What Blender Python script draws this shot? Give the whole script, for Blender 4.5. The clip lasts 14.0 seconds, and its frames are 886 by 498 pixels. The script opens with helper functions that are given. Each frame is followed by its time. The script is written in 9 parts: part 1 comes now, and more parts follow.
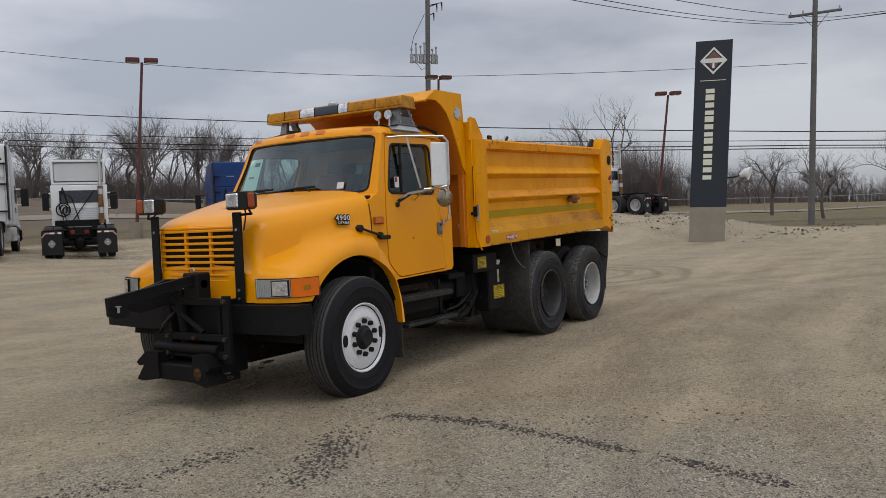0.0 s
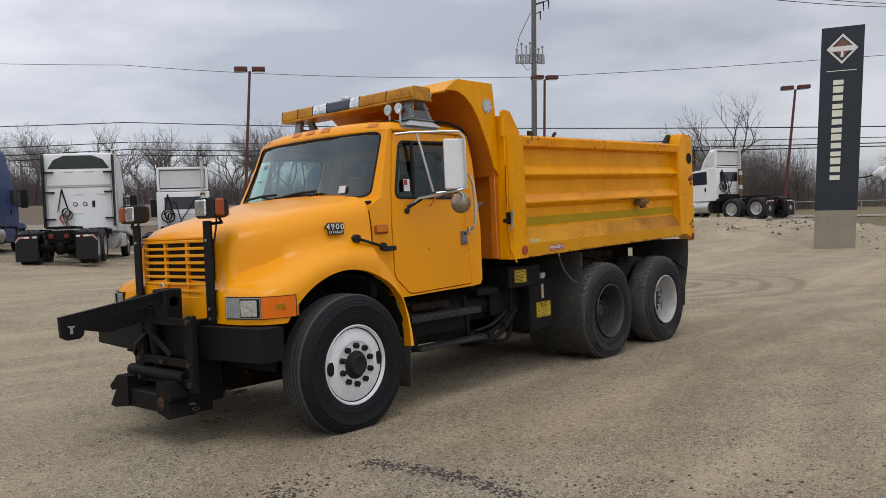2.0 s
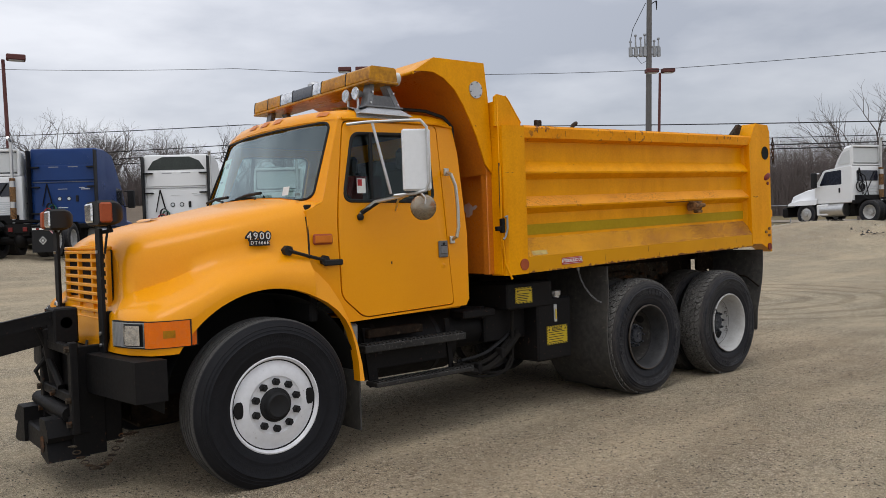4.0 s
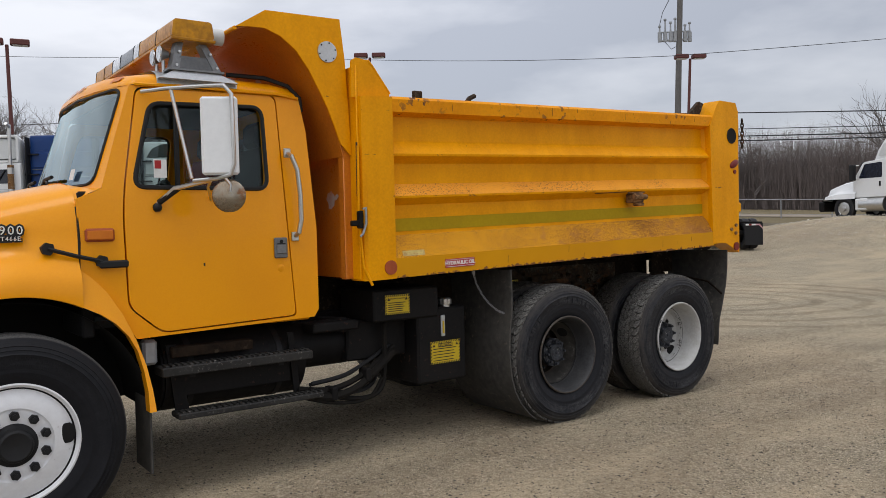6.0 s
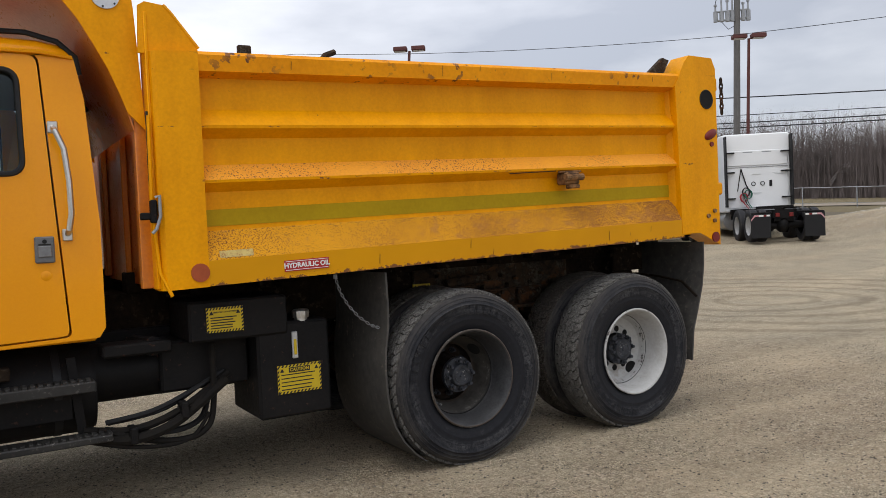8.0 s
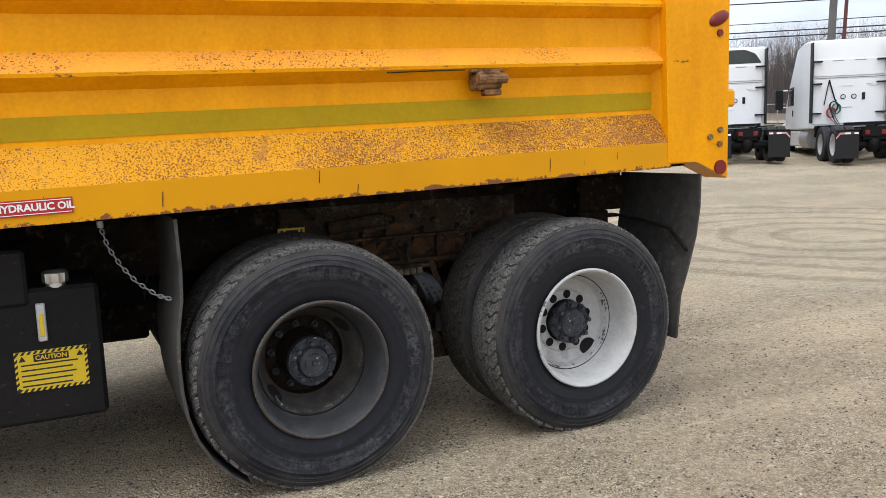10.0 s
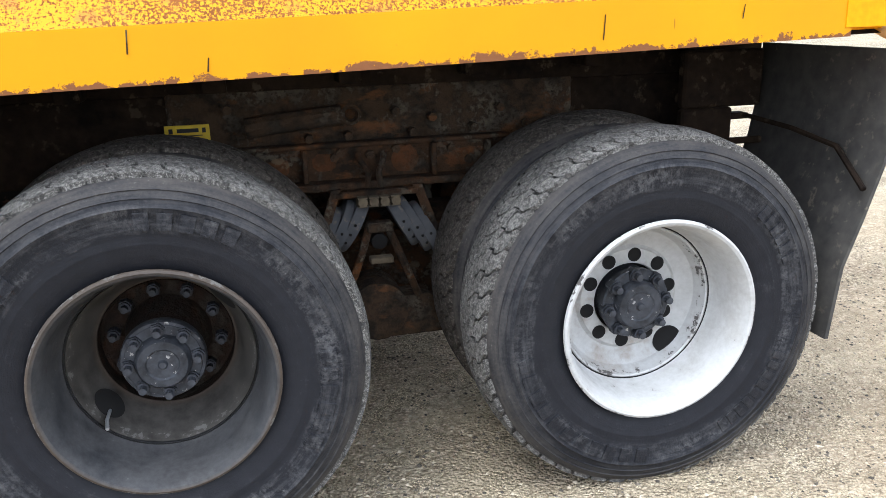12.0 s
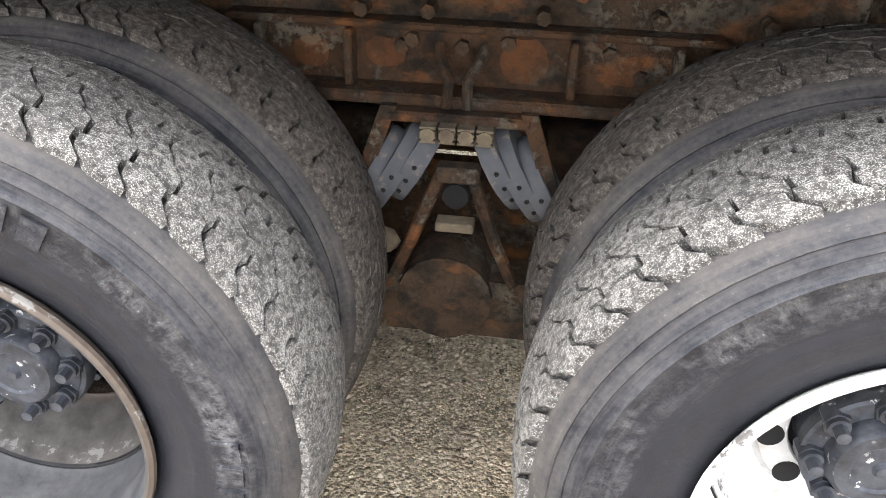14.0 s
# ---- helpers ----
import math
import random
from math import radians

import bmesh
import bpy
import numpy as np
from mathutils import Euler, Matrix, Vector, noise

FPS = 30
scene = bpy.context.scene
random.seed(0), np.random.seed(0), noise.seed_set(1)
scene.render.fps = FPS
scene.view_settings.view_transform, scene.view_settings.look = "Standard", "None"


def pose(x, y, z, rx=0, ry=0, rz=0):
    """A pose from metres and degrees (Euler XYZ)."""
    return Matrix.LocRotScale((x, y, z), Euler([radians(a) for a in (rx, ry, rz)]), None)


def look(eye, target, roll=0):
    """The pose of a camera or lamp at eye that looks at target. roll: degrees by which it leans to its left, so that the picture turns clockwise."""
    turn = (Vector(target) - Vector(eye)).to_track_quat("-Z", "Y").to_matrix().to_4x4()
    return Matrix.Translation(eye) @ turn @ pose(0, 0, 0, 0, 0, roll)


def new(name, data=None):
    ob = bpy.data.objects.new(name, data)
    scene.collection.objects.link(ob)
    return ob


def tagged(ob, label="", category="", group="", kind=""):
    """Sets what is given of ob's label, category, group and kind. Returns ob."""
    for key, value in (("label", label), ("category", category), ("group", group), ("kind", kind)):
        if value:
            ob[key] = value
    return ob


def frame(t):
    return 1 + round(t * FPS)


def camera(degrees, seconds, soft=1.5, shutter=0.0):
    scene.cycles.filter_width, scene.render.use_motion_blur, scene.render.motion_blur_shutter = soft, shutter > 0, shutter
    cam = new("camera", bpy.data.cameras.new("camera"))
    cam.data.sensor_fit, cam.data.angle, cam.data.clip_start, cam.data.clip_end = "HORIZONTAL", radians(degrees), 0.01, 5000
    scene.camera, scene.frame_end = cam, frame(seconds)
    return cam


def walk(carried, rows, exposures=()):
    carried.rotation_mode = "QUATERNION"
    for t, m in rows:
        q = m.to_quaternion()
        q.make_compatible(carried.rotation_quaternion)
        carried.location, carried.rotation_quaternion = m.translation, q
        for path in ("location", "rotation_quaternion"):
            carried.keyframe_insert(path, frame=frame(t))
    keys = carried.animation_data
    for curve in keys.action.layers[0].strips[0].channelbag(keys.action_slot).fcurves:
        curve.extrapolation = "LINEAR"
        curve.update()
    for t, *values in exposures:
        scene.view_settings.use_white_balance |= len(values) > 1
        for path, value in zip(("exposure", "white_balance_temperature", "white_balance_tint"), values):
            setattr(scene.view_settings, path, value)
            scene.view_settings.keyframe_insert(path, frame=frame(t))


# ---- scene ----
cam = camera(58.2, 14.0, 0.65)
PATH = [
    (0, (-5.332, -5.444, 1.478), (-3.651, -4.362, 1.403), -2.3),
    (0.5, (-5.005, -5.48, 1.44), (-3.359, -4.344, 1.379), -2.9),
    (1, (-4.7, -5.502, 1.49), (-3.094, -4.312, 1.42), -2.5),
    (1.5, (-4.365, -5.557, 1.489), (-2.808, -4.302, 1.425), -2.4),
    (2, (-3.96, -5.584, 1.477), (-2.462, -4.259, 1.425), -2.4),
    (2.2, (-3.795, -5.582, 1.475), (-2.321, -4.232, 1.426), -2.3),
    (4.3, (-2.003, -5.572, 1.517), (-0.757, -4.008, 1.472), -1.7),
    (4.5, (-1.84, -5.565, 1.531), (-0.604, -3.994, 1.482), -1.5),
    (5, (-1.393, -5.544, 1.478), (-0.173, -3.959, 1.444), -1.7),
    (5.5, (-0.972, -5.508, 1.467), (0.233, -3.911, 1.431), -1.7),
    (6, (-0.561, -5.454, 1.496), (0.62, -3.841, 1.437), -1.4),
    (6.5, (-0.125, -5.425, 1.42), (1.022, -3.787, 1.381), -2.2),
    (7, (0.292, -5.337, 1.395), (1.407, -3.677, 1.361), -2.4),
    (7.5, (0.7, -5.244, 1.417), (1.775, -3.558, 1.37), -2.3),
    (8, (1.148, -5.143, 1.414), (2.179, -3.43, 1.356), -2.6),
    (8.5, (1.566, -4.962, 1.422), (2.574, -3.237, 1.325), -2.3),
    (9, (1.972, -4.766, 1.427), (2.947, -3.026, 1.276), -2.2),
    (9.2, (2.148, -4.696, 1.429), (3.097, -2.944, 1.253), -2.2),
    (11.3, (3.56, -3.485, 1.378), (4.196, -1.64, 0.919), -1.6),
    (11.5, (3.656, -3.353, 1.369), (4.249, -1.509, 0.87), -1.6),
    (12, (3.92, -3.061, 1.35), (4.38, -1.201, 0.775), -1.5),
    (12.5, (4.212, -2.705, 1.368), (4.551, -0.868, 0.662), -1.1),
    (13, (4.415, -2.307, 1.347), (4.741, -0.519, 0.513), -0.7),
    (13.5, (4.564, -2.0, 1.352), (4.673, -0.3, 0.304), -2.4),
    (14, (4.453, -1.99, 1.349), (4.256, -0.286, 0.321), 1.8),
]
walk(cam, [(t, look(eye, target, roll)) for t, eye, target, roll in PATH],
     ((0.0, -0.18, 6450, 10), (1.0, 0.0, 6450, 10), (2.0, 0.04, 6500, 10), (5.0, 0.06, 6500, 10), (7.5, 0.22, 6500, 10), (9.0, 0.46, 6500, 10), (11.4, 1.55, 5950, 8), (12.0, 1.80, 5950, 8), (12.5, 2.12, 6100, 9), (13.0, 2.58, 6500, 10), (13.5, 2.8, 6500, 10), (14.0, 3.2, 6500, 10)))

# ---------------------------------------------------------------- world, sun
world = bpy.data.worlds.new("overcast_sky")
scene.world = world
world.use_nodes = True
wn, wl = world.node_tree.nodes, world.node_tree.links
wn.clear()
w_out = wn.new("ShaderNodeOutputWorld")
w_bg = wn.new("ShaderNodeBackground")
w_sky = wn.new("ShaderNodeTexSky")
w_sky.sky_type = "NISHITA"
w_sky.sun_disc = False
w_sky.sun_elevation = radians(42)
w_sky.sun_rotation = radians(234)
w_co = wn.new("ShaderNodeTexCoord")
w_map = wn.new("ShaderNodeMapping")
w_map.inputs["Scale"].default_value = (1.6, 1.6, 5.0)
w_noise = wn.new("ShaderNodeTexNoise")
w_noise.inputs["Scale"].default_value = 1.5
w_noise.inputs["Detail"].default_value = 7.0
w_noise.inputs["Roughness"].default_value = 0.5
w_ramp = wn.new("ShaderNodeValToRGB")
w_ramp.color_ramp.elements[0].position = 0.35
w_ramp.color_ramp.elements[0].color = (0.37, 0.39, 0.445, 1)
w_ramp.color_ramp.elements[1].position = 0.62
w_ramp.color_ramp.elements[1].color = (0.68, 0.69, 0.73, 1)
w_sep = wn.new("ShaderNodeSeparateXYZ")
w_lum = wn.new("ShaderNodeMapRange")
w_lum.inputs["From Min"].default_value = 0.0
w_lum.inputs["From Max"].default_value = 1.0
w_lum.inputs["To Min"].default_value = 0.95
w_lum.inputs["To Max"].default_value = 2.0
w_mul = wn.new("ShaderNodeVectorMath")
w_mul.operation = "SCALE"
w_skyscale = wn.new("ShaderNodeVectorMath")
w_skyscale.operation = "SCALE"
w_skyscale.inputs["Scale"].default_value = 0.012
w_add = wn.new("ShaderNodeVectorMath")
w_add.operation = "ADD"
wl.new(w_co.outputs["Generated"], w_map.inputs["Vector"])
wl.new(w_map.outputs["Vector"], w_noise.inputs["Vector"])
wl.new(w_noise.outputs["Fac"], w_ramp.inputs["Fac"])
wl.new(w_co.outputs["Generated"], w_sep.inputs["Vector"])
wl.new(w_sep.outputs["Z"], w_lum.inputs["Value"])
wl.new(w_ramp.outputs["Color"], w_mul.inputs[0])
w_side = wn.new("ShaderNodeMapRange")
w_side.interpolation_type = "SMOOTHSTEP"
w_side.inputs["From Min"].default_value = 0.55
w_side.inputs["From Max"].default_value = 1.0
w_side.inputs["To Min"].default_value = 1.0
w_side.inputs["To Max"].default_value = 0.82
w_both = wn.new("ShaderNodeMath")
w_both.operation = "MULTIPLY"
wl.new(w_sep.outputs["X"], w_side.inputs["Value"])
wl.new(w_lum.outputs["Result"], w_both.inputs[0])
wl.new(w_side.outputs["Result"], w_both.inputs[1])
wl.new(w_both.outputs[0], w_mul.inputs["Scale"])
wl.new(w_sky.outputs["Color"], w_skyscale.inputs[0])
wl.new(w_mul.outputs["Vector"], w_add.inputs[0])
wl.new(w_skyscale.outputs["Vector"], w_add.inputs[1])
wl.new(w_add.outputs["Vector"], w_bg.inputs["Color"])
w_bg.inputs["Strength"].default_value = 1.0
wl.new(w_bg.outputs["Background"], w_out.inputs["Surface"])

sun = new("sun", bpy.data.lights.new("sun", "SUN"))
sun.data.energy = 0.7
sun.data.angle = radians(25)
sun.data.color = (1.0, 0.97, 0.92)
sun.matrix_world = look((0, 0, 30), (11, 8, 0))

# ---------------------------------------------------------------- mesh helpers
def lerp(a, b, t):
    return a + (b - a) * t


def eased(pts, n=6):
    """Smooth path through points."""
    pts = [Vector(q) for q in pts]
    out = []
    for i in range(len(pts) - 1):
        p0, p1, p2, p3 = pts[max(i - 1, 0)], pts[i], pts[i + 1], pts[min(i + 2, len(pts) - 1)]
        for k in range(n):
            u = k / n
            out.append(0.5 * (p1 * 2 + (p2 - p0) * u + (p0 * 2 - p1 * 5 + p2 * 4 - p3) * u * u + (p1 * 3 - p0 - p2 * 3 + p3) * u ** 3))
    return out + [pts[-1]]


class Shape:
    """Vertices and faces collected into one mesh."""

    def __init__(self):
        self.v, self.f = [], []

    def add(self, verts, faces):
        n = len(self.v)
        self.v += [tuple(p) for p in verts]
        self.f += [tuple(i + n for i in q) for q in faces]
        return self

    def box(self, x0, x1, y0, y1, z0, z1, c=0.0):
        """Box with chamfered edges of width c."""
        if c <= 0:
            v = [(x, y, z) for x in (x0, x1) for y in (y0, y1) for z in (z0, z1)]
            return self.add(v, [(0, 1, 3, 2), (4, 6, 7, 5), (0, 4, 5, 1), (2, 3, 7, 6), (0, 2, 6, 4), (1, 5, 7, 3)])
        v, idx = [], {}
        for i, (x, sx) in enumerate(((x0, 1), (x1, -1))):
            for j, (y, sy) in enumerate(((y0, 1), (y1, -1))):
                for k, (z, sz) in enumerate(((z0, 1), (z1, -1))):
                    for a, p in enumerate(((x, y + sy * c, z + sz * c), (x + sx * c, y, z + sz * c), (x + sx * c, y + sy * c, z))):
                        idx[i, j, k, a] = len(v)
                        v.append(p)
        f = []
        for s in (0, 1):
            f.append([idx[s, j, k, 0] for j, k in ((0, 0), (0, 1), (1, 1), (1, 0))])
            f.append([idx[i, s, k, 1] for i, k in ((0, 0), (0, 1), (1, 1), (1, 0))])
            f.append([idx[i, j, s, 2] for i, j in ((0, 0), (0, 1), (1, 1), (1, 0))])
        for a in (0, 1):
            for b in (0, 1):
                f.append([idx[a, b, 0, 0], idx[a, b, 1, 0], idx[a, b, 1, 1], idx[a, b, 0, 1]])
                f.append([idx[a, 0, b, 0], idx[a, 1, b, 0], idx[a, 1, b, 2], idx[a, 0, b, 2]])
                f.append([idx[0, a, b, 1], idx[1, a, b, 1], idx[1, a, b, 2], idx[0, a, b, 2]])
        for i in (0, 1):
            for j in (0, 1):
                for k in (0, 1):
                    f.append([idx[i, j, k, a] for a in (0, 1, 2)])
        return self.add(v, f)

    def prism(self, poly, axis, a0, a1):
        """Polygon in the plane across the axis, drawn out from a0 to a1."""
        def at(p, a):
            return {"x": (a, p[0], p[1]), "y": (p[0], a, p[1]), "z": (p[0], p[1], a)}[axis]
        n = len(poly)
        v = [at(p, a0) for p in poly] + [at(p, a1) for p in poly]
        f = [tuple(range(n)), tuple(range(2 * n - 1, n - 1, -1))]
        f += [(i, (i + 1) % n, n + (i + 1) % n, n + i) for i in range(n)]
        return self.add(v, f)

    def loft(self, rings, closed=True, caps=True):
        n = len(rings[0])
        v = [p for r in rings for p in r]
        f = []
        for k in range(len(rings) - 1):
            for i in range(n if closed else n - 1):
                j = (i + 1) % n
                f.append((k * n + i, k * n + j, (k + 1) * n + j, (k + 1) * n + i))
        if caps and closed:
            f.append(tuple(range(n)))
            f.append(tuple((len(rings) - 1) * n + i for i in range(n)))
        return self.add(v, f)

    def tube(self, pts, r, n=8, r1=None, caps=True):
        pts = [Vector(p) for p in pts]
        rings = []
        side = None
        for i, p in enumerate(pts):
            d = (pts[min(i + 1, len(pts) - 1)] - pts[max(i - 1, 0)]).normalized()
            if side is None:
                side = d.orthogonal().normalized()
            side = (side - d * side.dot(d)).normalized()
            up = d.cross(side)
            rr = r if r1 is None else lerp(r, r1, i / max(1, len(pts) - 1))
            rings.append([p + (side * math.cos(a) + up * math.sin(a)) * rr for a in (2 * math.pi * k / n for k in range(n))])
        return self.loft(rings, True, caps)

    def cyl(self, p0, p1, r, n=16, r1=None):
        return self.tube([p0, p1], r, n, r1)

    def lathe(self, profile, c, n=48, side=-1, closed=False):
        """Rings of (radius, way out) round an axle along y through c; side -1 faces the street side."""
        rings = [[(c[0] + r * math.cos(t), c[1] + side * a, c[2] + r * math.sin(t)) for t in (2 * math.pi * k / n for k in range(n))] for r, a in profile]
        if closed:
            rings.append(rings[0])
        return self.loft(rings, True, False)

    def ball(self, c, r, sx=1, sy=1, sz=1, n=12):
        rings = []
        for i in range(1, n // 2 + 1):
            t = math.pi * i / (n // 2 + 1)
            rings.append([(c[0] + r * sx * math.sin(t) * math.cos(a), c[1] + r * sy * math.sin(t) * math.sin(a), c[2] + r * sz * math.cos(t)) for a in (2 * math.pi * k / n for k in range(n))])
        return self.loft(rings, True, True)

    def move(self, m):
        self.v = [tuple(m @ Vector(p)) for p in self.v]
        return self

    def warp(self, fn):
        self.v = [tuple(fn(*p)) for p in self.v]
        return self

    def mesh(self, name, material, smooth=35):
        me = bpy.data.meshes.new(name)
        me.from_pydata(self.v, [], self.f)
        if len(self.f) < 60000:
            bm = bmesh.new()
            bm.from_mesh(me)
            bmesh.ops.recalc_face_normals(bm, faces=bm.faces)
            bm.to_mesh(me)
            bm.free()
        if smooth:
            me.polygons.foreach_set("use_smooth", [True] * len(me.polygons))
            me.set_sharp_from_angle(angle=radians(smooth))
        if material:
            me.materials.append(material)
        return me


def part(name, shape, material=None, parent=None, label="", smooth=35):
    """One mesh object under a thing or a part."""
    data = shape if isinstance(shape, bpy.types.Mesh) else shape.mesh(name, material, smooth)
    ob = new(name, data)
    ob.parent = parent
    return tagged(ob, label)


def thing(name, label, category, m=None, group="", kind=""):
    ob = new(name)
    ob.empty_display_size = 0.3
    if m is not None:
        ob.matrix_world = m
    return tagged(ob, label, category, group, kind)


def rounded(poly, r, n=4):
    """Polygon with its corners rounded by radius r (a number or one for each corner)."""
    out = []
    for i, p in enumerate(poly):
        rr = r[i] if isinstance(r, (list, tuple)) else r
        p, a, b = Vector(p), Vector(poly[i - 1]), Vector(poly[(i + 1) % len(poly)])
        if rr <= 0:
            out.append(tuple(p))
            continue
        da, db = (a - p), (b - p)
        k = min(rr, da.length * 0.48, db.length * 0.48)
        p0, p1 = p + da.normalized() * k, p + db.normalized() * k
        for s in range(n + 1):
            t = s / n
            out.append(tuple(p0 * (1 - t) ** 2 + p * 2 * t * (1 - t) + p1 * t * t))
    return out


def holed(outer, holes, place, thick):
    """Panel with openings: 2D outlines put into space by place(u, v, depth)."""
    bm = bmesh.new()
    edges = []
    for loop in [outer] + holes:
        vs = [bm.verts.new((u, v, 0)) for u, v in loop]
        edges += [bm.edges.new((vs[i], vs[(i + 1) % len(vs)])) for i in range(len(vs))]
    bmesh.ops.triangle_fill(bm, use_beauty=True, use_dissolve=False, edges=edges)
    bm.verts.index_update()
    flat = [(v.co.x, v.co.y) for v in bm.verts]
    tris = [tuple(v.index for v in f.verts) for f in bm.faces]
    rim = [tuple(v.index for v in e.verts) for e in bm.edges if len(e.link_faces) == 1]
    bm.free()
    n = len(flat)
    s = Shape()
    s.add([place(u, v, 0) for u, v in flat] + [place(u, v, thick) for u, v in flat],
          tris + [tuple(i + n for i in reversed(t)) for t in tris] + [(a, b, b + n, a + n) for a, b in rim])
    return s


def arc(cx, cy, r, a0, a1, n):
    return [(cx + r * math.cos(radians(lerp(a0, a1, i / n))), cy + r * math.sin(radians(lerp(a0, a1, i / n)))) for i in range(n + 1)]


def lettering(text, size, material, parent, m, name="lettering", depth=0.001, spread=1.0, fat=0.0):
    cu = bpy.data.curves.new(name, "FONT")
    cu.body, cu.size, cu.extrude = text, size, depth
    cu.align_x, cu.align_y = "CENTER", "CENTER"
    cu.space_character = spread
    cu.resolution_u = 2
    cu.offset = fat
    ob = new(name + "_curve", cu)
    me = bpy.data.meshes.new_from_object(ob)
    me.name = name
    bpy.data.objects.remove(ob)
    bpy.data.curves.remove(cu)
    me.materials.clear()
    me.materials.append(material)
    me.transform(m)
    return part(name, me, None, parent)


# ---------------------------------------------------------------- materials
def nodes_of(name):
    m = bpy.data.materials.new(name)
    m.use_nodes = True
    nt = m.node_tree
    return m, nt.nodes, nt.links, nt.nodes["Principled BSDF"]


def noise_node(n, l, scale, detail=4.0, rough=0.55, vec=None, stretch=None):
    co = n.new("ShaderNodeTexCoord")
    src = co.outputs["Object"] if vec is None else vec
    if stretch:
        mp = n.new("ShaderNodeMapping")
        mp.inputs["Scale"].default_value = stretch
        l.new(src, mp.inputs["Vector"])
        src = mp.outputs["Vector"]
    t = n.new("ShaderNodeTexNoise")
    t.inputs["Scale"].default_value, t.inputs["Detail"].default_value, t.inputs["Roughness"].default_value = scale, detail, rough
    l.new(src, t.inputs["Vector"])
    return t.outputs["Fac"]


def step_node(n, l, value, lo, hi, to0=0.0, to1=1.0):
    r = n.new("ShaderNodeMapRange")
    r.inputs["From Min"].default_value, r.inputs["From Max"].default_value = lo, hi
    r.inputs["To Min"].default_value, r.inputs["To Max"].default_value = to0, to1
    r.clamp = True
    l.new(value, r.inputs["Value"])
    return r.outputs["Result"]


def mix_node(n, l, fac, a, b):
    m = n.new("ShaderNodeMix")
    m.data_type = "RGBA"
    for sock, val in ((m.inputs["Factor"], fac), (m.inputs[6], a), (m.inputs[7], b)):
        if isinstance(val, bpy.types.NodeSocket):
            l.new(val, sock)
        elif isinstance(val, (int, float)):
            sock.default_value = val
        else:
            sock.default_value = (*val, 1)
    return m.outputs[2]


def math_node(n, l, op, a, b=0.0):
    m = n.new("ShaderNodeMath")
    m.operation = op
    for sock, val in ((m.inputs[0], a), (m.inputs[1], b)):
        if isinstance(val, bpy.types.NodeSocket):
            l.new(val, sock)
        else:
            sock.default_value = val
    return m.outputs[0]


def bump_node(n, l, bsdf, height, strength, dist):
    b = n.new("ShaderNodeBump")
    b.inputs["Strength"].default_value, b.inputs["Distance"].default_value = strength, dist
    l.new(height, b.inputs["Height"])
    l.new(b.outputs["Normal"], bsdf.inputs["Normal"])


def surface(name, base, rough=0.5, metal=0.0, second=None, fine=40.0, coarse=3.0, amount=0.5, bump=0.1, dist=0.002, coat=0.0, speck=None, speck_at=(0.62, 0.68), speck_scale=60.0, rough2=None, spec=0.35):
    """Base colour with a second tone at two scales, optional specks, grain and relief."""
    m, n, l, b = nodes_of(name)
    f1 = noise_node(n, l, fine, 4.0)
    f2 = noise_node(n, l, coarse, 5.0)
    both = math_node(n, l, "ADD", math_node(n, l, "MULTIPLY", f1, 0.45), math_node(n, l, "MULTIPLY", f2, 0.55))
    k = step_node(n, l, both, 0.36, 0.64, 0.0, amount)
    second = second or tuple(c * 0.6 for c in base)
    col = mix_node(n, l, k, base, second)
    if speck:
        sp = noise_node(n, l, speck_scale, 3.0, 0.6)
        patch = noise_node(n, l, coarse * 1.3, 3.0)
        s = math_node(n, l, "MULTIPLY", step_node(n, l, sp, speck_at[0], speck_at[1]), step_node(n, l, patch, 0.42, 0.6))
        col = mix_node(n, l, s, col, speck)
    l.new(col, b.inputs["Base Color"])
    r2 = rough2 if rough2 is not None else min(1.0, rough + 0.2)
    l.new(step_node(n, l, both, 0.35, 0.65, rough, r2), b.inputs["Roughness"])
    b.inputs["Metallic"].default_value = metal
    b.inputs["Specular IOR Level"].default_value = spec
    b.inputs["Coat Weight"].default_value = coat
    b.inputs["Coat Roughness"].default_value = 0.10
    if bump:
        bump_node(n, l, b, f1, bump, dist)
    return m


def glass(name, tint, rough=0.02, skin=0.075):
    """Thin tinted pane: clear body with a glossy skin."""
    m, n, l, b = nodes_of(name)
    out = n["Material Output"]
    tr = n.new("ShaderNodeBsdfTransparent")
    tr.inputs["Color"].default_value = (*tint, 1)
    gl = n.new("ShaderNodeBsdfGlossy")
    gl.inputs["Roughness"].default_value = rough
    gl.inputs["Color"].default_value = (0.82, 0.97, 1.0, 1)
    fr = n.new("ShaderNodeLayerWeight")
    fr.inputs["Blend"].default_value = 0.5
    mx = n.new("ShaderNodeMixShader")
    dirt = noise_node(n, l, 9.0, 6.0)
    edge = math_node(n, l, "MULTIPLY", math_node(n, l, "POWER", fr.outputs["Facing"], 2.6), 0.12 + skin * 8.4)
    k = math_node(n, l, "ADD", math_node(n, l, "ADD", edge, skin), step_node(n, l, dirt, 0.35, 0.75, 0.0, 0.025))
    l.new(k, mx.inputs["Fac"])
    l.new(tr.outputs[0], mx.inputs[1])
    l.new(gl.outputs[0], mx.inputs[2])
    l.new(mx.outputs[0], out.inputs["Surface"])
    n.remove(b)
    return m


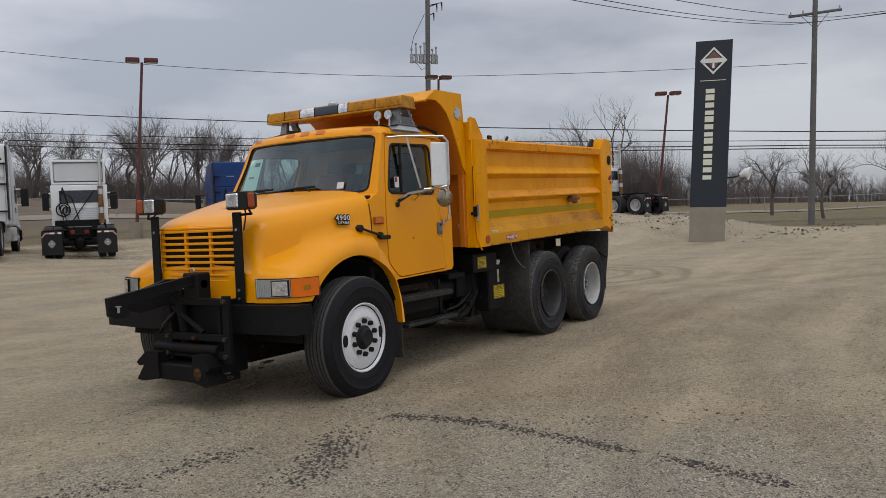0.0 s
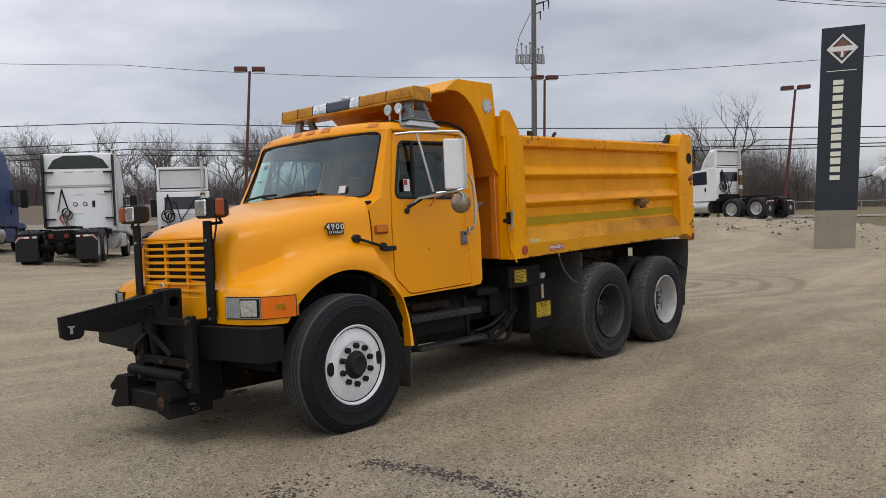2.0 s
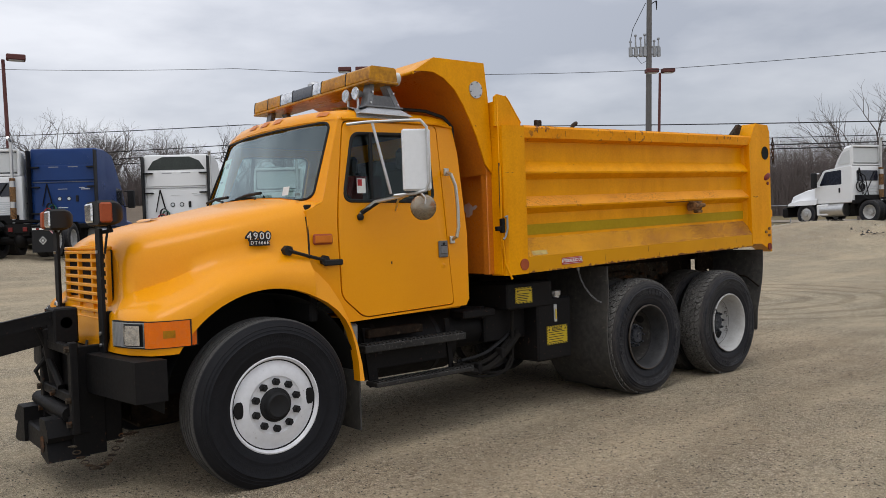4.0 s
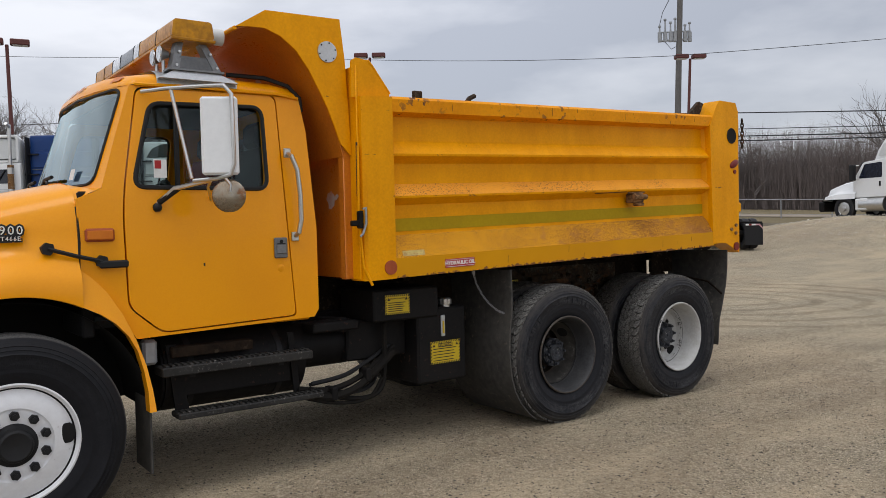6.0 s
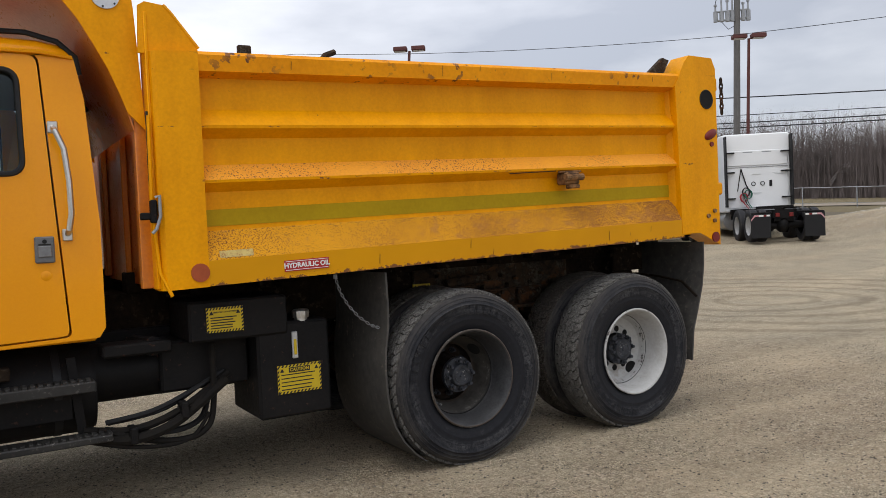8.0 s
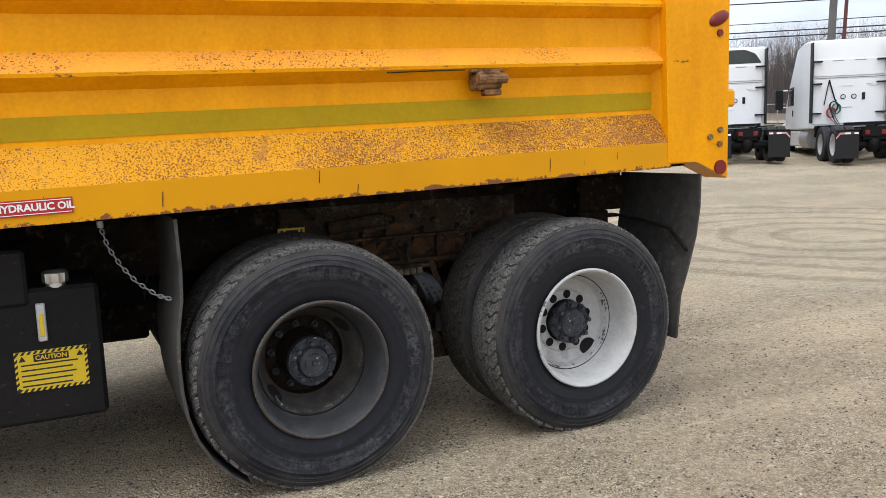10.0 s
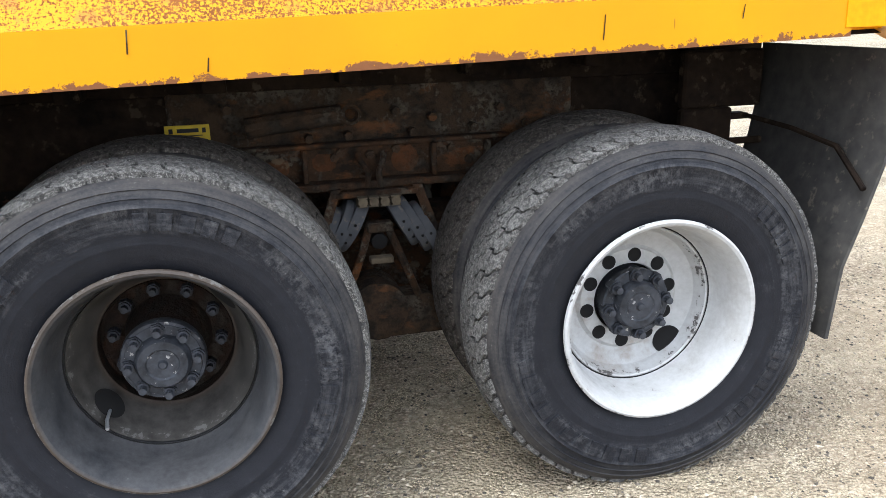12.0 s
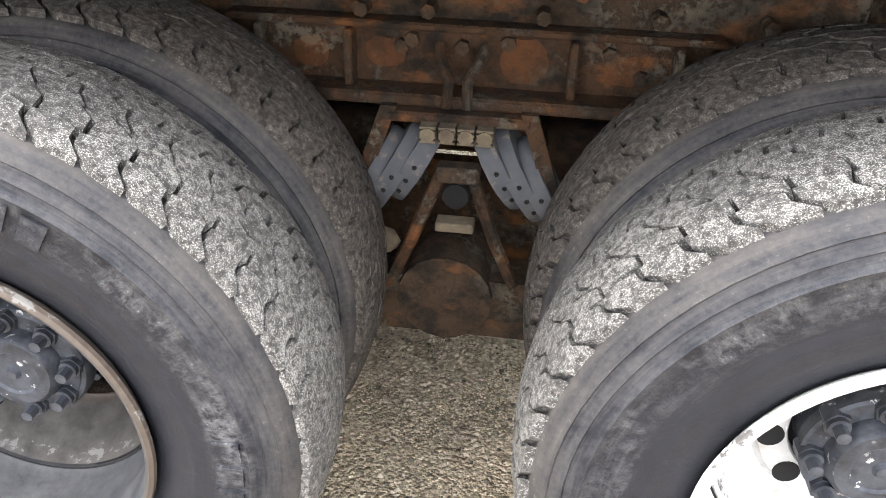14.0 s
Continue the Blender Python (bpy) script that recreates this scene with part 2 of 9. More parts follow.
def island_tones(name, a, b_):
    """Loose stones, each of its own tone."""
    m, n, l, b = nodes_of(name)
    geo = n.new("ShaderNodeNewGeometry")
    fine = noise_node(n, l, 160.0, 3.0)
    k = math_node(n, l, "ADD", math_node(n, l, "MULTIPLY", geo.outputs["Random Per Island"], 0.85), math_node(n, l, "MULTIPLY", fine, 0.15))
    l.new(mix_node(n, l, k, a, b_), b.inputs["Base Color"])
    b.inputs["Roughness"].default_value = 0.9
    b.inputs["Specular IOR Level"].default_value = 0.2
    return m


def crusted(name, base, dark, orange, pale):
    """Iron under years of road dirt: rust, dark grease, orange blisters and pale dried splashes."""
    m, n, l, b = nodes_of(name)
    fine = noise_node(n, l, 70.0, 4.0, 0.65)
    mid = noise_node(n, l, 19.0, 5.0, 0.62)
    big = noise_node(n, l, 5.0, 4.0, 0.6)
    oth = noise_node(n, l, 9.0, 4.0, 0.6, None, (1.0, 1.0, 1.7))
    col = mix_node(n, l, step_node(n, l, mid, 0.42, 0.60), base, dark)
    col = mix_node(n, l, step_node(n, l, oth, 0.56, 0.66, 0.0, 0.6), col, orange)
    splash = math_node(n, l, "MULTIPLY", step_node(n, l, math_node(n, l, "ADD", math_node(n, l, "MULTIPLY", mid, 0.6), math_node(n, l, "MULTIPLY", fine, 0.4)), 0.50, 0.57), step_node(n, l, big, 0.46, 0.60, 0.0, 0.85))
    col = mix_node(n, l, splash, col, pale)
    l.new(col, b.inputs["Base Color"])
    b.inputs["Roughness"].default_value = 0.88
    b.inputs["Specular IOR Level"].default_value = 0.2
    h = math_node(n, l, "ADD", math_node(n, l, "MULTIPLY", mid, 1.2), math_node(n, l, "MULTIPLY", fine, 0.5))
    bump_node(n, l, b, h, 0.9, 0.012)
    return m


def tyre_rubber(name, dusty, deep=1.0, crown=0.0):
    """Black rubber: clean dark band by the rim, scuffed moulded band, thin rings, grey dust on the shoulder."""
    m, n, l, b = nodes_of(name)
    co = n.new("ShaderNodeTexCoord")
    sep = n.new("ShaderNodeSeparateXYZ")
    l.new(co.outputs["Object"], sep.inputs[0])
    rad = math_node(n, l, "SQRT", math_node(n, l, "ADD", math_node(n, l, "MULTIPLY", sep.outputs["X"], sep.outputs["X"]), math_node(n, l, "MULTIPLY", sep.outputs["Z"], sep.outputs["Z"])))
    cu, sv = math_node(n, l, "DIVIDE", sep.outputs["X"], rad), math_node(n, l, "DIVIDE", sep.outputs["Z"], rad)

    def polar(turn, out, detail, rough):
        """Noise drawn round the axle: turn sets how fine it is along the ring, out how fine across it."""
        cv = n.new("ShaderNodeCombineXYZ")
        l.new(math_node(n, l, "MULTIPLY", cu, turn), cv.inputs[0])
        l.new(math_node(n, l, "MULTIPLY", sv, turn), cv.inputs[1])
        l.new(math_node(n, l, "MULTIPLY", rad, out), cv.inputs[2])
        return noise_node(n, l, 1.0, detail, rough, cv.outputs[0])
    fine = noise_node(n, l, 120.0, 4.0, 0.7)
    mid = noise_node(n, l, 24.0, 5.0, 0.65)
    big = noise_node(n, l, 5.0, 3.0, 0.6)
    rings = polar(3.0, 95.0, 5.0, 0.65)
    strokes = polar(26.0, 40.0, 5.0, 0.75)
    smear = polar(3.2, 14.0, 3.0, 0.6)
    # how much dust each band of the sidewall holds
    outer = step_node(n, l, rad, 0.430, 0.496, -0.02, 0.085)
    moulded = math_node(n, l, "MULTIPLY", step_node(n, l, rad, 0.368, 0.388), step_node(n, l, rad, 0.432, 0.444, 1.0, 0.0))
    tot = math_node(n, l, "ADD", math_node(n, l, "MULTIPLY", rings, 0.38), math_node(n, l, "ADD", math_node(n, l, "MULTIPLY", big, 0.20), math_node(n, l, "ADD", math_node(n, l, "MULTIPLY", mid, 0.20), math_node(n, l, "MULTIPLY", fine, 0.22))))
    tot = math_node(n, l, "ADD", tot, outer)
    tot = math_node(n, l, "ADD", tot, math_node(n, l, "MULTIPLY", moulded, math_node(n, l, "MULTIPLY", math_node(n, l, "SUBTRACT", strokes, 0.44), step_node(n, l, smear, 0.45, 0.64, 0.05, 1.5))))
    tot = math_node(n, l, "SUBTRACT", tot, step_node(n, l, rad, 0.362, 0.384, 0.07, 0.0))
    k = step_node(n, l, tot, 0.46, 0.72, 0.0, dusty)
    # groove floors lose most dust tone: their occlusion is put into the colour
    k = math_node(n, l, "MULTIPLY", k, step_node(n, l, rad, 0.4985, 0.5015, 1.0, 0.25))
    col = mix_node(n, l, mid, tuple(c * deep for c in (0.0105, 0.011, 0.0135)), tuple(c * deep for c in (0.022, 0.0228, 0.0275)))
    col = mix_node(n, l, k, col, mix_node(n, l, step_node(n, l, math_node(n, l, "ADD", rad, math_node(n, l, "MULTIPLY", mid, 0.06)), 0.455, 0.52), (0.150, 0.148, 0.148), (0.145, 0.128, 0.108)))
    if crown:
        col = mix_node(n, l, math_node(n, l, "MULTIPLY", step_node(n, l, rad, 0.512, 0.518), step_node(n, l, fine, 0.3, 0.6, 0.3, 1.0)), col, (crown, crown * 0.97, crown * 0.92))
    # thin pale scratches and flecks of grit
    wv = n.new("ShaderNodeTexNoise")
    wv.noise_type = "RIDGED_MULTIFRACTAL"
    wv.inputs["Scale"].default_value = 21.0
    wv.inputs["Detail"].default_value = 1.5
    l.new(co.outputs["Object"], wv.inputs["Vector"])
    sc = math_node(n, l, "MULTIPLY", step_node(n, l, wv.outputs["Fac"], 1.14, 1.24), step_node(n, l, big, 0.50, 0.60, 0.0, 0.55 * dusty + 0.05))
    col = mix_node(n, l, sc, col, (0.24, 0.235, 0.23))
    grit = math_node(n, l, "MULTIPLY", step_node(n, l, fine, 0.64, 0.70, 0.0, 0.9 * dusty), step_node(n, l, tot, 0.55, 0.75))
    col = mix_node(n, l, grit, col, (0.30, 0.29, 0.275))
    l.new(col, b.inputs["Base Color"])
    l.new(step_node(n, l, tot, 0.45, 0.8, 0.46, 0.88), b.inputs["Roughness"])
    b.inputs["Specular IOR Level"].default_value = 0.14
    h = math_node(n, l, "ADD", math_node(n, l, "ADD", math_node(n, l, "MULTIPLY", rings, 0.5), math_node(n, l, "MULTIPLY", fine, 0.4)), math_node(n, l, "MULTIPLY", math_node(n, l, "MULTIPLY", moulded, strokes), 1.6))
    bump_node(n, l, b, h, 0.6, 0.004)
    return m


def gritty(name, dark, mid_c, pale, cut):
    """Worn tread: porous rubber packed with pale stone dust."""
    m, n, l, b = nodes_of(name)
    grain = noise_node(n, l, 520.0, 2.0, 0.65)
    fine = noise_node(n, l, 90.0, 4.0, 0.7)
    big = noise_node(n, l, 8.0, 4.0, 0.6)
    col = mix_node(n, l, step_node(n, l, fine, 0.36, 0.62), dark, mid_c)
    tot = math_node(n, l, "ADD", math_node(n, l, "MULTIPLY", grain, 0.6), math_node(n, l, "ADD", math_node(n, l, "MULTIPLY", fine, 0.28), math_node(n, l, "MULTIPLY", big, 0.12)))
    k = step_node(n, l, tot, cut, cut + 0.05, 0.0, 0.9)
    col = mix_node(n, l, k, col, pale)
    pits = step_node(n, l, grain, 0.30, 0.40, 0.8, 0.0)
    col = mix_node(n, l, pits, col, tuple(c * 0.25 for c in dark))
    l.new(col, b.inputs["Base Color"])
    b.inputs["Roughness"].default_value = 0.92
    b.inputs["Specular IOR Level"].default_value = 0.2
    bump_node(n, l, b, tot, 0.7, 0.003)
    return m


def wheel_paint(name, base, second, chip, stain, more, disc=None):
    """Painted steel wheel: scuffed lip, paint broken along the disc joint, stains run down the dish."""
    m, n, l, b = nodes_of(name)
    co = n.new("ShaderNodeTexCoord")
    sep = n.new("ShaderNodeSeparateXYZ")
    l.new(co.outputs["Object"], sep.inputs[0])
    rad = math_node(n, l, "SQRT", math_node(n, l, "ADD", math_node(n, l, "MULTIPLY", sep.outputs["X"], sep.outputs["X"]), math_node(n, l, "MULTIPLY", sep.outputs["Z"], sep.outputs["Z"])))
    fine = noise_node(n, l, 70.0, 5.0, 0.7)
    mid = noise_node(n, l, 17.0, 5.0, 0.68)
    big = noise_node(n, l, 5.0, 4.0, 0.6)
    col = mix_node(n, l, step_node(n, l, math_node(n, l, "ADD", math_node(n, l, "MULTIPLY", mid, 0.6), math_node(n, l, "MULTIPLY", fine, 0.4)), 0.36, 0.66), base, second)
    k = step_node(n, l, math_node(n, l, "ADD", math_node(n, l, "MULTIPLY", big, 0.55), math_node(n, l, "MULTIPLY", mid, 0.45)), 0.51 - more, 0.63 - more, 0.0, 0.55)
    dish = step_node(n, l, rad, 0.20, 0.25, 1.0, 0.25)
    col = mix_node(n, l, math_node(n, l, "MULTIPLY", k, dish), col, stain)
    if disc:
        rusty = mix_node(n, l, step_node(n, l, mid, 0.35, 0.65), disc, tuple(c * 2.6 for c in disc))
        col = mix_node(n, l, step_node(n, l, rad, 0.2335, 0.2365, 1.0, 0.0), col, rusty)
        lip = math_node(n, l, "MAXIMUM", step_node(n, l, math_node(n, l, "ADD", rad, math_node(n, l, "MULTIPLY", fine, 0.012)), 0.186, 0.196, 1.0, 0.0), step_node(n, l, math_node(n, l, "ADD", rad, math_node(n, l, "MULTIPLY", mid, 0.012)), 0.281, 0.290))
        col = mix_node(n, l, math_node(n, l, "MULTIPLY", lip, 0.8), col, mix_node(n, l, fine, (0.034, 0.024, 0.017), (0.090, 0.068, 0.050)))

    def band(r, w):
        d = math_node(n, l, "ABSOLUTE", math_node(n, l, "SUBTRACT", rad, r))
        return step_node(n, l, d, 0.0, w, 0.115, 0.0)
    worn = math_node(n, l, "ADD", math_node(n, l, "MULTIPLY", mid, 0.55), math_node(n, l, "MULTIPLY", fine, 0.45))
    worn = math_node(n, l, "ADD", worn, math_node(n, l, "ADD", band(0.226, 0.014), band(0.289, 0.008)))
    ck = step_node(n, l, worn, 0.645, 0.672, 0.0, 0.85)
    col = mix_node(n, l, ck, col, chip)
    l.new(col, b.inputs["Base Color"])
    l.new(step_node(n, l, mid, 0.3, 0.7, 0.36, 0.72), b.inputs["Roughness"])
    b.inputs["Specular IOR Level"].default_value = 0.3
    bump_node(n, l, b, math_node(n, l, "SUBTRACT", math_node(n, l, "MULTIPLY", mid, 0.6), math_node(n, l, "MULTIPLY", ck, 0.5)), 0.35, 0.003)
    return m


def box_paint():
    """Sun-worn yellow paint on sheet steel: faded runs, hairline scratches, chips along the pressed folds."""
    m, n, l, b = nodes_of("box_paint")
    co = n.new("ShaderNodeTexCoord")
    sep = n.new("ShaderNodeSeparateXYZ")
    l.new(co.outputs["Object"], sep.inputs[0])
    up = math_node(n, l, "SUBTRACT", sep.outputs["Z"], math_node(n, l, "MULTIPLY", math_node(n, l, "SUBTRACT", sep.outputs["X"], 2.17), 0.026))
    fine = noise_node(n, l, 60.0, 4.0)
    big = noise_node(n, l, 1.7, 5.0, 0.6)
    runs = noise_node(n, l, 9.0, 4.0, 0.6, None, (1.0, 1.0, 0.22))
    both = math_node(n, l, "ADD", math_node(n, l, "MULTIPLY", fine, 0.3), math_node(n, l, "ADD", math_node(n, l, "MULTIPLY", big, 0.4), math_node(n, l, "MULTIPLY", runs, 0.3)))
    col = mix_node(n, l, step_node(n, l, both, 0.38, 0.62), (0.85, 0.356, 0.0), (0.67, 0.258, 0.0))
    # folds of the ribs, where passing things rub
    def fold(z, w):
        return step_node(n, l, math_node(n, l, "ABSOLUTE", math_node(n, l, "SUBTRACT", up, z)), 0.0, w, 0.16, 0.0)
    folds = math_node(n, l, "MAXIMUM", fold(1.684, 0.014), math_node(n, l, "MAXIMUM", fold(1.952, 0.012), math_node(n, l, "MAXIMUM", fold(2.225, 0.014), fold(2.312, 0.016))))
    chips = math_node(n, l, "ADD", noise_node(n, l, 34.0, 6.0, 0.68, None, (0.35, 1.0, 1.0)), folds)
    where = noise_node(n, l, 2.3, 3.0)
    k = math_node(n, l, "MULTIPLY", step_node(n, l, chips, 0.735, 0.76), step_node(n, l, where, 0.36, 0.5))
    spots = math_node(n, l, "MULTIPLY", step_node(n, l, noise_node(n, l, 48.0, 3.0, 0.6), 0.735, 0.75), step_node(n, l, where, 0.45, 0.58))
    # hairline scratches, at two slants
    for slant, scale in (((1.0, 1.0, 0.06), 26.0), ((0.10, 1.0, 1.0), 22.0)):
        rid = n.new("ShaderNodeTexNoise")
        rid.noise_type = "RIDGED_MULTIFRACTAL"
        rid.inputs["Scale"].default_value = scale
        rid.inputs["Detail"].default_value = 1.0
        mp = n.new("ShaderNodeMapping")
        mp.inputs["Scale"].default_value = slant
        mp.inputs["Rotation"].default_value = (0.0, 0.35, 0.0)
        l.new(co.outputs["Object"], mp.inputs["Vector"])
        l.new(mp.outputs["Vector"], rid.inputs["Vector"])
        spots = math_node(n, l, "MAXIMUM", spots, math_node(n, l, "MULTIPLY", step_node(n, l, rid.outputs["Fac"], 1.12, 1.18, 0.0, 0.5), step_node(n, l, runs, 0.58, 0.66)))
    kk = math_node(n, l, "MAXIMUM", k, spots)
    rust = mix_node(n, l, fine, (0.09, 0.032, 0.014), (0.30, 0.12, 0.05))
    l.new(mix_node(n, l, kk, col, rust), b.inputs["Base Color"])
    l.new(step_node(n, l, math_node(n, l, "ADD", both, kk), 0.4, 1.2, 0.33, 0.85), b.inputs["Roughness"])
    b.inputs["Specular IOR Level"].default_value = 0.11
    bump_node(n, l, b, math_node(n, l, "SUBTRACT", math_node(n, l, "MULTIPLY", big, 3.0), kk), 0.25, 0.002)
    return m


YEL = (0.85, 0.338, 0.0)
M = {}
M["yellow"] = surface("cab_paint", YEL, 0.26, 0, (0.78, 0.28, 0.0), 90, 1.3, 0.6, 0.03, 0.0004, 0.28, spec=0.16)
M["yellow_box"] = box_paint()
M["top_paint"] = surface("worn_top_rail", (0.84, 0.318, 0.0), 0.42, 0, (0.66, 0.22, 0.0), 45, 2.4, 0.85, 0.2, 0.001, 0.0, (0.13, 0.055, 0.028), (0.60, 0.64), 17.0, spec=0.16)
# orange paint of shield and front wall, with their shade put into the colour
M["shield_shaded"] = surface("shaded_shield_paint", (0.66, 0.21, 0.010), 0.22, 0, (0.46, 0.13, 0.015), 50, 2.0, 0.8, 0.06, 0.001, 0.25, (0.52, 0.49, 0.48), (0.635, 0.65), 3.1)
M["stripe"] = surface("stripe_paint", (0.42, 0.275, 0.002), 0.5, 0, (0.33, 0.205, 0.004), 60, 2.0, 0.8, 0.1, 0.001, spec=0.15)
M["black"] = surface("black_paint", (0.006, 0.006, 0.0065), 0.5, 0, (0.016, 0.014, 0.013), 45, 3.0, 0.7, 0.3, 0.002, 0.0, (0.06, 0.032, 0.022), (0.64, 0.70), 30.0, spec=0.12)
M["plastic"] = surface("black_plastic", (0.010, 0.010, 0.011), 0.5, 0, (0.020, 0.020, 0.020), 120, 6, 0.5, 0.1, 0.0006, spec=0.25)
M["hose_black"] = surface("dusty_hose", (0.007, 0.0065, 0.006), 0.75, 0, (0.018, 0.015, 0.012), 40, 8, 0.8, 0.2, 0.002, spec=0.15)
# near-black that puts the shade of hollows into the colour
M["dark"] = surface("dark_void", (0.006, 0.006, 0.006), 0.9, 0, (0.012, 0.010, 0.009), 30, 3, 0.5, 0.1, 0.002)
M["under"] = surface("underbody_grime", (0.008, 0.006, 0.005), 0.9, 0, (0.030, 0.020, 0.013), 28, 5, 0.9, 0.8, 0.008, 0.0, (0.07, 0.054, 0.037), (0.58, 0.66), 20.0, spec=0.08)
M["rust"] = crusted("rusty_iron", (0.050, 0.026, 0.013), (0.014, 0.010, 0.007), (0.16, 0.062, 0.019), (0.105, 0.088, 0.064))
M["rust2"] = crusted("flaking_rust", (0.050, 0.031, 0.018), (0.016, 0.012, 0.009), (0.135, 0.056, 0.019), (0.105, 0.088, 0.064))
M["scab"] = crusted("orange_rust_scab", (0.085, 0.034, 0.013), (0.045, 0.021, 0.010), (0.13, 0.050, 0.017), (0.12, 0.085, 0.05))
M["latch_rust"] = crusted("pale_rusted_latch", (0.23, 0.12, 0.05), (0.06, 0.032, 0.018), (0.36, 0.17, 0.06), (0.36, 0.25, 0.14))
M["cushion"] = surface("cushion_rubber", (0.050, 0.053, 0.060), 0.75, 0, (0.088, 0.087, 0.088), 40, 9, 0.9, 0.35, 0.003, 0.0, (0.17, 0.14, 0.10), (0.58, 0.66), 40.0)
# rust in about half the tones of rusty_iron, for the drum face
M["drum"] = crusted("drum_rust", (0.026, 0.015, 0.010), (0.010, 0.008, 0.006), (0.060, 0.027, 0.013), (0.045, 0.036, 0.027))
M["mud"] = surface("dried_mud", (0.135, 0.108, 0.070), 0.95, 0, (0.06, 0.045, 0.031), 60, 14, 0.9, 0.7, 0.006)
M["rubber"] = tyre_rubber("tyre_rubber", 0.42, 0.9)
M["rubber_in"] = tyre_rubber("inner_tyre_rubber", 0.62)
M["rubber_front"] = tyre_rubber("front_tyre_rubber", 0.05, 0.62, 0.085)
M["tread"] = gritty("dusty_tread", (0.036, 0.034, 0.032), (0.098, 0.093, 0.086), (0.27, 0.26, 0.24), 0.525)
# inner treads: darker copy of the tread, their shade put into the colour
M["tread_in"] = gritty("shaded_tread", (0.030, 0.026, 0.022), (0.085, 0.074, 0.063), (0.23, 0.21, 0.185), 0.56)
M["flap"] = surface("rubber_flap", (0.032, 0.031, 0.030), 0.75, 0, (0.085, 0.079, 0.070), 22, 2.2, 0.85, 0.3, 0.002, 0.0, (0.14, 0.12, 0.095), (0.60, 0.70), 30.0, spec=0.2)
M["white_wheel"] = wheel_paint("white_wheel_paint", (0.46, 0.46, 0.452), (0.37, 0.365, 0.35), (0.035, 0.030, 0.027), (0.26, 0.21, 0.16), -0.02)
M["front_wheel"] = surface("silver_white_wheel", (0.74, 0.745, 0.76), 0.36, 0.1, (0.60, 0.60, 0.61), 40, 6, 0.6, 0.06, 0.001, 0.0, (0.20, 0.14, 0.10), (0.70, 0.74), 40.0)
M["grey_wheel"] = wheel_paint("grimy_wheel", (0.022, 0.0228, 0.025), (0.062, 0.063, 0.066), (0.13, 0.125, 0.115), (0.034, 0.027, 0.021), 0.08, (0.030, 0.0275, 0.0245))
M["hub"] = surface("greasy_hub", (0.014, 0.016, 0.020), 0.42, 0.2, (0.060, 0.064, 0.075), 55, 14, 0.9, 0.4, 0.003, 0.0, (0.40, 0.39, 0.37), (0.645, 0.68), 75.0)
M["steel"] = surface("brushed_steel", (0.62, 0.62, 0.61), 0.28, 1.0, (0.45, 0.44, 0.42), 80, 6, 0.5, 0.05, 0.0005)
M["alu"] = surface("aluminium", (0.56, 0.57, 0.58), 0.4, 0.85, (0.42, 0.42, 0.42), 60, 5, 0.5, 0.08, 0.0005)
M["grey_trim"] = surface("grey_trim", (0.16, 0.165, 0.17), 0.35, 0.3, (0.10, 0.10, 0.105), 60, 20, 0.7, 0.1, 0.001)
M["alu_dark"] = surface("dull_aluminium", (0.24, 0.245, 0.25), 0.4, 0.7, (0.15, 0.15, 0.155), 50, 9, 0.7, 0.1, 0.001)
M["white"] = surface("white_paint", (0.78, 0.79, 0.79), 0.3, 0, (0.68, 0.69, 0.69), 40, 1.2, 0.6, 0.04, 0.0006, 0.2)
M["white_dull"] = surface("white_panel", (0.62, 0.64, 0.64), 0.5, 0, (0.5, 0.52, 0.52), 30, 1.0, 0.6, 0.05, 0.001)
M["blue"] = surface("blue_paint", (0.006, 0.040, 0.17), 0.25, 0, (0.006, 0.030, 0.12), 40, 1.2, 0.6, 0.04, 0.0006, 0.1, spec=0.25)
M["amber"] = surface("amber_lens", (0.82, 0.17, 0.004), 0.18, 0, (0.66, 0.12, 0.004), 60, 20, 0.6, 0.15, 0.001, 0.1, spec=0.3)
M["amber_dull"] = surface("dull_amber_lens", (0.66, 0.30, 0.003), 0.22, 0, (0.24, 0.095, 0.003), 30, 6, 0.9, 0.1, 0.001, 0.15, spec=0.2)
M["amber_smoke"] = surface("dim_amber_lens", (0.56, 0.25, 0.003), 0.22, 0, (0.22, 0.085, 0.003), 30, 6, 0.9, 0.1, 0.001, 0.15, spec=0.2)
M["marker"] = surface("marker_lens", (0.60, 0.17, 0.012), 0.3, 0, (0.48, 0.12, 0.01), 60, 14, 0.6, 0.1, 0.001, spec=0.25)
M["worn_step"] = surface("worn_step", (0.006, 0.006, 0.006), 0.5, 0, (0.030, 0.028, 0.025), 30, 5, 0.85, 0.3, 0.002, 0.0, (0.12, 0.11, 0.10), (0.58, 0.66), 60.0)
# mottled chrome; the round mirror's brown reflection is put into its base colour
M["chrome_old"] = surface("brown_mottled_chrome", (0.34, 0.30, 0.24), 0.14, 1.0, (0.24, 0.16, 0.09), 30, 14, 0.8, 0.05, 0.001, 0.0, (0.24, 0.11, 0.05), (0.55, 0.62), 26.0)
M["speckled"] = surface("rust_speckled_ledge", (0.80, 0.33, 0.02), 0.45, 0, (0.66, 0.25, 0.03), 60, 2.0, 0.8, 0.15, 0.001, 0.0, (0.14, 0.05, 0.02), (0.57, 0.61), 105.0, spec=0.16)
M["decal_worn"] = surface("worn_decal", (0.55, 0.42, 0.14), 0.6, 0, (0.42, 0.30, 0.10), 90, 20, 0.9, 0.05, 0.0005, 0.0, (0.30, 0.14, 0.05), (0.52, 0.58), 80.0)
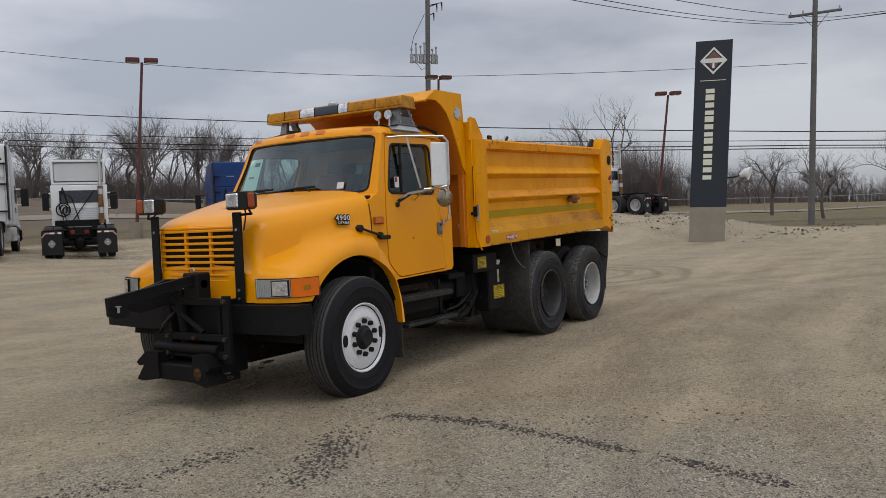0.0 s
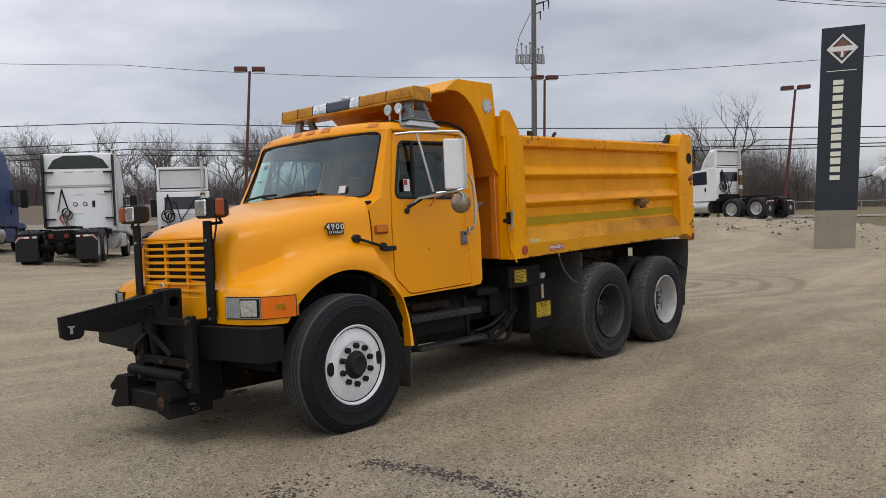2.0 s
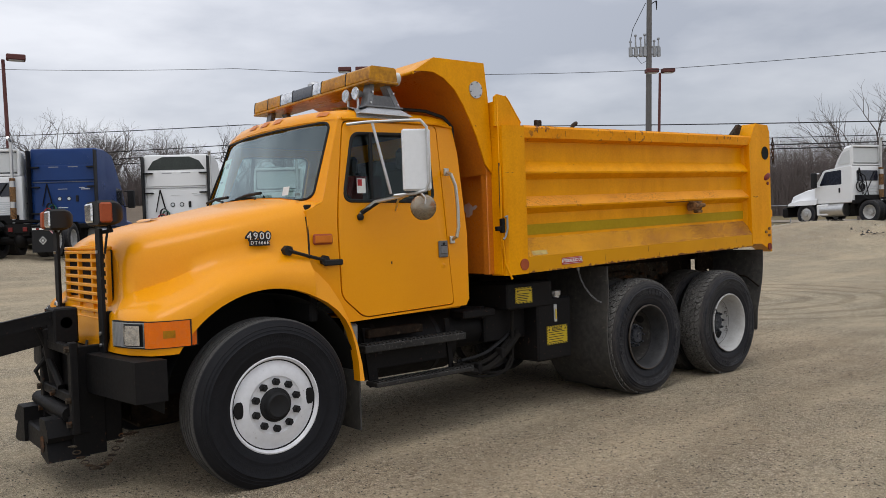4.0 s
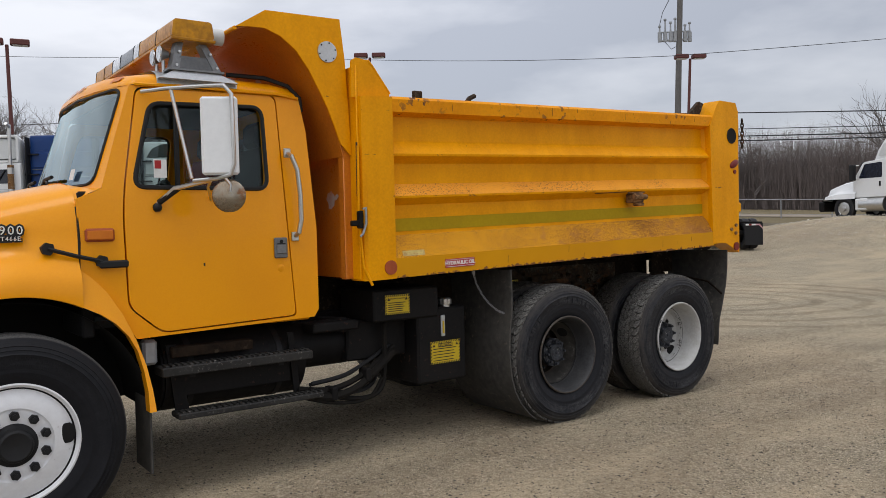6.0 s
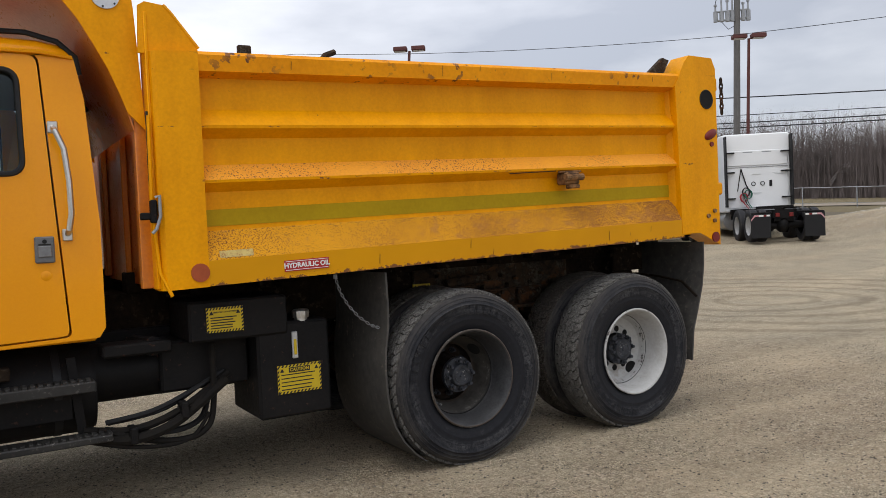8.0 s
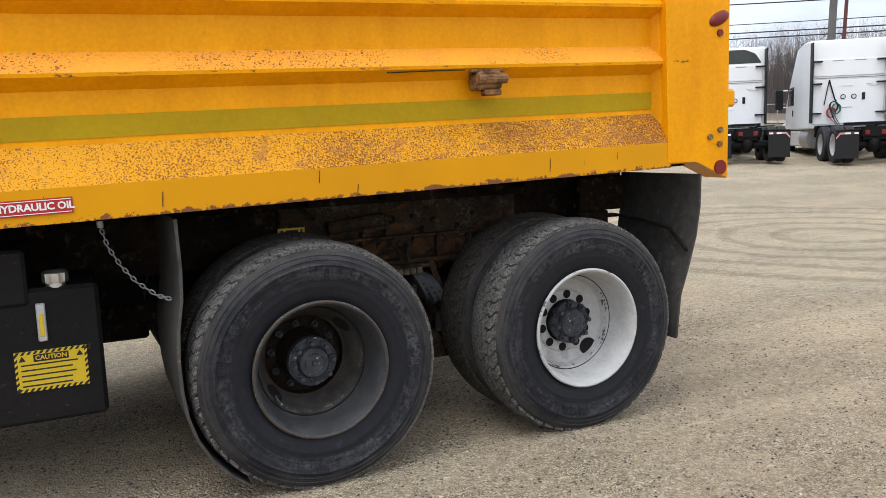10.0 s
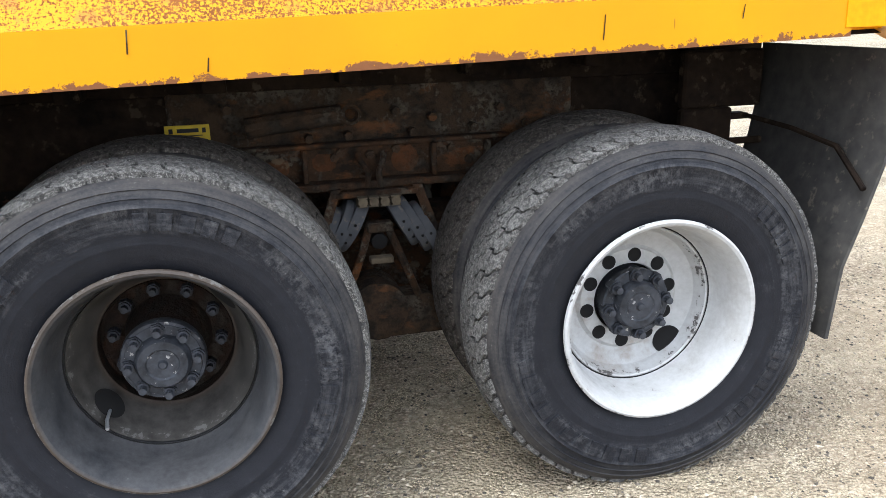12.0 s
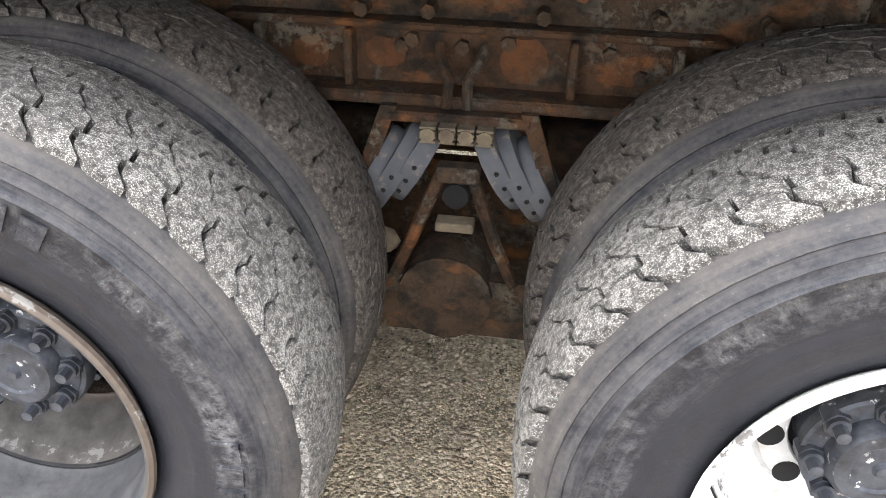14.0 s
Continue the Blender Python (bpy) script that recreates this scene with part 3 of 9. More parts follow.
M["red"] = surface("red_lens", (0.17, 0.008, 0.006), 0.3, 0, (0.11, 0.007, 0.006), 60, 14, 0.6, 0.1, 0.001, 0.1)
M["strip_red"] = surface("faded_red_strip", (0.42, 0.10, 0.12), 0.4, 0, (0.60, 0.45, 0.46), 30, 22, 0.9, 0.0)
M["hose_red"] = surface("red_hose", (0.42, 0.03, 0.04), 0.5, 0, (0.28, 0.02, 0.03), 60, 9, 0.6, 0.0)
M["hose_green"] = surface("green_hose", (0.02, 0.13, 0.085), 0.5, 0, (0.015, 0.08, 0.055), 60, 9, 0.6, 0.0)
M["red_old"] = surface("faded_red", (0.36, 0.07, 0.018), 0.5, 0, (0.25, 0.05, 0.015), 60, 14, 0.6, 0.1, 0.001)
M["lens"] = surface("clear_lens", (0.86, 0.87, 0.88), 0.06, 0.9, (0.34, 0.35, 0.36), 45, 16, 0.9, 0.3, 0.006, 0.6)
M["lens_dull"] = surface("ribbed_clear_lens", (0.42, 0.43, 0.42), 0.25, 0.3, (0.28, 0.28, 0.27), 60, 20, 0.8, 0.4, 0.003, 0.3)
M["recess"] = surface("dark_roof_recess", (0.045, 0.055, 0.050), 0.5, 0, (0.028, 0.034, 0.032), 20, 2, 0.7, 0.05, 0.001)
M["smoke"] = surface("dark_lens", (0.012, 0.016, 0.028), 0.12, 0, (0.02, 0.025, 0.04), 60, 12, 0.5, 0.0, 0.001, 0.6)
M["seat"] = surface("seat_vinyl", (0.045, 0.04, 0.038), 0.6, 0, (0.03, 0.026, 0.024), 60, 6, 0.6, 0.2, 0.001)
M["seat_red"] = surface("red_seat_fabric", (0.30, 0.03, 0.03), 0.8, 0, (0.22, 0.02, 0.02), 120, 8, 0.5, 0.2, 0.001)
M["trim"] = surface("interior_trim", (0.026, 0.026, 0.027), 0.7, 0, (0.018, 0.018, 0.018), 60, 4, 0.6, 0.1, 0.001)
M["decal_yellow"] = surface("decal_yellow", (0.56, 0.40, 0.01), 0.45, 0, (0.55, 0.38, 0.02), 60, 9, 0.7, 0.02, 0.0003)
M["decal_red"] = surface("decal_red", (0.40, 0.02, 0.02), 0.45, 0, (0.30, 0.02, 0.02), 60, 9, 0.7, 0.02, 0.0003)
M["decal_white"] = surface("decal_white", (0.75, 0.75, 0.73), 0.45, 0, (0.62, 0.61, 0.58), 60, 9, 0.7, 0.02, 0.0003)
M["paper"] = surface("pale_green_paper", (0.60, 0.80, 0.70), 0.7, 0, (0.52, 0.72, 0.63), 60, 9, 0.5, 0.02, 0.0003)
M["ink"] = surface("black_ink", (0.01, 0.01, 0.01), 0.5, 0, (0.02, 0.02, 0.02), 60, 9, 0.5, 0.0)
M["concrete"] = surface("concrete", (0.30, 0.265, 0.21), 0.9, 0, (0.22, 0.195, 0.155), 25, 1.8, 0.8, 0.3, 0.004)
M["sign"] = surface("sign_panel", (0.018, 0.024, 0.034), 0.4, 0, (0.026, 0.032, 0.042), 20, 0.8, 0.5, 0.02, 0.001)
M["sign_text"] = surface("sign_letters", (0.72, 0.72, 0.60), 0.5, 0, (0.64, 0.64, 0.53), 20, 2, 0.5, 0.0)
M["sign_bronze"] = surface("sign_bronze", (0.20, 0.10, 0.08), 0.4, 0.3, (0.15, 0.08, 0.06), 20, 2, 0.5, 0.0)
M["pole_red"] = surface("oxide_red_pole", (0.11, 0.035, 0.03), 0.6, 0, (0.08, 0.03, 0.028), 20, 2, 0.6, 0.05, 0.002)
M["pole_wood"] = surface("weathered_pole", (0.15, 0.145, 0.14), 0.9, 0, (0.10, 0.095, 0.09), 30, 1.5, 0.8, 0.3, 0.006)
M["galv"] = surface("galvanised", (0.33, 0.34, 0.35), 0.5, 0.5, (0.25, 0.26, 0.27), 30, 3, 0.6, 0.05, 0.002)
M["wire"] = surface("cable", (0.015, 0.015, 0.017), 0.6, 0, (0.02, 0.02, 0.02), 10, 1, 0.3, 0.0)
M["bark"] = surface("winter_bark", (0.085, 0.070, 0.062), 0.95, 0, (0.125, 0.105, 0.09), 8, 0.4, 0.8, 0.3, 0.02)
M["twigs"] = surface("winter_twigs", (0.120, 0.105, 0.100), 0.95, 0, (0.165, 0.145, 0.135), 3, 0.08, 0.8, 0.0)
M["brush"] = surface("winter_brush", (0.125, 0.104, 0.098), 0.95, 0, (0.185, 0.152, 0.140), 2, 0.05, 0.9, 0.0)
M["conifer"] = surface("conifer_needles", (0.025, 0.035, 0.02), 0.9, 0, (0.04, 0.05, 0.03), 4, 0.4, 0.6, 0.0)
M["pebble"] = island_tones("gravel_pebbles", (0.24, 0.20, 0.145), (0.60, 0.51, 0.38))
M["pebble_grey"] = island_tones("bank_stones", (0.16, 0.14, 0.11), (0.70, 0.64, 0.54))
M["pebble_dark"] = island_tones("dark_chippings", (0.045, 0.039, 0.032), (0.17, 0.145, 0.113))
M["yellow_tag"] = surface("label_yellow", (0.62, 0.45, 0.02), 0.5, 0, (0.40, 0.28, 0.03), 60, 12, 0.8, 0.05, 0.0005)
M["clod"] = surface("dark_clods", (0.045, 0.040, 0.035), 0.95, 0, (0.085, 0.075, 0.064), 30, 3.0, 0.8, 0.5, 0.01)
M["glass"] = glass("window_glass", (0.56, 0.72, 0.70))
M["glass_side"] = glass("door_glass", (0.60, 0.68, 0.67), 0.02, 0.018)
M["glass_dark"] = glass("tinted_glass", (0.20, 0.23, 0.24))
M["mirror"] = surface("mirror_face", (0.75, 0.76, 0.77), 0.06, 1.0, (0.6, 0.6, 0.6), 30, 10, 0.4, 0.0)


def rusted_slope():
    """Yellow paint eaten by rust towards the rear of the rail, mostly in speckles."""
    m, n, l, b = nodes_of("rust_speckled_paint")
    co = n.new("ShaderNodeTexCoord")
    sep = n.new("ShaderNodeSeparateXYZ")
    l.new(co.outputs["Object"], sep.inputs[0])
    spk = noise_node(n, l, 150.0, 4.0, 0.68)
    mid = noise_node(n, l, 13.0, 4.0, 0.6)
    big = noise_node(n, l, 2.4, 4.0, 0.6)
    along = step_node(n, l, sep.outputs["X"], 2.2, 5.4, 0.0, 0.085)
    total = math_node(n, l, "ADD", spk, math_node(n, l, "MULTIPLY", math_node(n, l, "SUBTRACT", big, 0.5), 0.22))
    total = math_node(n, l, "ADD", total, along)
    patch = math_node(n, l, "ADD", mid, math_node(n, l, "MULTIPLY", along, 1.6))
    k1 = step_node(n, l, total, 0.538, 0.580)
    k2 = step_node(n, l, patch, 0.64, 0.72)
    b.inputs["Specular IOR Level"].default_value = 0.15
    base = mix_node(n, l, k2, (0.67, 0.298, 0.004), (0.49, 0.21, 0.025))
    rust = mix_node(n, l, mid, (0.120, 0.038, 0.010), (0.29, 0.115, 0.030))
    l.new(mix_node(n, l, k1, base, rust), b.inputs["Base Color"])
    l.new(step_node(n, l, k1, 0, 1, 0.45, 0.85), b.inputs["Roughness"])
    bump_node(n, l, b, total, 0.35, 0.002)
    return m


def worn_rail():
    """Yellow paint of the bottom rail, chipped to bare rust along its lower edge."""
    m, n, l, b = nodes_of("chipped_rail_paint")
    co = n.new("ShaderNodeTexCoord")
    sep = n.new("ShaderNodeSeparateXYZ")
    l.new(co.outputs["Object"], sep.inputs[0])
    low = math_node(n, l, "SUBTRACT", sep.outputs["Z"], math_node(n, l, "MULTIPLY", sep.outputs["X"], 0.026))
    edge = step_node(n, l, low, 1.095, 1.150, 0.40, 0.0)
    chips = noise_node(n, l, 19.0, 7.0, 0.72)
    drips = noise_node(n, l, 30.0, 3.0, 0.6, None, (1.0, 1.0, 0.16))
    tot = math_node(n, l, "ADD", chips, edge)
    k = step_node(n, l, tot, 0.70, 0.73)
    k2 = step_node(n, l, drips, 0.735, 0.75)
    kk = math_node(n, l, "MAXIMUM", k, k2)
    b.inputs["Specular IOR Level"].default_value = 0.15
    col = mix_node(n, l, noise_node(n, l, 2.0, 4.0), (0.70, 0.318, 0.0), (0.54, 0.228, 0.003))
    l.new(mix_node(n, l, kk, col, mix_node(n, l, chips, (0.08, 0.028, 0.012), (0.26, 0.11, 0.045))), b.inputs["Base Color"])
    l.new(step_node(n, l, kk, 0, 1, 0.4, 0.85), b.inputs["Roughness"])
    bump_node(n, l, b, kk, -0.3, 0.002)
    return m


M["slope"] = rusted_slope()
M["rail"] = worn_rail()


def ground_material():
    m, n, l, b = nodes_of("gravel_lot")
    co = n.new("ShaderNodeTexCoord")
    sep = n.new("ShaderNodeSeparateXYZ")
    l.new(co.outputs["Object"], sep.inputs[0])
    # gravel: coarse chips, fine chips and sand, worked by tyres
    def chips(scale):
        v = n.new("ShaderNodeTexVoronoi")
        v.inputs["Scale"].default_value = scale
        l.new(co.outputs["Object"], v.inputs["Vector"])
        q = n.new("ShaderNodeSeparateColor")
        l.new(v.outputs["Color"], q.inputs[0])
        return v, q
    vor, vsep = chips(84.0)
    vor2, vsep2 = chips(170.0)
    fine = noise_node(n, l, 30.0, 6.0, 0.75)
    patchy = noise_node(n, l, 6.5, 5.0, 0.7)
    mid = noise_node(n, l, 1.1, 6.0, 0.65)
    big = noise_node(n, l, 0.22, 5.0, 0.6)
    tracks = noise_node(n, l, 1.0, 5.0, 0.6, None, (0.09, 0.9, 1.0))

    def gap(v):
        return step_node(n, l, v.outputs["Distance"], 0.40, 0.62, 0.0, 0.74)
    # bare stone surface: every chip its own tone, dark between chips
    coarse = mix_node(n, l, vsep.outputs[0], (0.26, 0.212, 0.145), (0.95, 0.82, 0.62))
    coarse = mix_node(n, l, gap(vor), coarse, (0.070, 0.056, 0.040))
    small = mix_node(n, l, vsep2.outputs[0], (0.25, 0.20, 0.126), (1.0, 0.85, 0.60))
    small = mix_node(n, l, gap(vor2), small, (0.075, 0.060, 0.043))
    stony = mix_node(n, l, step_node(n, l, patchy, 0.44, 0.58), small, coarse)
    # older paler stone where the lot is surfaced, ahead of the truck
    edge = math_node(n, l, "ADD", math_node(n, l, "MULTIPLY", math_node(n, l, "SUBTRACT", mid, 0.5), 3.0), math_node(n, l, "MULTIPLY", math_node(n, l, "SUBTRACT", big, 0.5), 5.0))
    old = math_node(n, l, "MULTIPLY", step_node(n, l, math_node(n, l, "ADD", sep.outputs["X"], edge), -2.9, 0.9, 1.0, 0.0), step_node(n, l, math_node(n, l, "ADD", sep.outputs["Y"], edge), -3.8, -0.5, 1.0, 0.0))
    bw = n.new("ShaderNodeRGBToBW")
    l.new(stony, bw.inputs[0])
    grey = mix_node(n, l, bw.outputs[0], (0.03, 0.028, 0.026), (1.0, 0.94, 0.85))
    stony = mix_node(n, l, math_node(n, l, "MULTIPLY", old, 0.62), stony, grey)
    # packed earth with scattered dark grit, thick in places and thin in others
    sand = mix_node(n, l, step_node(n, l, fine, 0.3, 0.7), (0.46, 0.365, 0.24), (0.80, 0.665, 0.46))
    drift = math_node(n, l, "ADD", math_node(n, l, "MULTIPLY", patchy, 0.5), math_node(n, l, "MULTIPLY", mid, 0.5))
    def grit(q, v, low, high):
        p = step_node(n, l, drift, 0.40, 0.60, low, high)
        hit = step_node(n, l, math_node(n, l, "SUBTRACT", q, p), -0.01, 0.01, 1.0, 0.0)
        return math_node(n, l, "MULTIPLY", math_node(n, l, "MULTIPLY", hit, 0.88), step_node(n, l, v.outputs["Distance"], 0.34, 0.50, 1.0, 0.0))
    sand = mix_node(n, l, grit(vsep2.outputs[1], vor2, 0.08, 0.40), sand, (0.075, 0.056, 0.036))
    sand = mix_node(n, l, grit(vsep.outputs[1], vor, 0.02, 0.16), sand, (0.065, 0.050, 0.034))
    sand = mix_node(n, l, step_node(n, l, vsep2.outputs[2], 0.90, 0.93, 0.0, 0.6), sand, (0.82, 0.70, 0.50))
    cover = math_node(n, l, "ADD", math_node(n, l, "ADD", math_node(n, l, "MULTIPLY", mid, 0.45), math_node(n, l, "MULTIPLY", patchy, 0.25)), math_node(n, l, "MULTIPLY", tracks, 0.30))
    bare = step_node(n, l, math_node(n, l, "SUBTRACT", cover, math_node(n, l, "MULTIPLY", old, 0.2)), 0.445, 0.60, 0.0, 0.90)
    grav = mix_node(n, l, bare, stony, sand)
    damp = step_node(n, l, math_node(n, l, "ADD", math_node(n, l, "MULTIPLY", big, 0.75), math_node(n, l, "MULTIPLY", patchy, 0.25)), 0.49, 0.62, 0.0, 0.26)
    damp = math_node(n, l, "MULTIPLY", damp, step_node(n, l, old, 0.0, 1.0, 1.0, 0.2))
    grav = mix_node(n, l, damp, grav, (0.36, 0.225, 0.125))
    pale = step_node(n, l, math_node(n, l, "ADD", math_node(n, l, "MULTIPLY", tracks, 0.7), math_node(n, l, "MULTIPLY", big, 0.3)), 0.53, 0.66, 0.0, 0.35)
    grav = mix_node(n, l, pale, grav, (0.74, 0.61, 0.41))
    # blotches of darker chips a hand wide
    blot = noise_node(n, l, 24.0, 7.0, 0.85)
    grav = mix_node(n, l, step_node(n, l, blot, 0.52, 0.66, 0.0, 0.46), grav, (0.15, 0.115, 0.072))
    grav = mix_node(n, l, step_node(n, l, blot, 0.34, 0.48, 0.52, 0.0), grav, (0.95, 0.81, 0.58))
    # arcs pressed by turning tyres
    def ring_track(cx, cy, r0, r1, freq):
        dx = math_node(n, l, "SUBTRACT", sep.outputs["X"], cx)
        dy = math_node(n, l, "SUBTRACT", sep.outputs["Y"], cy)
        d = math_node(n, l, "SQRT", math_node(n, l, "ADD", math_node(n, l, "MULTIPLY", dx, dx), math_node(n, l, "MULTIPLY", dy, dy)))
        d = math_node(n, l, "ADD", d, math_node(n, l, "ADD", math_node(n, l, "MULTIPLY", mid, 0.35), math_node(n, l, "MULTIPLY", big, 1.4)))
        w = step_node(n, l, math_node(n, l, "SINE", math_node(n, l, "MULTIPLY", d, freq)), 0.25, 0.8)
        span = math_node(n, l, "MULTIPLY", step_node(n, l, d, r0, r0 + 0.4), step_node(n, l, d, r1, r1 + 0.6, 1.0, 0.0))
        return math_node(n, l, "MULTIPLY", math_node(n, l, "MULTIPLY", w, span), step_node(n, l, patchy, 0.30, 0.62))
    rings = math_node(n, l, "MAXIMUM", ring_track(12.0, 3.0, 1.2, 4.6, 9.0), math_node(n, l, "MULTIPLY", ring_track(6.0, -16.0, 11.0, 18.0, 5.2), 0.45))
    grav = mix_node(n, l, math_node(n, l, "MULTIPLY", rings, 0.58), grav, (0.19, 0.145, 0.09))
    # dry grass beyond the lot
    gn = noise_node(n, l, 0.35, 6.0, 0.65)
    gf = noise_node(n, l, 6.0, 5.0, 0.7)
    grass = mix_node(n, l, math_node(n, l, "ADD", math_node(n, l, "MULTIPLY", gn, 0.6), math_node(n, l, "MULTIPLY", gf, 0.4)), (0.125, 0.108, 0.058), (0.285, 0.225, 0.135))
    stubble = mix_node(n, l, math_node(n, l, "ADD", math_node(n, l, "MULTIPLY", noise_node(n, l, 0.5, 5.0, 0.65, None, (0.25, 1.0, 1.0)), 0.65), math_node(n, l, "MULTIPLY", gf, 0.35)), (0.105, 0.080, 0.058), (0.27, 0.215, 0.160))
    grass = mix_node(n, l, step_node(n, l, math_node(n, l, "ADD", sep.outputs["Y"], math_node(n, l, "MULTIPLY", gn, 6.0)), 38.0, 41.0), grass, stubble)
    far = math_node(n, l, "MAXIMUM",
                    step_node(n, l, math_node(n, l, "ADD", sep.outputs["Y"], math_node(n, l, "MULTIPLY", gn, 4.0)), 27.0, 28.5),
                    step_node(n, l, math_node(n, l, "ADD", sep.outputs["X"], math_node(n, l, "MULTIPLY", gn, 4.0)), 38.0, 39.5))
    l.new(mix_node(n, l, far, grav, grass), b.inputs["Base Color"])
    b.inputs["Roughness"].default_value = 0.95
    b.inputs["Specular IOR Level"].default_value = 0.2
    h = math_node(n, l, "ADD", math_node(n, l, "ADD", math_node(n, l, "MULTIPLY", vor.outputs["Distance"], -0.9), math_node(n, l, "MULTIPLY", vor2.outputs["Distance"], -0.4)), math_node(n, l, "ADD", math_node(n, l, "MULTIPLY", fine, 0.8), math_node(n, l, "SUBTRACT", math_node(n, l, "MULTIPLY", patchy, 1.5), math_node(n, l, "MULTIPLY", rings, 1.2))))
    bump_node(n, l, b, h, 1.0, 0.023)
    return m


M["ground"] = ground_material()

# ---------------------------------------------------------------- ground
def soft(u, w=1.5):
    return 0.5 * (u + math.sqrt(u * u + w * w))


def ground_z(x, y):
    """The lot is level round the truck and climbs gently away from it; a gravel bank lies beyond."""
    yy = 70.0 - soft(70.0 - y, 10.0)
    xx = 110.0 - soft(110.0 - x, 10.0)
    rise = 0.048 * max(0.0, soft(min(y, 90.0) - 34.0, 5.0) - 0.15) * min(1.0, max(0.0, (66.0 - x) / 22.0))
    z = rise + (0.05 + 0.03 * min(1.0, max(0.0, (11.0 - x) / 8.0)) * min(1.0, max(0.0, (40.0 - y) / 12.0))) * soft(yy - 5.0) + 0.016 * soft(xx - 13.0)
    r = ((x - 33.0) / 7.5) ** 2 + ((y - 8.6) / 6.0) ** 2
    if r < 6:
        z += 0.86 * math.exp(-r * r) * (1 + 0.25 * noise.noise(Vector((x * 0.6, y * 0.6, 3.0))))
    near = math.exp(-((x - 2) / 9.0) ** 2 - (y / 9.0) ** 2)
    z += 0.02 * noise.noise(Vector((x * 0.5, y * 0.5, 0.0))) * (1 - near)
    z += 0.006 * noise.noise(Vector((x * 2.2, y * 2.2, 5.0)))
    return z


def spaced(lo, hi, fine_lo, fine_hi, step):
    out, a, s = [], fine_hi, step
    mid = list(np.arange(fine_lo, fine_hi + 1e-6, step))
    while a < hi:
        s *= 1.13
        a += s
        out.append(min(a, hi))
    left, a, s = [], fine_lo, step
    while a > lo:
        s *= 1.13
        a -= s
        left.append(max(a, lo))
    return left[::-1] + mid + out


gx = spaced(-900, 1500, -7.0, 12.0, 0.22)
gy = spaced(-900, 1500, -6.0, 6.0, 0.22)
g = Shape()
g.add([(x, y, ground_z(x, y)) for x in gx for y in gy],
      [(i * len(gy) + j, (i + 1) * len(gy) + j, (i + 1) * len(gy) + j + 1, i * len(gy) + j + 1) for i in range(len(gx) - 1) for j in range(len(gy) - 1)])
tagged(part("ground", g, M["ground"], None, "pale beige packed gravel lot with tyre tracks", 60), category="ground", kind="structure")

rng = random.Random(7)


def pebble_field(name, material, count, area, size, label, keep):
    s = Shape()
    for _ in range(count):
        x, y = rng.uniform(*area[:2]), rng.uniform(*area[2:])
        if not keep(x, y):
            continue
        r = size[0] + (size[1] - size[0]) * rng.random() ** 3
        z = ground_z(x, y) - r * 0.25
        a0 = rng.uniform(0, 6.28)
        k = [rng.uniform(0.7, 1.2) for _ in range(5)]
        v = [(x + r * k[i] * math.cos(a0 + i * 1.5708), y + r * k[i] * math.sin(a0 + i * 1.5708), z + r * 0.25) for i in range(4)]
        s.add(v + [(x + r * 0.2 * (k[4] - 1), y, z + r * rng.uniform(0.6, 1.0))], [(0, 1, 4), (1, 2, 4), (2, 3, 4), (3, 0, 4)])
    ob = part(name, s, material, None, label, 0)
    return tagged(ob, category="gravel", kind="stuff")


pebble_field("gravel", M["pebble"], 42000, (-5.5, 9.0, -5.2, 0.6), (0.002, 0.011), "loose pale gravel stones on the lot", lambda x, y: True)
pebble_field("dark_gravel", M["pebble_dark"], 52000, (-5.5, 9.0, -5.2, 0.6), (0.003, 0.0105), "loose dark gravel chips on the lot", lambda x, y: True)
pebble_field("gravel_patch", M["pebble"], 12000, (2.6, 6.8, -2.4, 1.0), (0.0015, 0.005), "fine loose gravel between the rear wheels", lambda x, y: True)
pebble_field("dark_gravel_patch", M["pebble_dark"], 9000, (2.6, 6.8, -2.4, 1.0), (0.0015, 0.005), "fine dark grit between the rear wheels", lambda x, y: True)


BANK = lambda x, y: ((x - 33.0) / 7.5) ** 2 + ((y - 8.6) / 6.0) ** 2 < 1.5 + 0.5 * noise.noise(Vector((x * 0.4, y * 0.4, 2.0)))
pebble_field("bank_gravel", M["pebble_grey"], 16000, (22.0, 43.0, 0.5, 17.0), (0.010, 0.048), "coarse pale stones heaped on the gravel bank", BANK)


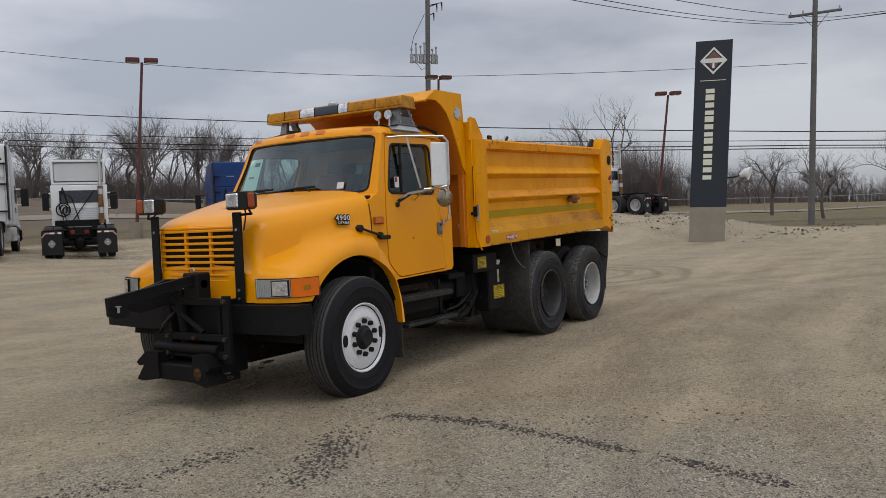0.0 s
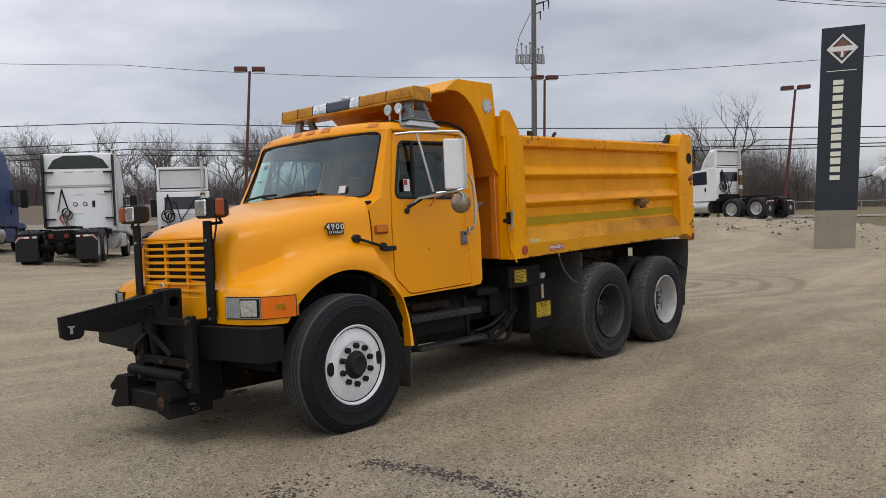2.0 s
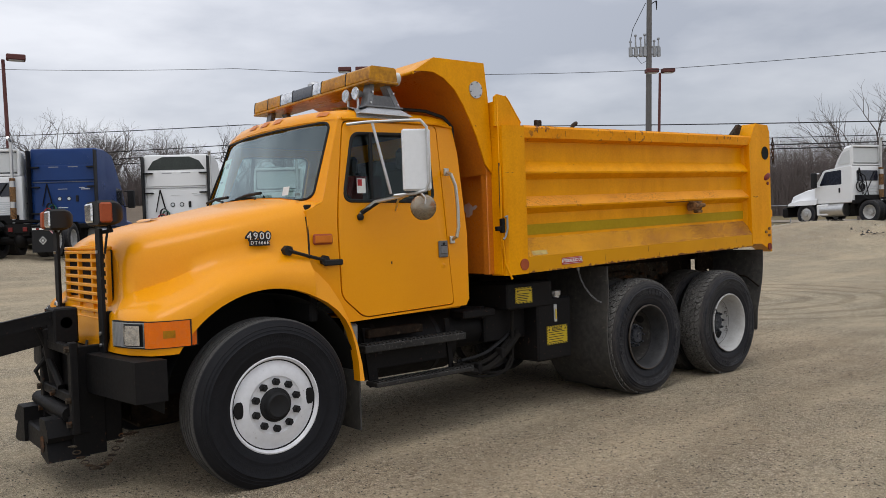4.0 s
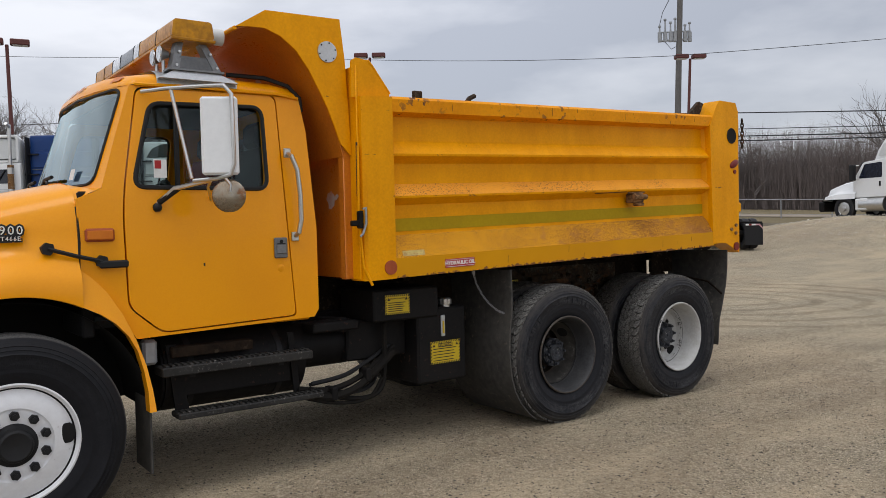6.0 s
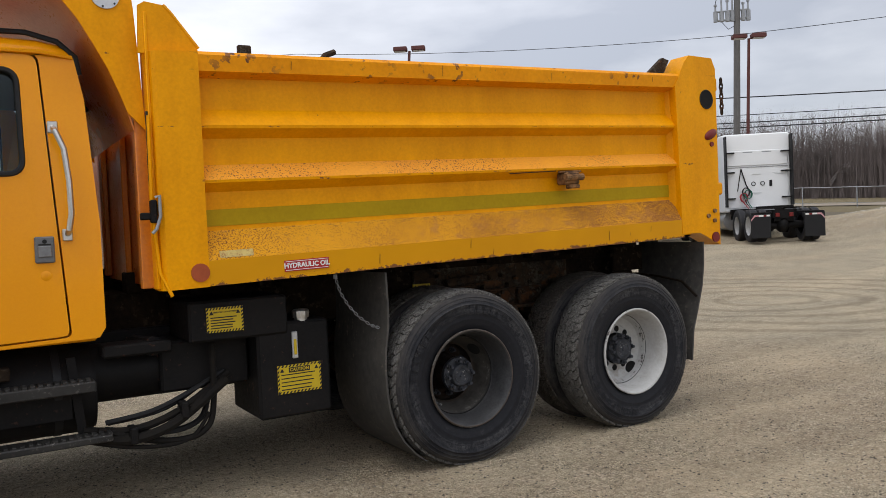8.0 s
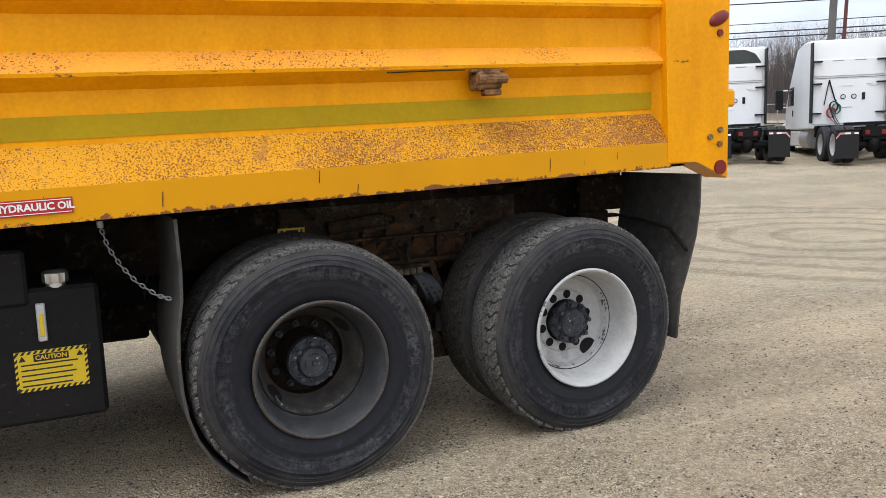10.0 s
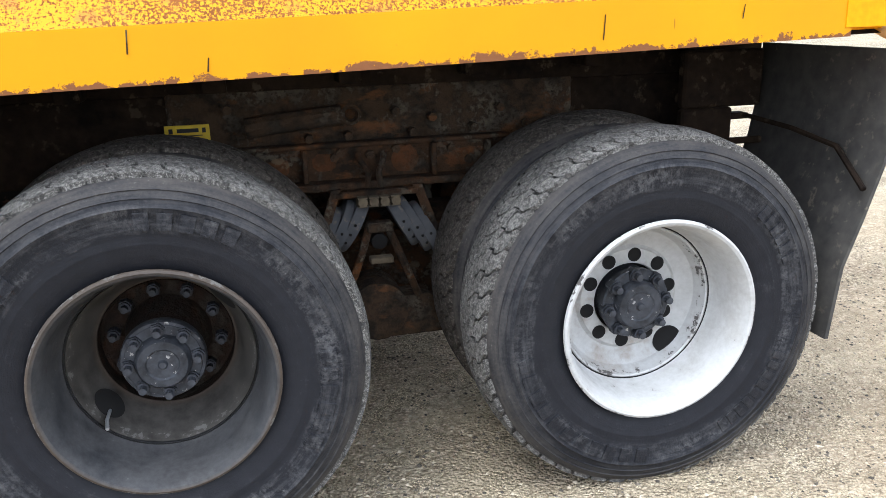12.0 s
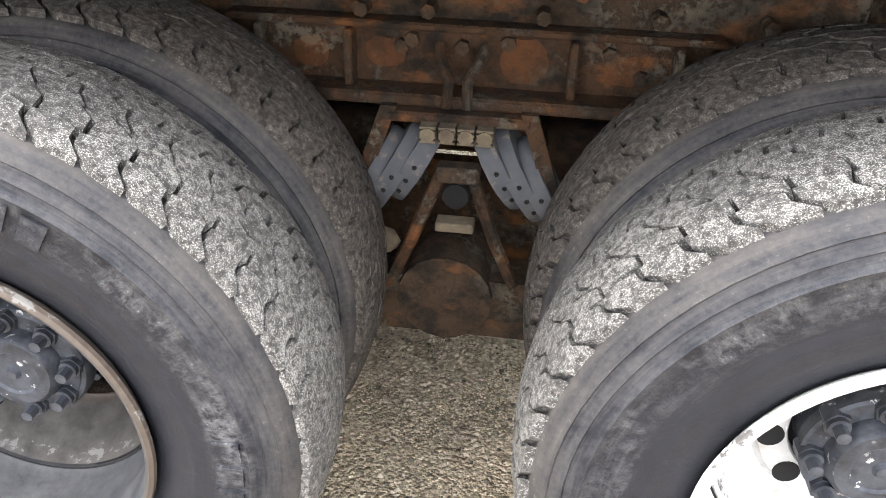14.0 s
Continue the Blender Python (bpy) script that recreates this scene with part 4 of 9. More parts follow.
def clods():
    """Broken curves of dark damp crumbs turned up by tyres on the near side of the truck."""
    s = Shape()
    lines = [([(-0.555, -1.83), (-0.49, -2.15), (-0.45, -2.56), (-0.52, -2.96), (-0.60, -3.44), (-0.69, -3.81), (-0.79, -4.24), (-0.90, -4.70)], 2300, 0.045),
             ([(-0.98, -1.74), (-1.23, -1.90), (-1.50, -2.08), (-1.77, -2.18), (-2.03, -2.22)], 1500, 0.10),
             ([(-1.72, -1.45), (-2.12, -1.43), (-2.46, -1.34), (-3.0, -1.2)], 700, 0.07),
             ([(-0.40, -2.6), (-0.2, -3.2), (0.3, -3.9), (0.9, -4.4)], 160, 0.12)]
    for path, count, wide in lines:
        for _ in range(count):
            k = rng.random() * (len(path) - 1)
            i = min(int(k), len(path) - 2)
            x, y = lerp(path[i][0], path[i + 1][0], k - i), lerp(path[i][1], path[i + 1][1], k - i)
            if noise.noise(Vector((x * 2.3, y * 2.3, 9.0))) < -0.32:
                continue
            x, y = x + rng.gauss(0, wide), y + rng.gauss(0, wide)
            r = 0.004 + 0.014 * rng.random() ** 3
            z = ground_z(x, y)
            a0 = rng.uniform(0, 6.28)
            s.add([(x + r * rng.uniform(0.6, 1.3) * math.cos(a0 + a), y + r * rng.uniform(0.6, 1.3) * math.sin(a0 + a), z - 0.001) for a in (0, 1.3, 2.5, 3.8, 5.1)] + [(x, y, z + r * rng.uniform(0.3, 0.8))],
                  [(0, 1, 5), (1, 2, 5), (2, 3, 5), (3, 4, 5), (4, 0, 5)])
    tagged(part("soil_crumbs", s, M["clod"], None, "dark crumbled soil left by tyres", 0), category="soil", kind="stuff")


clods()


def turned_earth():
    """Rough dark lumps of earth strewn over the bank beside the sign."""
    s = Shape()
    for _ in range(700):
        k = rng.random()
        x, y = lerp(25.5, 40.0, k) + rng.gauss(0, 1.2), lerp(1.6, -1.5, k) + rng.gauss(0, 0.8)
        if rng.random() < 0.4:
            x, y = rng.uniform(27, 37), rng.uniform(3.0, 8.0)
        r = 0.015 + 0.085 * rng.random() ** 3
        z = ground_z(x, y)
        a0 = rng.uniform(0, 6.28)
        s.add([(x + r * rng.uniform(0.6, 1.3) * math.cos(a0 + a), y + r * rng.uniform(0.6, 1.3) * math.sin(a0 + a), z - 0.02) for a in (0, 1.3, 2.5, 3.8, 5.1)] + [(x, y, z + r * rng.uniform(0.4, 0.9))],
              [(0, 1, 5), (1, 2, 5), (2, 3, 5), (3, 4, 5), (4, 0, 5)])
    tagged(part("earth_lumps", s, M["clod"], None, "dark lumps of earth strewn over the gravel bank", 0), category="soil", kind="stuff")


turned_earth()

# ---------------------------------------------------------------- the dump truck
truck = thing("dump_truck", "yellow-orange dump truck with plow hitch and rust-speckled steel box", "truck")


def side_y(z):
    return -1.03 if z < 1.70 else lerp(-1.03, -0.965, (z - 1.70) / 0.6)


# hood and front fenders, one moulded piece
HX = [-0.80, -0.77, -0.70, -0.60, -0.48, -0.25, 0.05, 0.345]
HZC = [1.500, 1.530, 1.560, 1.590, 1.620, 1.672, 1.735, 1.795]
HWS = [0.50, 0.52, 0.55, 0.58, 0.62, 0.70, 0.79, 0.88]
HWM = [0.58, 0.61, 0.66, 0.71, 0.77, 0.86, 0.945, 1.022]
HWF = [0.74, 0.92, 1.065, 1.108, 1.122, 1.125, 1.122, 1.115]
HFT = [1.07, 1.09, 1.115, 1.15, 1.19, 1.29, 1.345, 1.30]
WX, WZ, WR = 0.030, 0.505, 0.692


def hood_ring(x):
    zc, ws, wm, wf, ft = (float(np.interp(x, HX, q)) for q in (HZC, HWS, HWM, HWF, HFT))
    d = WR * WR - (x - WX) ** 2
    zb = max(0.865, WZ + math.sqrt(d) if d > 0 else 0)
    if x > 0.3:
        zb = WZ + math.sqrt(d)
    half = [(ws * 0.35, zc - 0.002), (ws * 0.75, zc - 0.016), (ws, zc - 0.040), (lerp(ws, wm, 0.55), zc - 0.078), (wm - 0.012, zc - 0.150),
            (wm, lerp(zc - 0.15, ft + 0.09, 0.5)), (wm + 0.012, ft + 0.085), (lerp(wm, wf, 0.40), ft + 0.032), (lerp(wm, wf, 0.80), ft - 0.012), (wf - 0.004, ft - 0.07), (wf, lerp(ft - 0.07, zb, 0.5)), (wf, zb)]
    return [(x, -y, z) for y, z in reversed(half)] + [(x, 0, zc)] + [(x, y, z) for y, z in half]


hood_xs = [-0.80, -0.785, -0.77, -0.74, -0.70, -0.65, -0.60, -0.56, -0.52] + [lerp(-0.48, 0.345, i / 18) for i in range(19)]
hood = Shape().loft([hood_ring(x) for x in hood_xs], False)
nose = hood_ring(-0.80)
hood.add([(-0.795, 0, 1.2)] + nose, [(0, i + 1, i + 2) for i in range(len(nose) - 1)] + [(0, len(nose), 1)])
lip = []
for s in (-1, 1):
    rim = [(x, s * hood_ring(x)[-1][1], hood_ring(x)[-1][2]) for x in hood_xs]
    hood.loft([rim, [(x, y - s * 0.035, z - 0.004) for x, y, z in rim], [(x, y - s * 0.04, z + 0.05) for x, y, z in rim]], False)
def set_back(x, y, z):
    """The middle of the nose stands a little behind the lamp fronts."""
    k = min(1.0, max(0.0, (0.72 - abs(y)) / 0.14)) * min(1.0, max(0.0, (-0.58 - x) / 0.20))
    return (x + 0.085 * k, y, z)


hood_ob = part("hood", hood.warp(set_back), M["yellow"], truck, "glossy yellow hood with flared fenders", 50)
scoop = Shape().loft([[(-0.36, -0.10, 1.655), (-0.36, 0.14, 1.655)], [(-0.33, -0.09, 1.672), (-0.33, 0.13, 1.672)], [(-0.27, -0.06, 1.672), (-0.27, 0.10, 1.672)]], False)
part("hood_scoop", scoop, M["yellow"], hood_ob)

for s in (-1, 1):
    outer = [(0.345, 1.315), (0.40, 1.27), (0.47, 1.19), (0.54, 1.07), (0.60, 0.93), (0.645, 0.79), (0.675, 0.65), (0.690, 0.535)]
    inner = [(0.655, 0.535), (0.650, 0.65), (0.632, 0.76), (0.603, 0.87), (0.56, 0.955), (0.50, 1.025), (0.43, 1.078), (0.345, 1.122)]
    fr = Shape().prism(outer + inner, "y", s * 1.115, s * 1.04)
    fr.warp(lambda x, y, z: (x, y * (1.0 - 0.06 * max(0.0, (x - WX) ** 2 + (z - WZ) ** 2 - WR * WR) * 4), z))
    part("fender_skirt", fr, M["yellow"], truck)
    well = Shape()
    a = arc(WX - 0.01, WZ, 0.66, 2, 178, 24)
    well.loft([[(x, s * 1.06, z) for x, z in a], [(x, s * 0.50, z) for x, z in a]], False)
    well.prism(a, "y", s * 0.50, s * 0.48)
    # well lining in near-black, which carries the shade above the tyre
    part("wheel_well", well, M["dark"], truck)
    flap = Shape().box(0.655, 0.668, min(s * 1.10, s * 0.82), max(s * 1.10, s * 0.82), 0.20, 0.60, 0.003)
    part("mud_flap", flap, M["flap"], truck, "short black rubber mud flap")

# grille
# near-black sheet behind the slats paints the shade of the opening
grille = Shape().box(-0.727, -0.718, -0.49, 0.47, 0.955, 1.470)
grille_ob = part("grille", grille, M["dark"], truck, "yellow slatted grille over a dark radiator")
for i in range(10):
    z = 0.975 + i * 0.0535
    part("slat", Shape().box(-0.757, -0.720, -0.485, 0.465, z - 0.010, z + 0.012, 0.004), M["yellow"], grille_ob)
for y in (-0.475, -0.162, 0.148, 0.455):
    part("grille_bar", Shape().box(-0.753, -0.721, y - 0.014, y + 0.014, 0.958, 1.468, 0.003), M["yellow"], grille_ob)
part("grille_top", Shape().box(-0.750, -0.718, -0.50, 0.50, 1.470, 1.496, 0.008), M["yellow"], grille_ob)
part("grille_sill", Shape().box(-0.750, -0.718, -0.50, 0.50, 0.905, 0.955, 0.008), M["yellow"], grille_ob)


def hood_front(y, z, out=0.0):
    """Point on the rounded fender front at height z, by its sideways place."""
    x = float(np.interp(abs(y), HWF[:5], HX[:5]))
    return (x - out, y, z)


for s in (-1, 1):
    def strip(y0, y1, z0, z1, out, n=8):
        rows = []
        for z in (z0, z1):
            row = []
            for i in range(n + 1):
                y = lerp(y0, y1, i / n)
                px, py, pz = hood_front(y, z)
                row.append((px - out, s * (y + out * 0.6), z))
            rows.append(row)
        back = [[(x + 0.05, y * 0.97, z) for x, y, z in r] for r in rows]
        return Shape().loft([rows[0], rows[1], back[1], back[0], rows[0]], False)
    lamp = part("headlight", strip(0.745, 0.878, 0.912, 1.052, 0.010), M["lens_dull"], truck, "clear corner lens beside a rectangular headlight")
    part("bezel", strip(0.872, 1.030, 0.912, 1.052, 0.011), M["alu"], lamp)
    part("surround", strip(0.878, 1.024, 0.917, 1.047, 0.014), M["plastic"], lamp)
    part("reflector", strip(0.892, 1.012, 0.926, 1.038, 0.026), M["lens"], lamp, "square sealed-beam lens")
    for k in range(7):
        part("lens_rib", strip(0.757 + 0.0165 * k, 0.763 + 0.0165 * k, 0.918, 1.046, 0.013, 2), M["alu"], lamp)
    part("chrome_edge", strip(0.738, 0.750, 0.908, 1.056, 0.012), M["alu"], lamp)
    part("turn_signal", strip(1.034, 1.1215, 0.909, 1.055, 0.012, 24), M["amber"], truck, "amber wrap-round turn signal")
    part("signal_reflector", strip(1.095, 1.112, 0.962, 1.004, 0.0145, 6), M["amber_smoke"], truck)
    part("signal_bezel", strip(0.730, 1.1220, 0.904, 1.060, 0.006, 30), M["plastic"], truck)

# bumper
part("bumper", Shape().prism([(-0.90, -0.62), (-0.90, 0.62), (-0.83, 1.17), (-0.66, 1.19), (-0.70, 0.62), (-0.70, -0.62), (-0.66, -1.19), (-0.83, -1.17)], "z", 0.625, 0.855), M["black"], truck, "black steel front bumper")

# plow lights on posts in front of the grille
for s in (-1, 1):
    py, px = (-0.570, -0.815) if s < 0 else (0.475, -0.80)
    post = Shape().box(px - 0.010, px + 0.010, py - 0.048, py + 0.048, 0.84, 1.60, 0.004).box(px, px + 0.08, py - 0.012, py + 0.012, 0.86, 1.10)
    post_ob = part("light_post", post, M["black"], truck, "black steel plow-light post")
    for z in (0.90, 0.97, 1.46):
        part("bolt", Shape().cyl((px - 0.011, py, z), (px - 0.021, py, z), 0.012, 6), M["steel"], post_ob)
    y0, y1 = (py - 0.175, py + 0.075) if s < 0 else (py - 0.075, py + 0.175)
    lx = px - 0.045
    hous = Shape().loft([[(x, lerp(y0, y1, 0.5) + (a - 0.5) * (y1 - y0) * k, 1.69 + (b - 0.5) * 0.145 * k) for a, b in ((0, 0.1), (0.08, 0), (0.92, 0), (1, 0.1), (1, 0.9), (0.92, 1), (0.08, 1), (0, 0.9))] for x, k in ((lx, 0.96), (lx + 0.015, 1.0), (lx + 0.09, 1.0), (lx + 0.13, 0.8), (lx + 0.155, 0.5))])
    lt = part("plow_light", hous, M["plastic"], truck, "black plow light with clear and amber lenses")
    yi = (lerp(y0, y1, 0.40), y1 - 0.012) if s < 0 else (y0 + 0.012, lerp(y0, y1, 0.60))
    yo = (y0 + 0.010, lerp(y0, y1, 0.34)) if s < 0 else (lerp(y0, y1, 0.66), y1 - 0.010)
    part("light_lens", Shape().box(lx - 0.015, lx + 0.005, yi[0], yi[1], 1.635, 1.750, 0.010), M["lens"], lt)
    if s > 0:
        part("amber_lens", Shape().box(lx - 0.020, lx + 0.025, yo[0], yo[1], 1.630, 1.752, 0.012), M["red_old"], lt)
    else:
        part("amber_side_lens", Shape().box(lx + 0.005, lx + 0.075, y0 - 0.012, y0 + 0.01, 1.632, 1.750, 0.010), M["red_old"], lt)
    part("light_bracket", Shape().tube([(lx + 0.07, py + s * 0.115, 1.615), (lx + 0.08, py + s * 0.135, 1.585), (px, py, 1.575)], 0.012, 6), M["black"], lt)
    part("light_cable", Shape().tube(eased([(lx + 0.12, py, 1.66), (px + 0.03, py + s * 0.07, 1.58), (px + 0.015, py + s * 0.055, 1.45)]), 0.007, 6), M["plastic"], lt)

# plow hitch
hitch = part("plow_hitch", Shape().box(-0.99, -0.80, -0.51, -0.47, 0.24, 0.90, 0.006), M["black"], truck, "black steel plow hitch with raised lift arm")
part("hitch_cheek", Shape().box(-0.99, -0.80, 0.15, 0.19, 0.24, 0.90, 0.006), M["black"], hitch)
part("cross_plate", Shape().box(-0.93, -0.90, -0.42, 0.20, 0.62, 0.86, 0.005), M["black"], hitch)
def hitch_part(name, shape, material, parent):
    return part(name, shape.move(Matrix.Translation((0.08, -0.04, 0.0))), material, parent)


for y in (-0.56, 0.13):
    hitch_part("upright", Shape().box(-1.10, -1.055, y - 0.035, y + 0.035, 0.40, 0.94, 0.006), M["black"], hitch)
for z in (0.46, 0.60, 0.89):
    hitch_part("cross_bar", Shape().box(-1.095, -1.06, -0.53, 0.10, z - 0.03, z + 0.03, 0.006), M["black"], hitch)
hitch_part("diagonal_bar", Shape().cyl((-1.08, 0.08, 0.84), (-1.08, -0.28, 0.64), 0.022, 8), M["black"], hitch)
for y, z in ((-0.56, 0.90), (-0.56, 0.60), (-0.56, 0.46), (0.13, 0.90), (0.13, 0.60), (0.13, 0.46), (-0.20, 0.60)):
    hitch_part("hitch_bolt", Shape().cyl((-1.10, y, z), (-1.125, y, z), 0.020, 6), M["rust2"], hitch)
part("amber_marker", Shape().box(-1.00, -0.985, -0.30, -0.14, 0.865, 0.895, 0.004), M["marker"], hitch)
for i in range(17):
    g = i / 16
    c = Vector((lerp(-1.02, -0.72, g), lerp(-0.60, -0.78, g), 0.33 - 0.16 * math.sin(math.pi * min(1.0, g * 1.25)) + 0.06 * g))
    w = Vector((0.3, 0.5, 0.8)) if i % 2 else Vector((0.2, 0.8, -0.5))
    part("chain_link", Shape().tube([c + Vector((0.020, -0.012, 0.0)) * math.sin(a) + w.normalized() * 0.012 * math.cos(a) for a in np.linspace(0, 2 * math.pi, 9)], 0.004, 5), M["rust2"], hitch)
part("cross_tube", Shape().cyl((-1.0, -0.50, 0.50), (-1.0, 0.27, 0.50), 0.045, 12), M["black"], hitch)
part("frame_plate", Shape().box(-0.86, -0.70, -0.50, 0.50, 0.30, 0.62, 0.01), M["black"], hitch)
def arm_swing(x, y, z):
    k = max(0.0, -1.0 - x)
    return (-1.0 + (x + 1.0) * 0.82 if x < -1.0 else x, y + 0.27 * k, z + 0.05 * k)


for y in (-0.24, 0.06):
    armp = [(-1.80, 0.938), (-1.79, 0.80), (-1.75, 0.78), (-1.66, 0.79), (-1.63, 0.815), (-1.62, 0.890), (-1.05, 1.020), (-0.90, 0.96), (-0.88, 1.09), (-1.04, 1.10)]
    if y > 0:
        armp = [(-1.54, 0.90), (-1.52, 0.83), (-1.30, 0.80), (-1.05, 0.86), (-0.90, 0.92), (-0.88, 1.06), (-1.04, 1.07)]
    part("lift_arm", Shape().prism(armp, "y", y - 0.022, y + 0.022).warp(arm_swing), M["black"], hitch)
part("hook_slot", Shape().box(-1.735, -1.715, -0.275, -0.271, 0.825, 0.875).box(-1.75, -1.70, -0.275, -0.271, 0.870, 0.880).warp(arm_swing), M["galv"], hitch)
part("arm_pin", Shape().cyl((-0.95, -0.30, 1.03), (-0.95, 0.16, 1.03), 0.035, 10), M["black"], hitch)
part("arm_block", Shape().box(-1.02, -0.88, -0.30, -0.12, 0.90, 1.12, 0.01), M["black"], hitch)
part("shackle", Shape().tube([(-0.98 + 0.0, -0.20 + 0.022 * math.cos(a), 1.13 + 0.03 * math.sin(a)) for a in (0.2, 0.9, 1.57, 2.3, 3.0)], 0.006, 6), M["steel"], hitch)
for y, w in ((0.20, 0.19), (-0.42, 0.10)):
    q = 1 if y > 0 else -1
    jaw = [(y - q * 0.10, 0.475), (y + q * w * 0.30, 0.475), (y + q * w * 0.95, 0.38), (y + q * w * 0.8, 0.35), (y + q * w * 0.45, 0.36), (y + q * w * 0.95, 0.235), (y + q * w * 0.55, 0.225), (y - q * 0.10, 0.255)]
    part("hitch_jaw", Shape().prism(jaw, "x", -1.13, -0.90), M["black"], hitch)
part("lower_plate", Shape().box(-1.11, -0.90, -0.44, 0.20, 0.25, 0.385, 0.012), M["black"], hitch, "rust-worn lower plate")
part("jaw_pin", Shape().cyl((-1.135, -0.38, 0.325), (-1.10, -0.38, 0.325), 0.050, 16), M["rust"], hitch, "rusty jaw pin")
part("hydraulic_ram", Shape().cyl((-0.93, -0.05, 0.42), (-1.00, -0.05, 0.98), 0.045, 12).cyl((-0.98, -0.05, 0.80), (-1.06, -0.05, 1.00), 0.022, 10), M["black"], hitch)
part("hose", Shape().tube([(-0.86, 0.25, 0.78), (-1.0, 0.22, 0.62), (-1.05, 0.10, 0.70), (-0.97, -0.02, 0.85)], 0.014, 6), M["plastic"], hitch)
part("hitch_lead", Shape().tube([(-0.86, -0.40, 0.92), (-0.93, -0.47, 0.75), (-0.96, -0.49, 0.60), (-0.93, -0.48, 0.45)], 0.008, 6), M["plastic"], hitch)

# ---- cab
DOOR = rounded([(0.592, 1.10), (0.760, 0.952), (1.556, 0.978), (1.485, 2.300), (0.680, 2.285), (0.578, 1.66)], [0.05, 0.05, 0.03, 0.05, 0.05, 0.15])
DOOR_GAP = rounded([(0.584, 1.097), (0.757, 0.943), (1.566, 0.969), (1.494, 2.309), (0.674, 2.294), (0.569, 1.662)], [0.05, 0.05, 0.03, 0.05, 0.05, 0.15])
WINDOW = rounded([(0.632, 1.742), (1.402, 1.738), (1.398, 2.226), (0.745, 2.205)], [0.07, 0.07, 0.07, 0.06], 6)
SIDE = [(0.345, 1.30), (0.42, 1.235), (0.50, 1.13), (0.575, 1.0), (0.625, 0.925), (1.685, 0.955), (1.715, 1.0), (1.715, 1.5), (1.68, 2.10), (1.645, 2.30), (0.645, 2.30), (0.56, 2.03), (0.49, 1.80), (0.47, 1.735), (0.43, 1.715), (0.345, 1.68)]


def lean(x, y, z):
    """The cab narrows upward on its far flank."""
    k = 1.0 - 0.108 * min(1.0, max(0.0, (z - 1.45) / 0.72))
    return (x, -1.0 + (y + 1.0) * k, z)


def cab_part(name, shape, *rest):
    return part(name, shape.warp(lean), *rest)



def cab_place(s):
    return lambda u, v, d: (u, s * (-side_y(v) - d), v)


cab = cab_part("cab", Shape().box(0.68, 1.68, -0.98, 0.98, 0.935, 0.985, 0.01), M["yellow"], truck, "glossy yellow conventional day cab", 40)
for s in (-1, 1):
    cab_part("cab_side", holed(SIDE, [DOOR_GAP], cab_place(s), 0.045), M["yellow"], cab)
    # seam between hood and cowl
    cab_part("hood_seam", Shape().tube([(0.347, s * 1.028, 1.30), (0.352, s * 1.030, 1.45), (0.350, s * 1.024, 1.58), (0.346, s * 1.016, 1.64)], 0.007, 6), M["plastic"], cab)
    door = cab_part("door", holed(DOOR, [WINDOW], lambda u, v, d, s=s: (u, s * (-side_y(v) + 0.004 - d), v), 0.05), M["yellow"], truck, "yellow cab door with a small paint chip" if s < 0 else "yellow cab door")
    gl = Shape()
    wi = rounded([(0.632, 1.742), (1.402, 1.738), (1.398, 2.226), (0.745, 2.205)], [0.07, 0.07, 0.07, 0.06], 6)
    n = len(wi)
    gl.add([(u, s * (-side_y(v) - 0.022), v) for u, v in wi], [tuple(range(n))])
    pane = cab_part("window", gl, M["glass_side"], door, "", 0)
    pane.visible_shadow = False
    gas = Shape().tube([(u, s * (-side_y(v) + 0.003), v) for u, v in wi + wi[:1]], 0.013, 6)
    cab_part("window_seal", gas, M["plastic"], door)
    cab_part("vent_bar", Shape().box(0.868, 0.892, *sorted((s * 0.985, s * 1.012)), 1.74, 2.215, 0.003), M["plastic"], door)
    if s < 0:
        hd = cab_part("handle", Shape().box(1.428, 1.512, -1.047, -1.030, 1.325, 1.448, 0.006), M["grey_trim"], door, "grey paddle door handle")
        cab_part("handle_paddle", Shape().box(1.440, 1.500, -1.054, -1.044, 1.352, 1.405, 0.004), M["alu_dark"], hd)
        cab_part("handle_slot", Shape().box(1.444, 1.496, -1.0492, -1.0462, 1.408, 1.414), M["ink"], hd)
        cab_part("lock_dimple", Shape().lathe([(0.026, 0.0), (0.020, 0.004), (0.006, 0.005)], (1.470, -1.030, 1.265), 20), M["yellow"], door)
        cab_part("handle_lock", Shape().cyl((1.470, -1.046, 1.425), (1.470, -1.054, 1.425), 0.010, 10), M["plastic"], hd)
        cab_part("paint_chip", Shape().box(1.000, 1.008, -1.0365, -1.033, 1.300, 1.318, 0.0), M["plastic"], door)
        stk = cab_part("window_sticker", Shape().box(0.745, 0.815, -1.0235, -1.0222, 1.795, 1.895), M["decal_white"], door, "small white sticker with red print")
        cab_part("sticker_print", Shape().box(0.750, 0.785, -1.0250, -1.0236, 1.845, 1.890), M["decal_red"], stk)

# cowl, windshield surround and glass
def ws_point(u, v, d=0.0):
    w = lerp(1.024, 0.967, v)
    z = lerp(1.735, 2.305, v)
    x = lerp(0.472, 0.645, v) - 0.125 * (1 - abs(u) ** 2.4) + d * 0.9
    return (x, u * w, z - d * 0.4)


WS = rounded([(-0.905, 0.045), (0.905, 0.045), (0.935, 0.965), (-0.935, 0.965)], [0.10, 0.10, 0.10, 0.10], 6)


def dense(loop, k=6):
    out = []
    for i, p in enumerate(loop):
        q = loop[(i + 1) % len(loop)]
        out += [(lerp(p[0], q[0], j / k), lerp(p[1], q[1], j / k)) for j in range(k)]
    return out


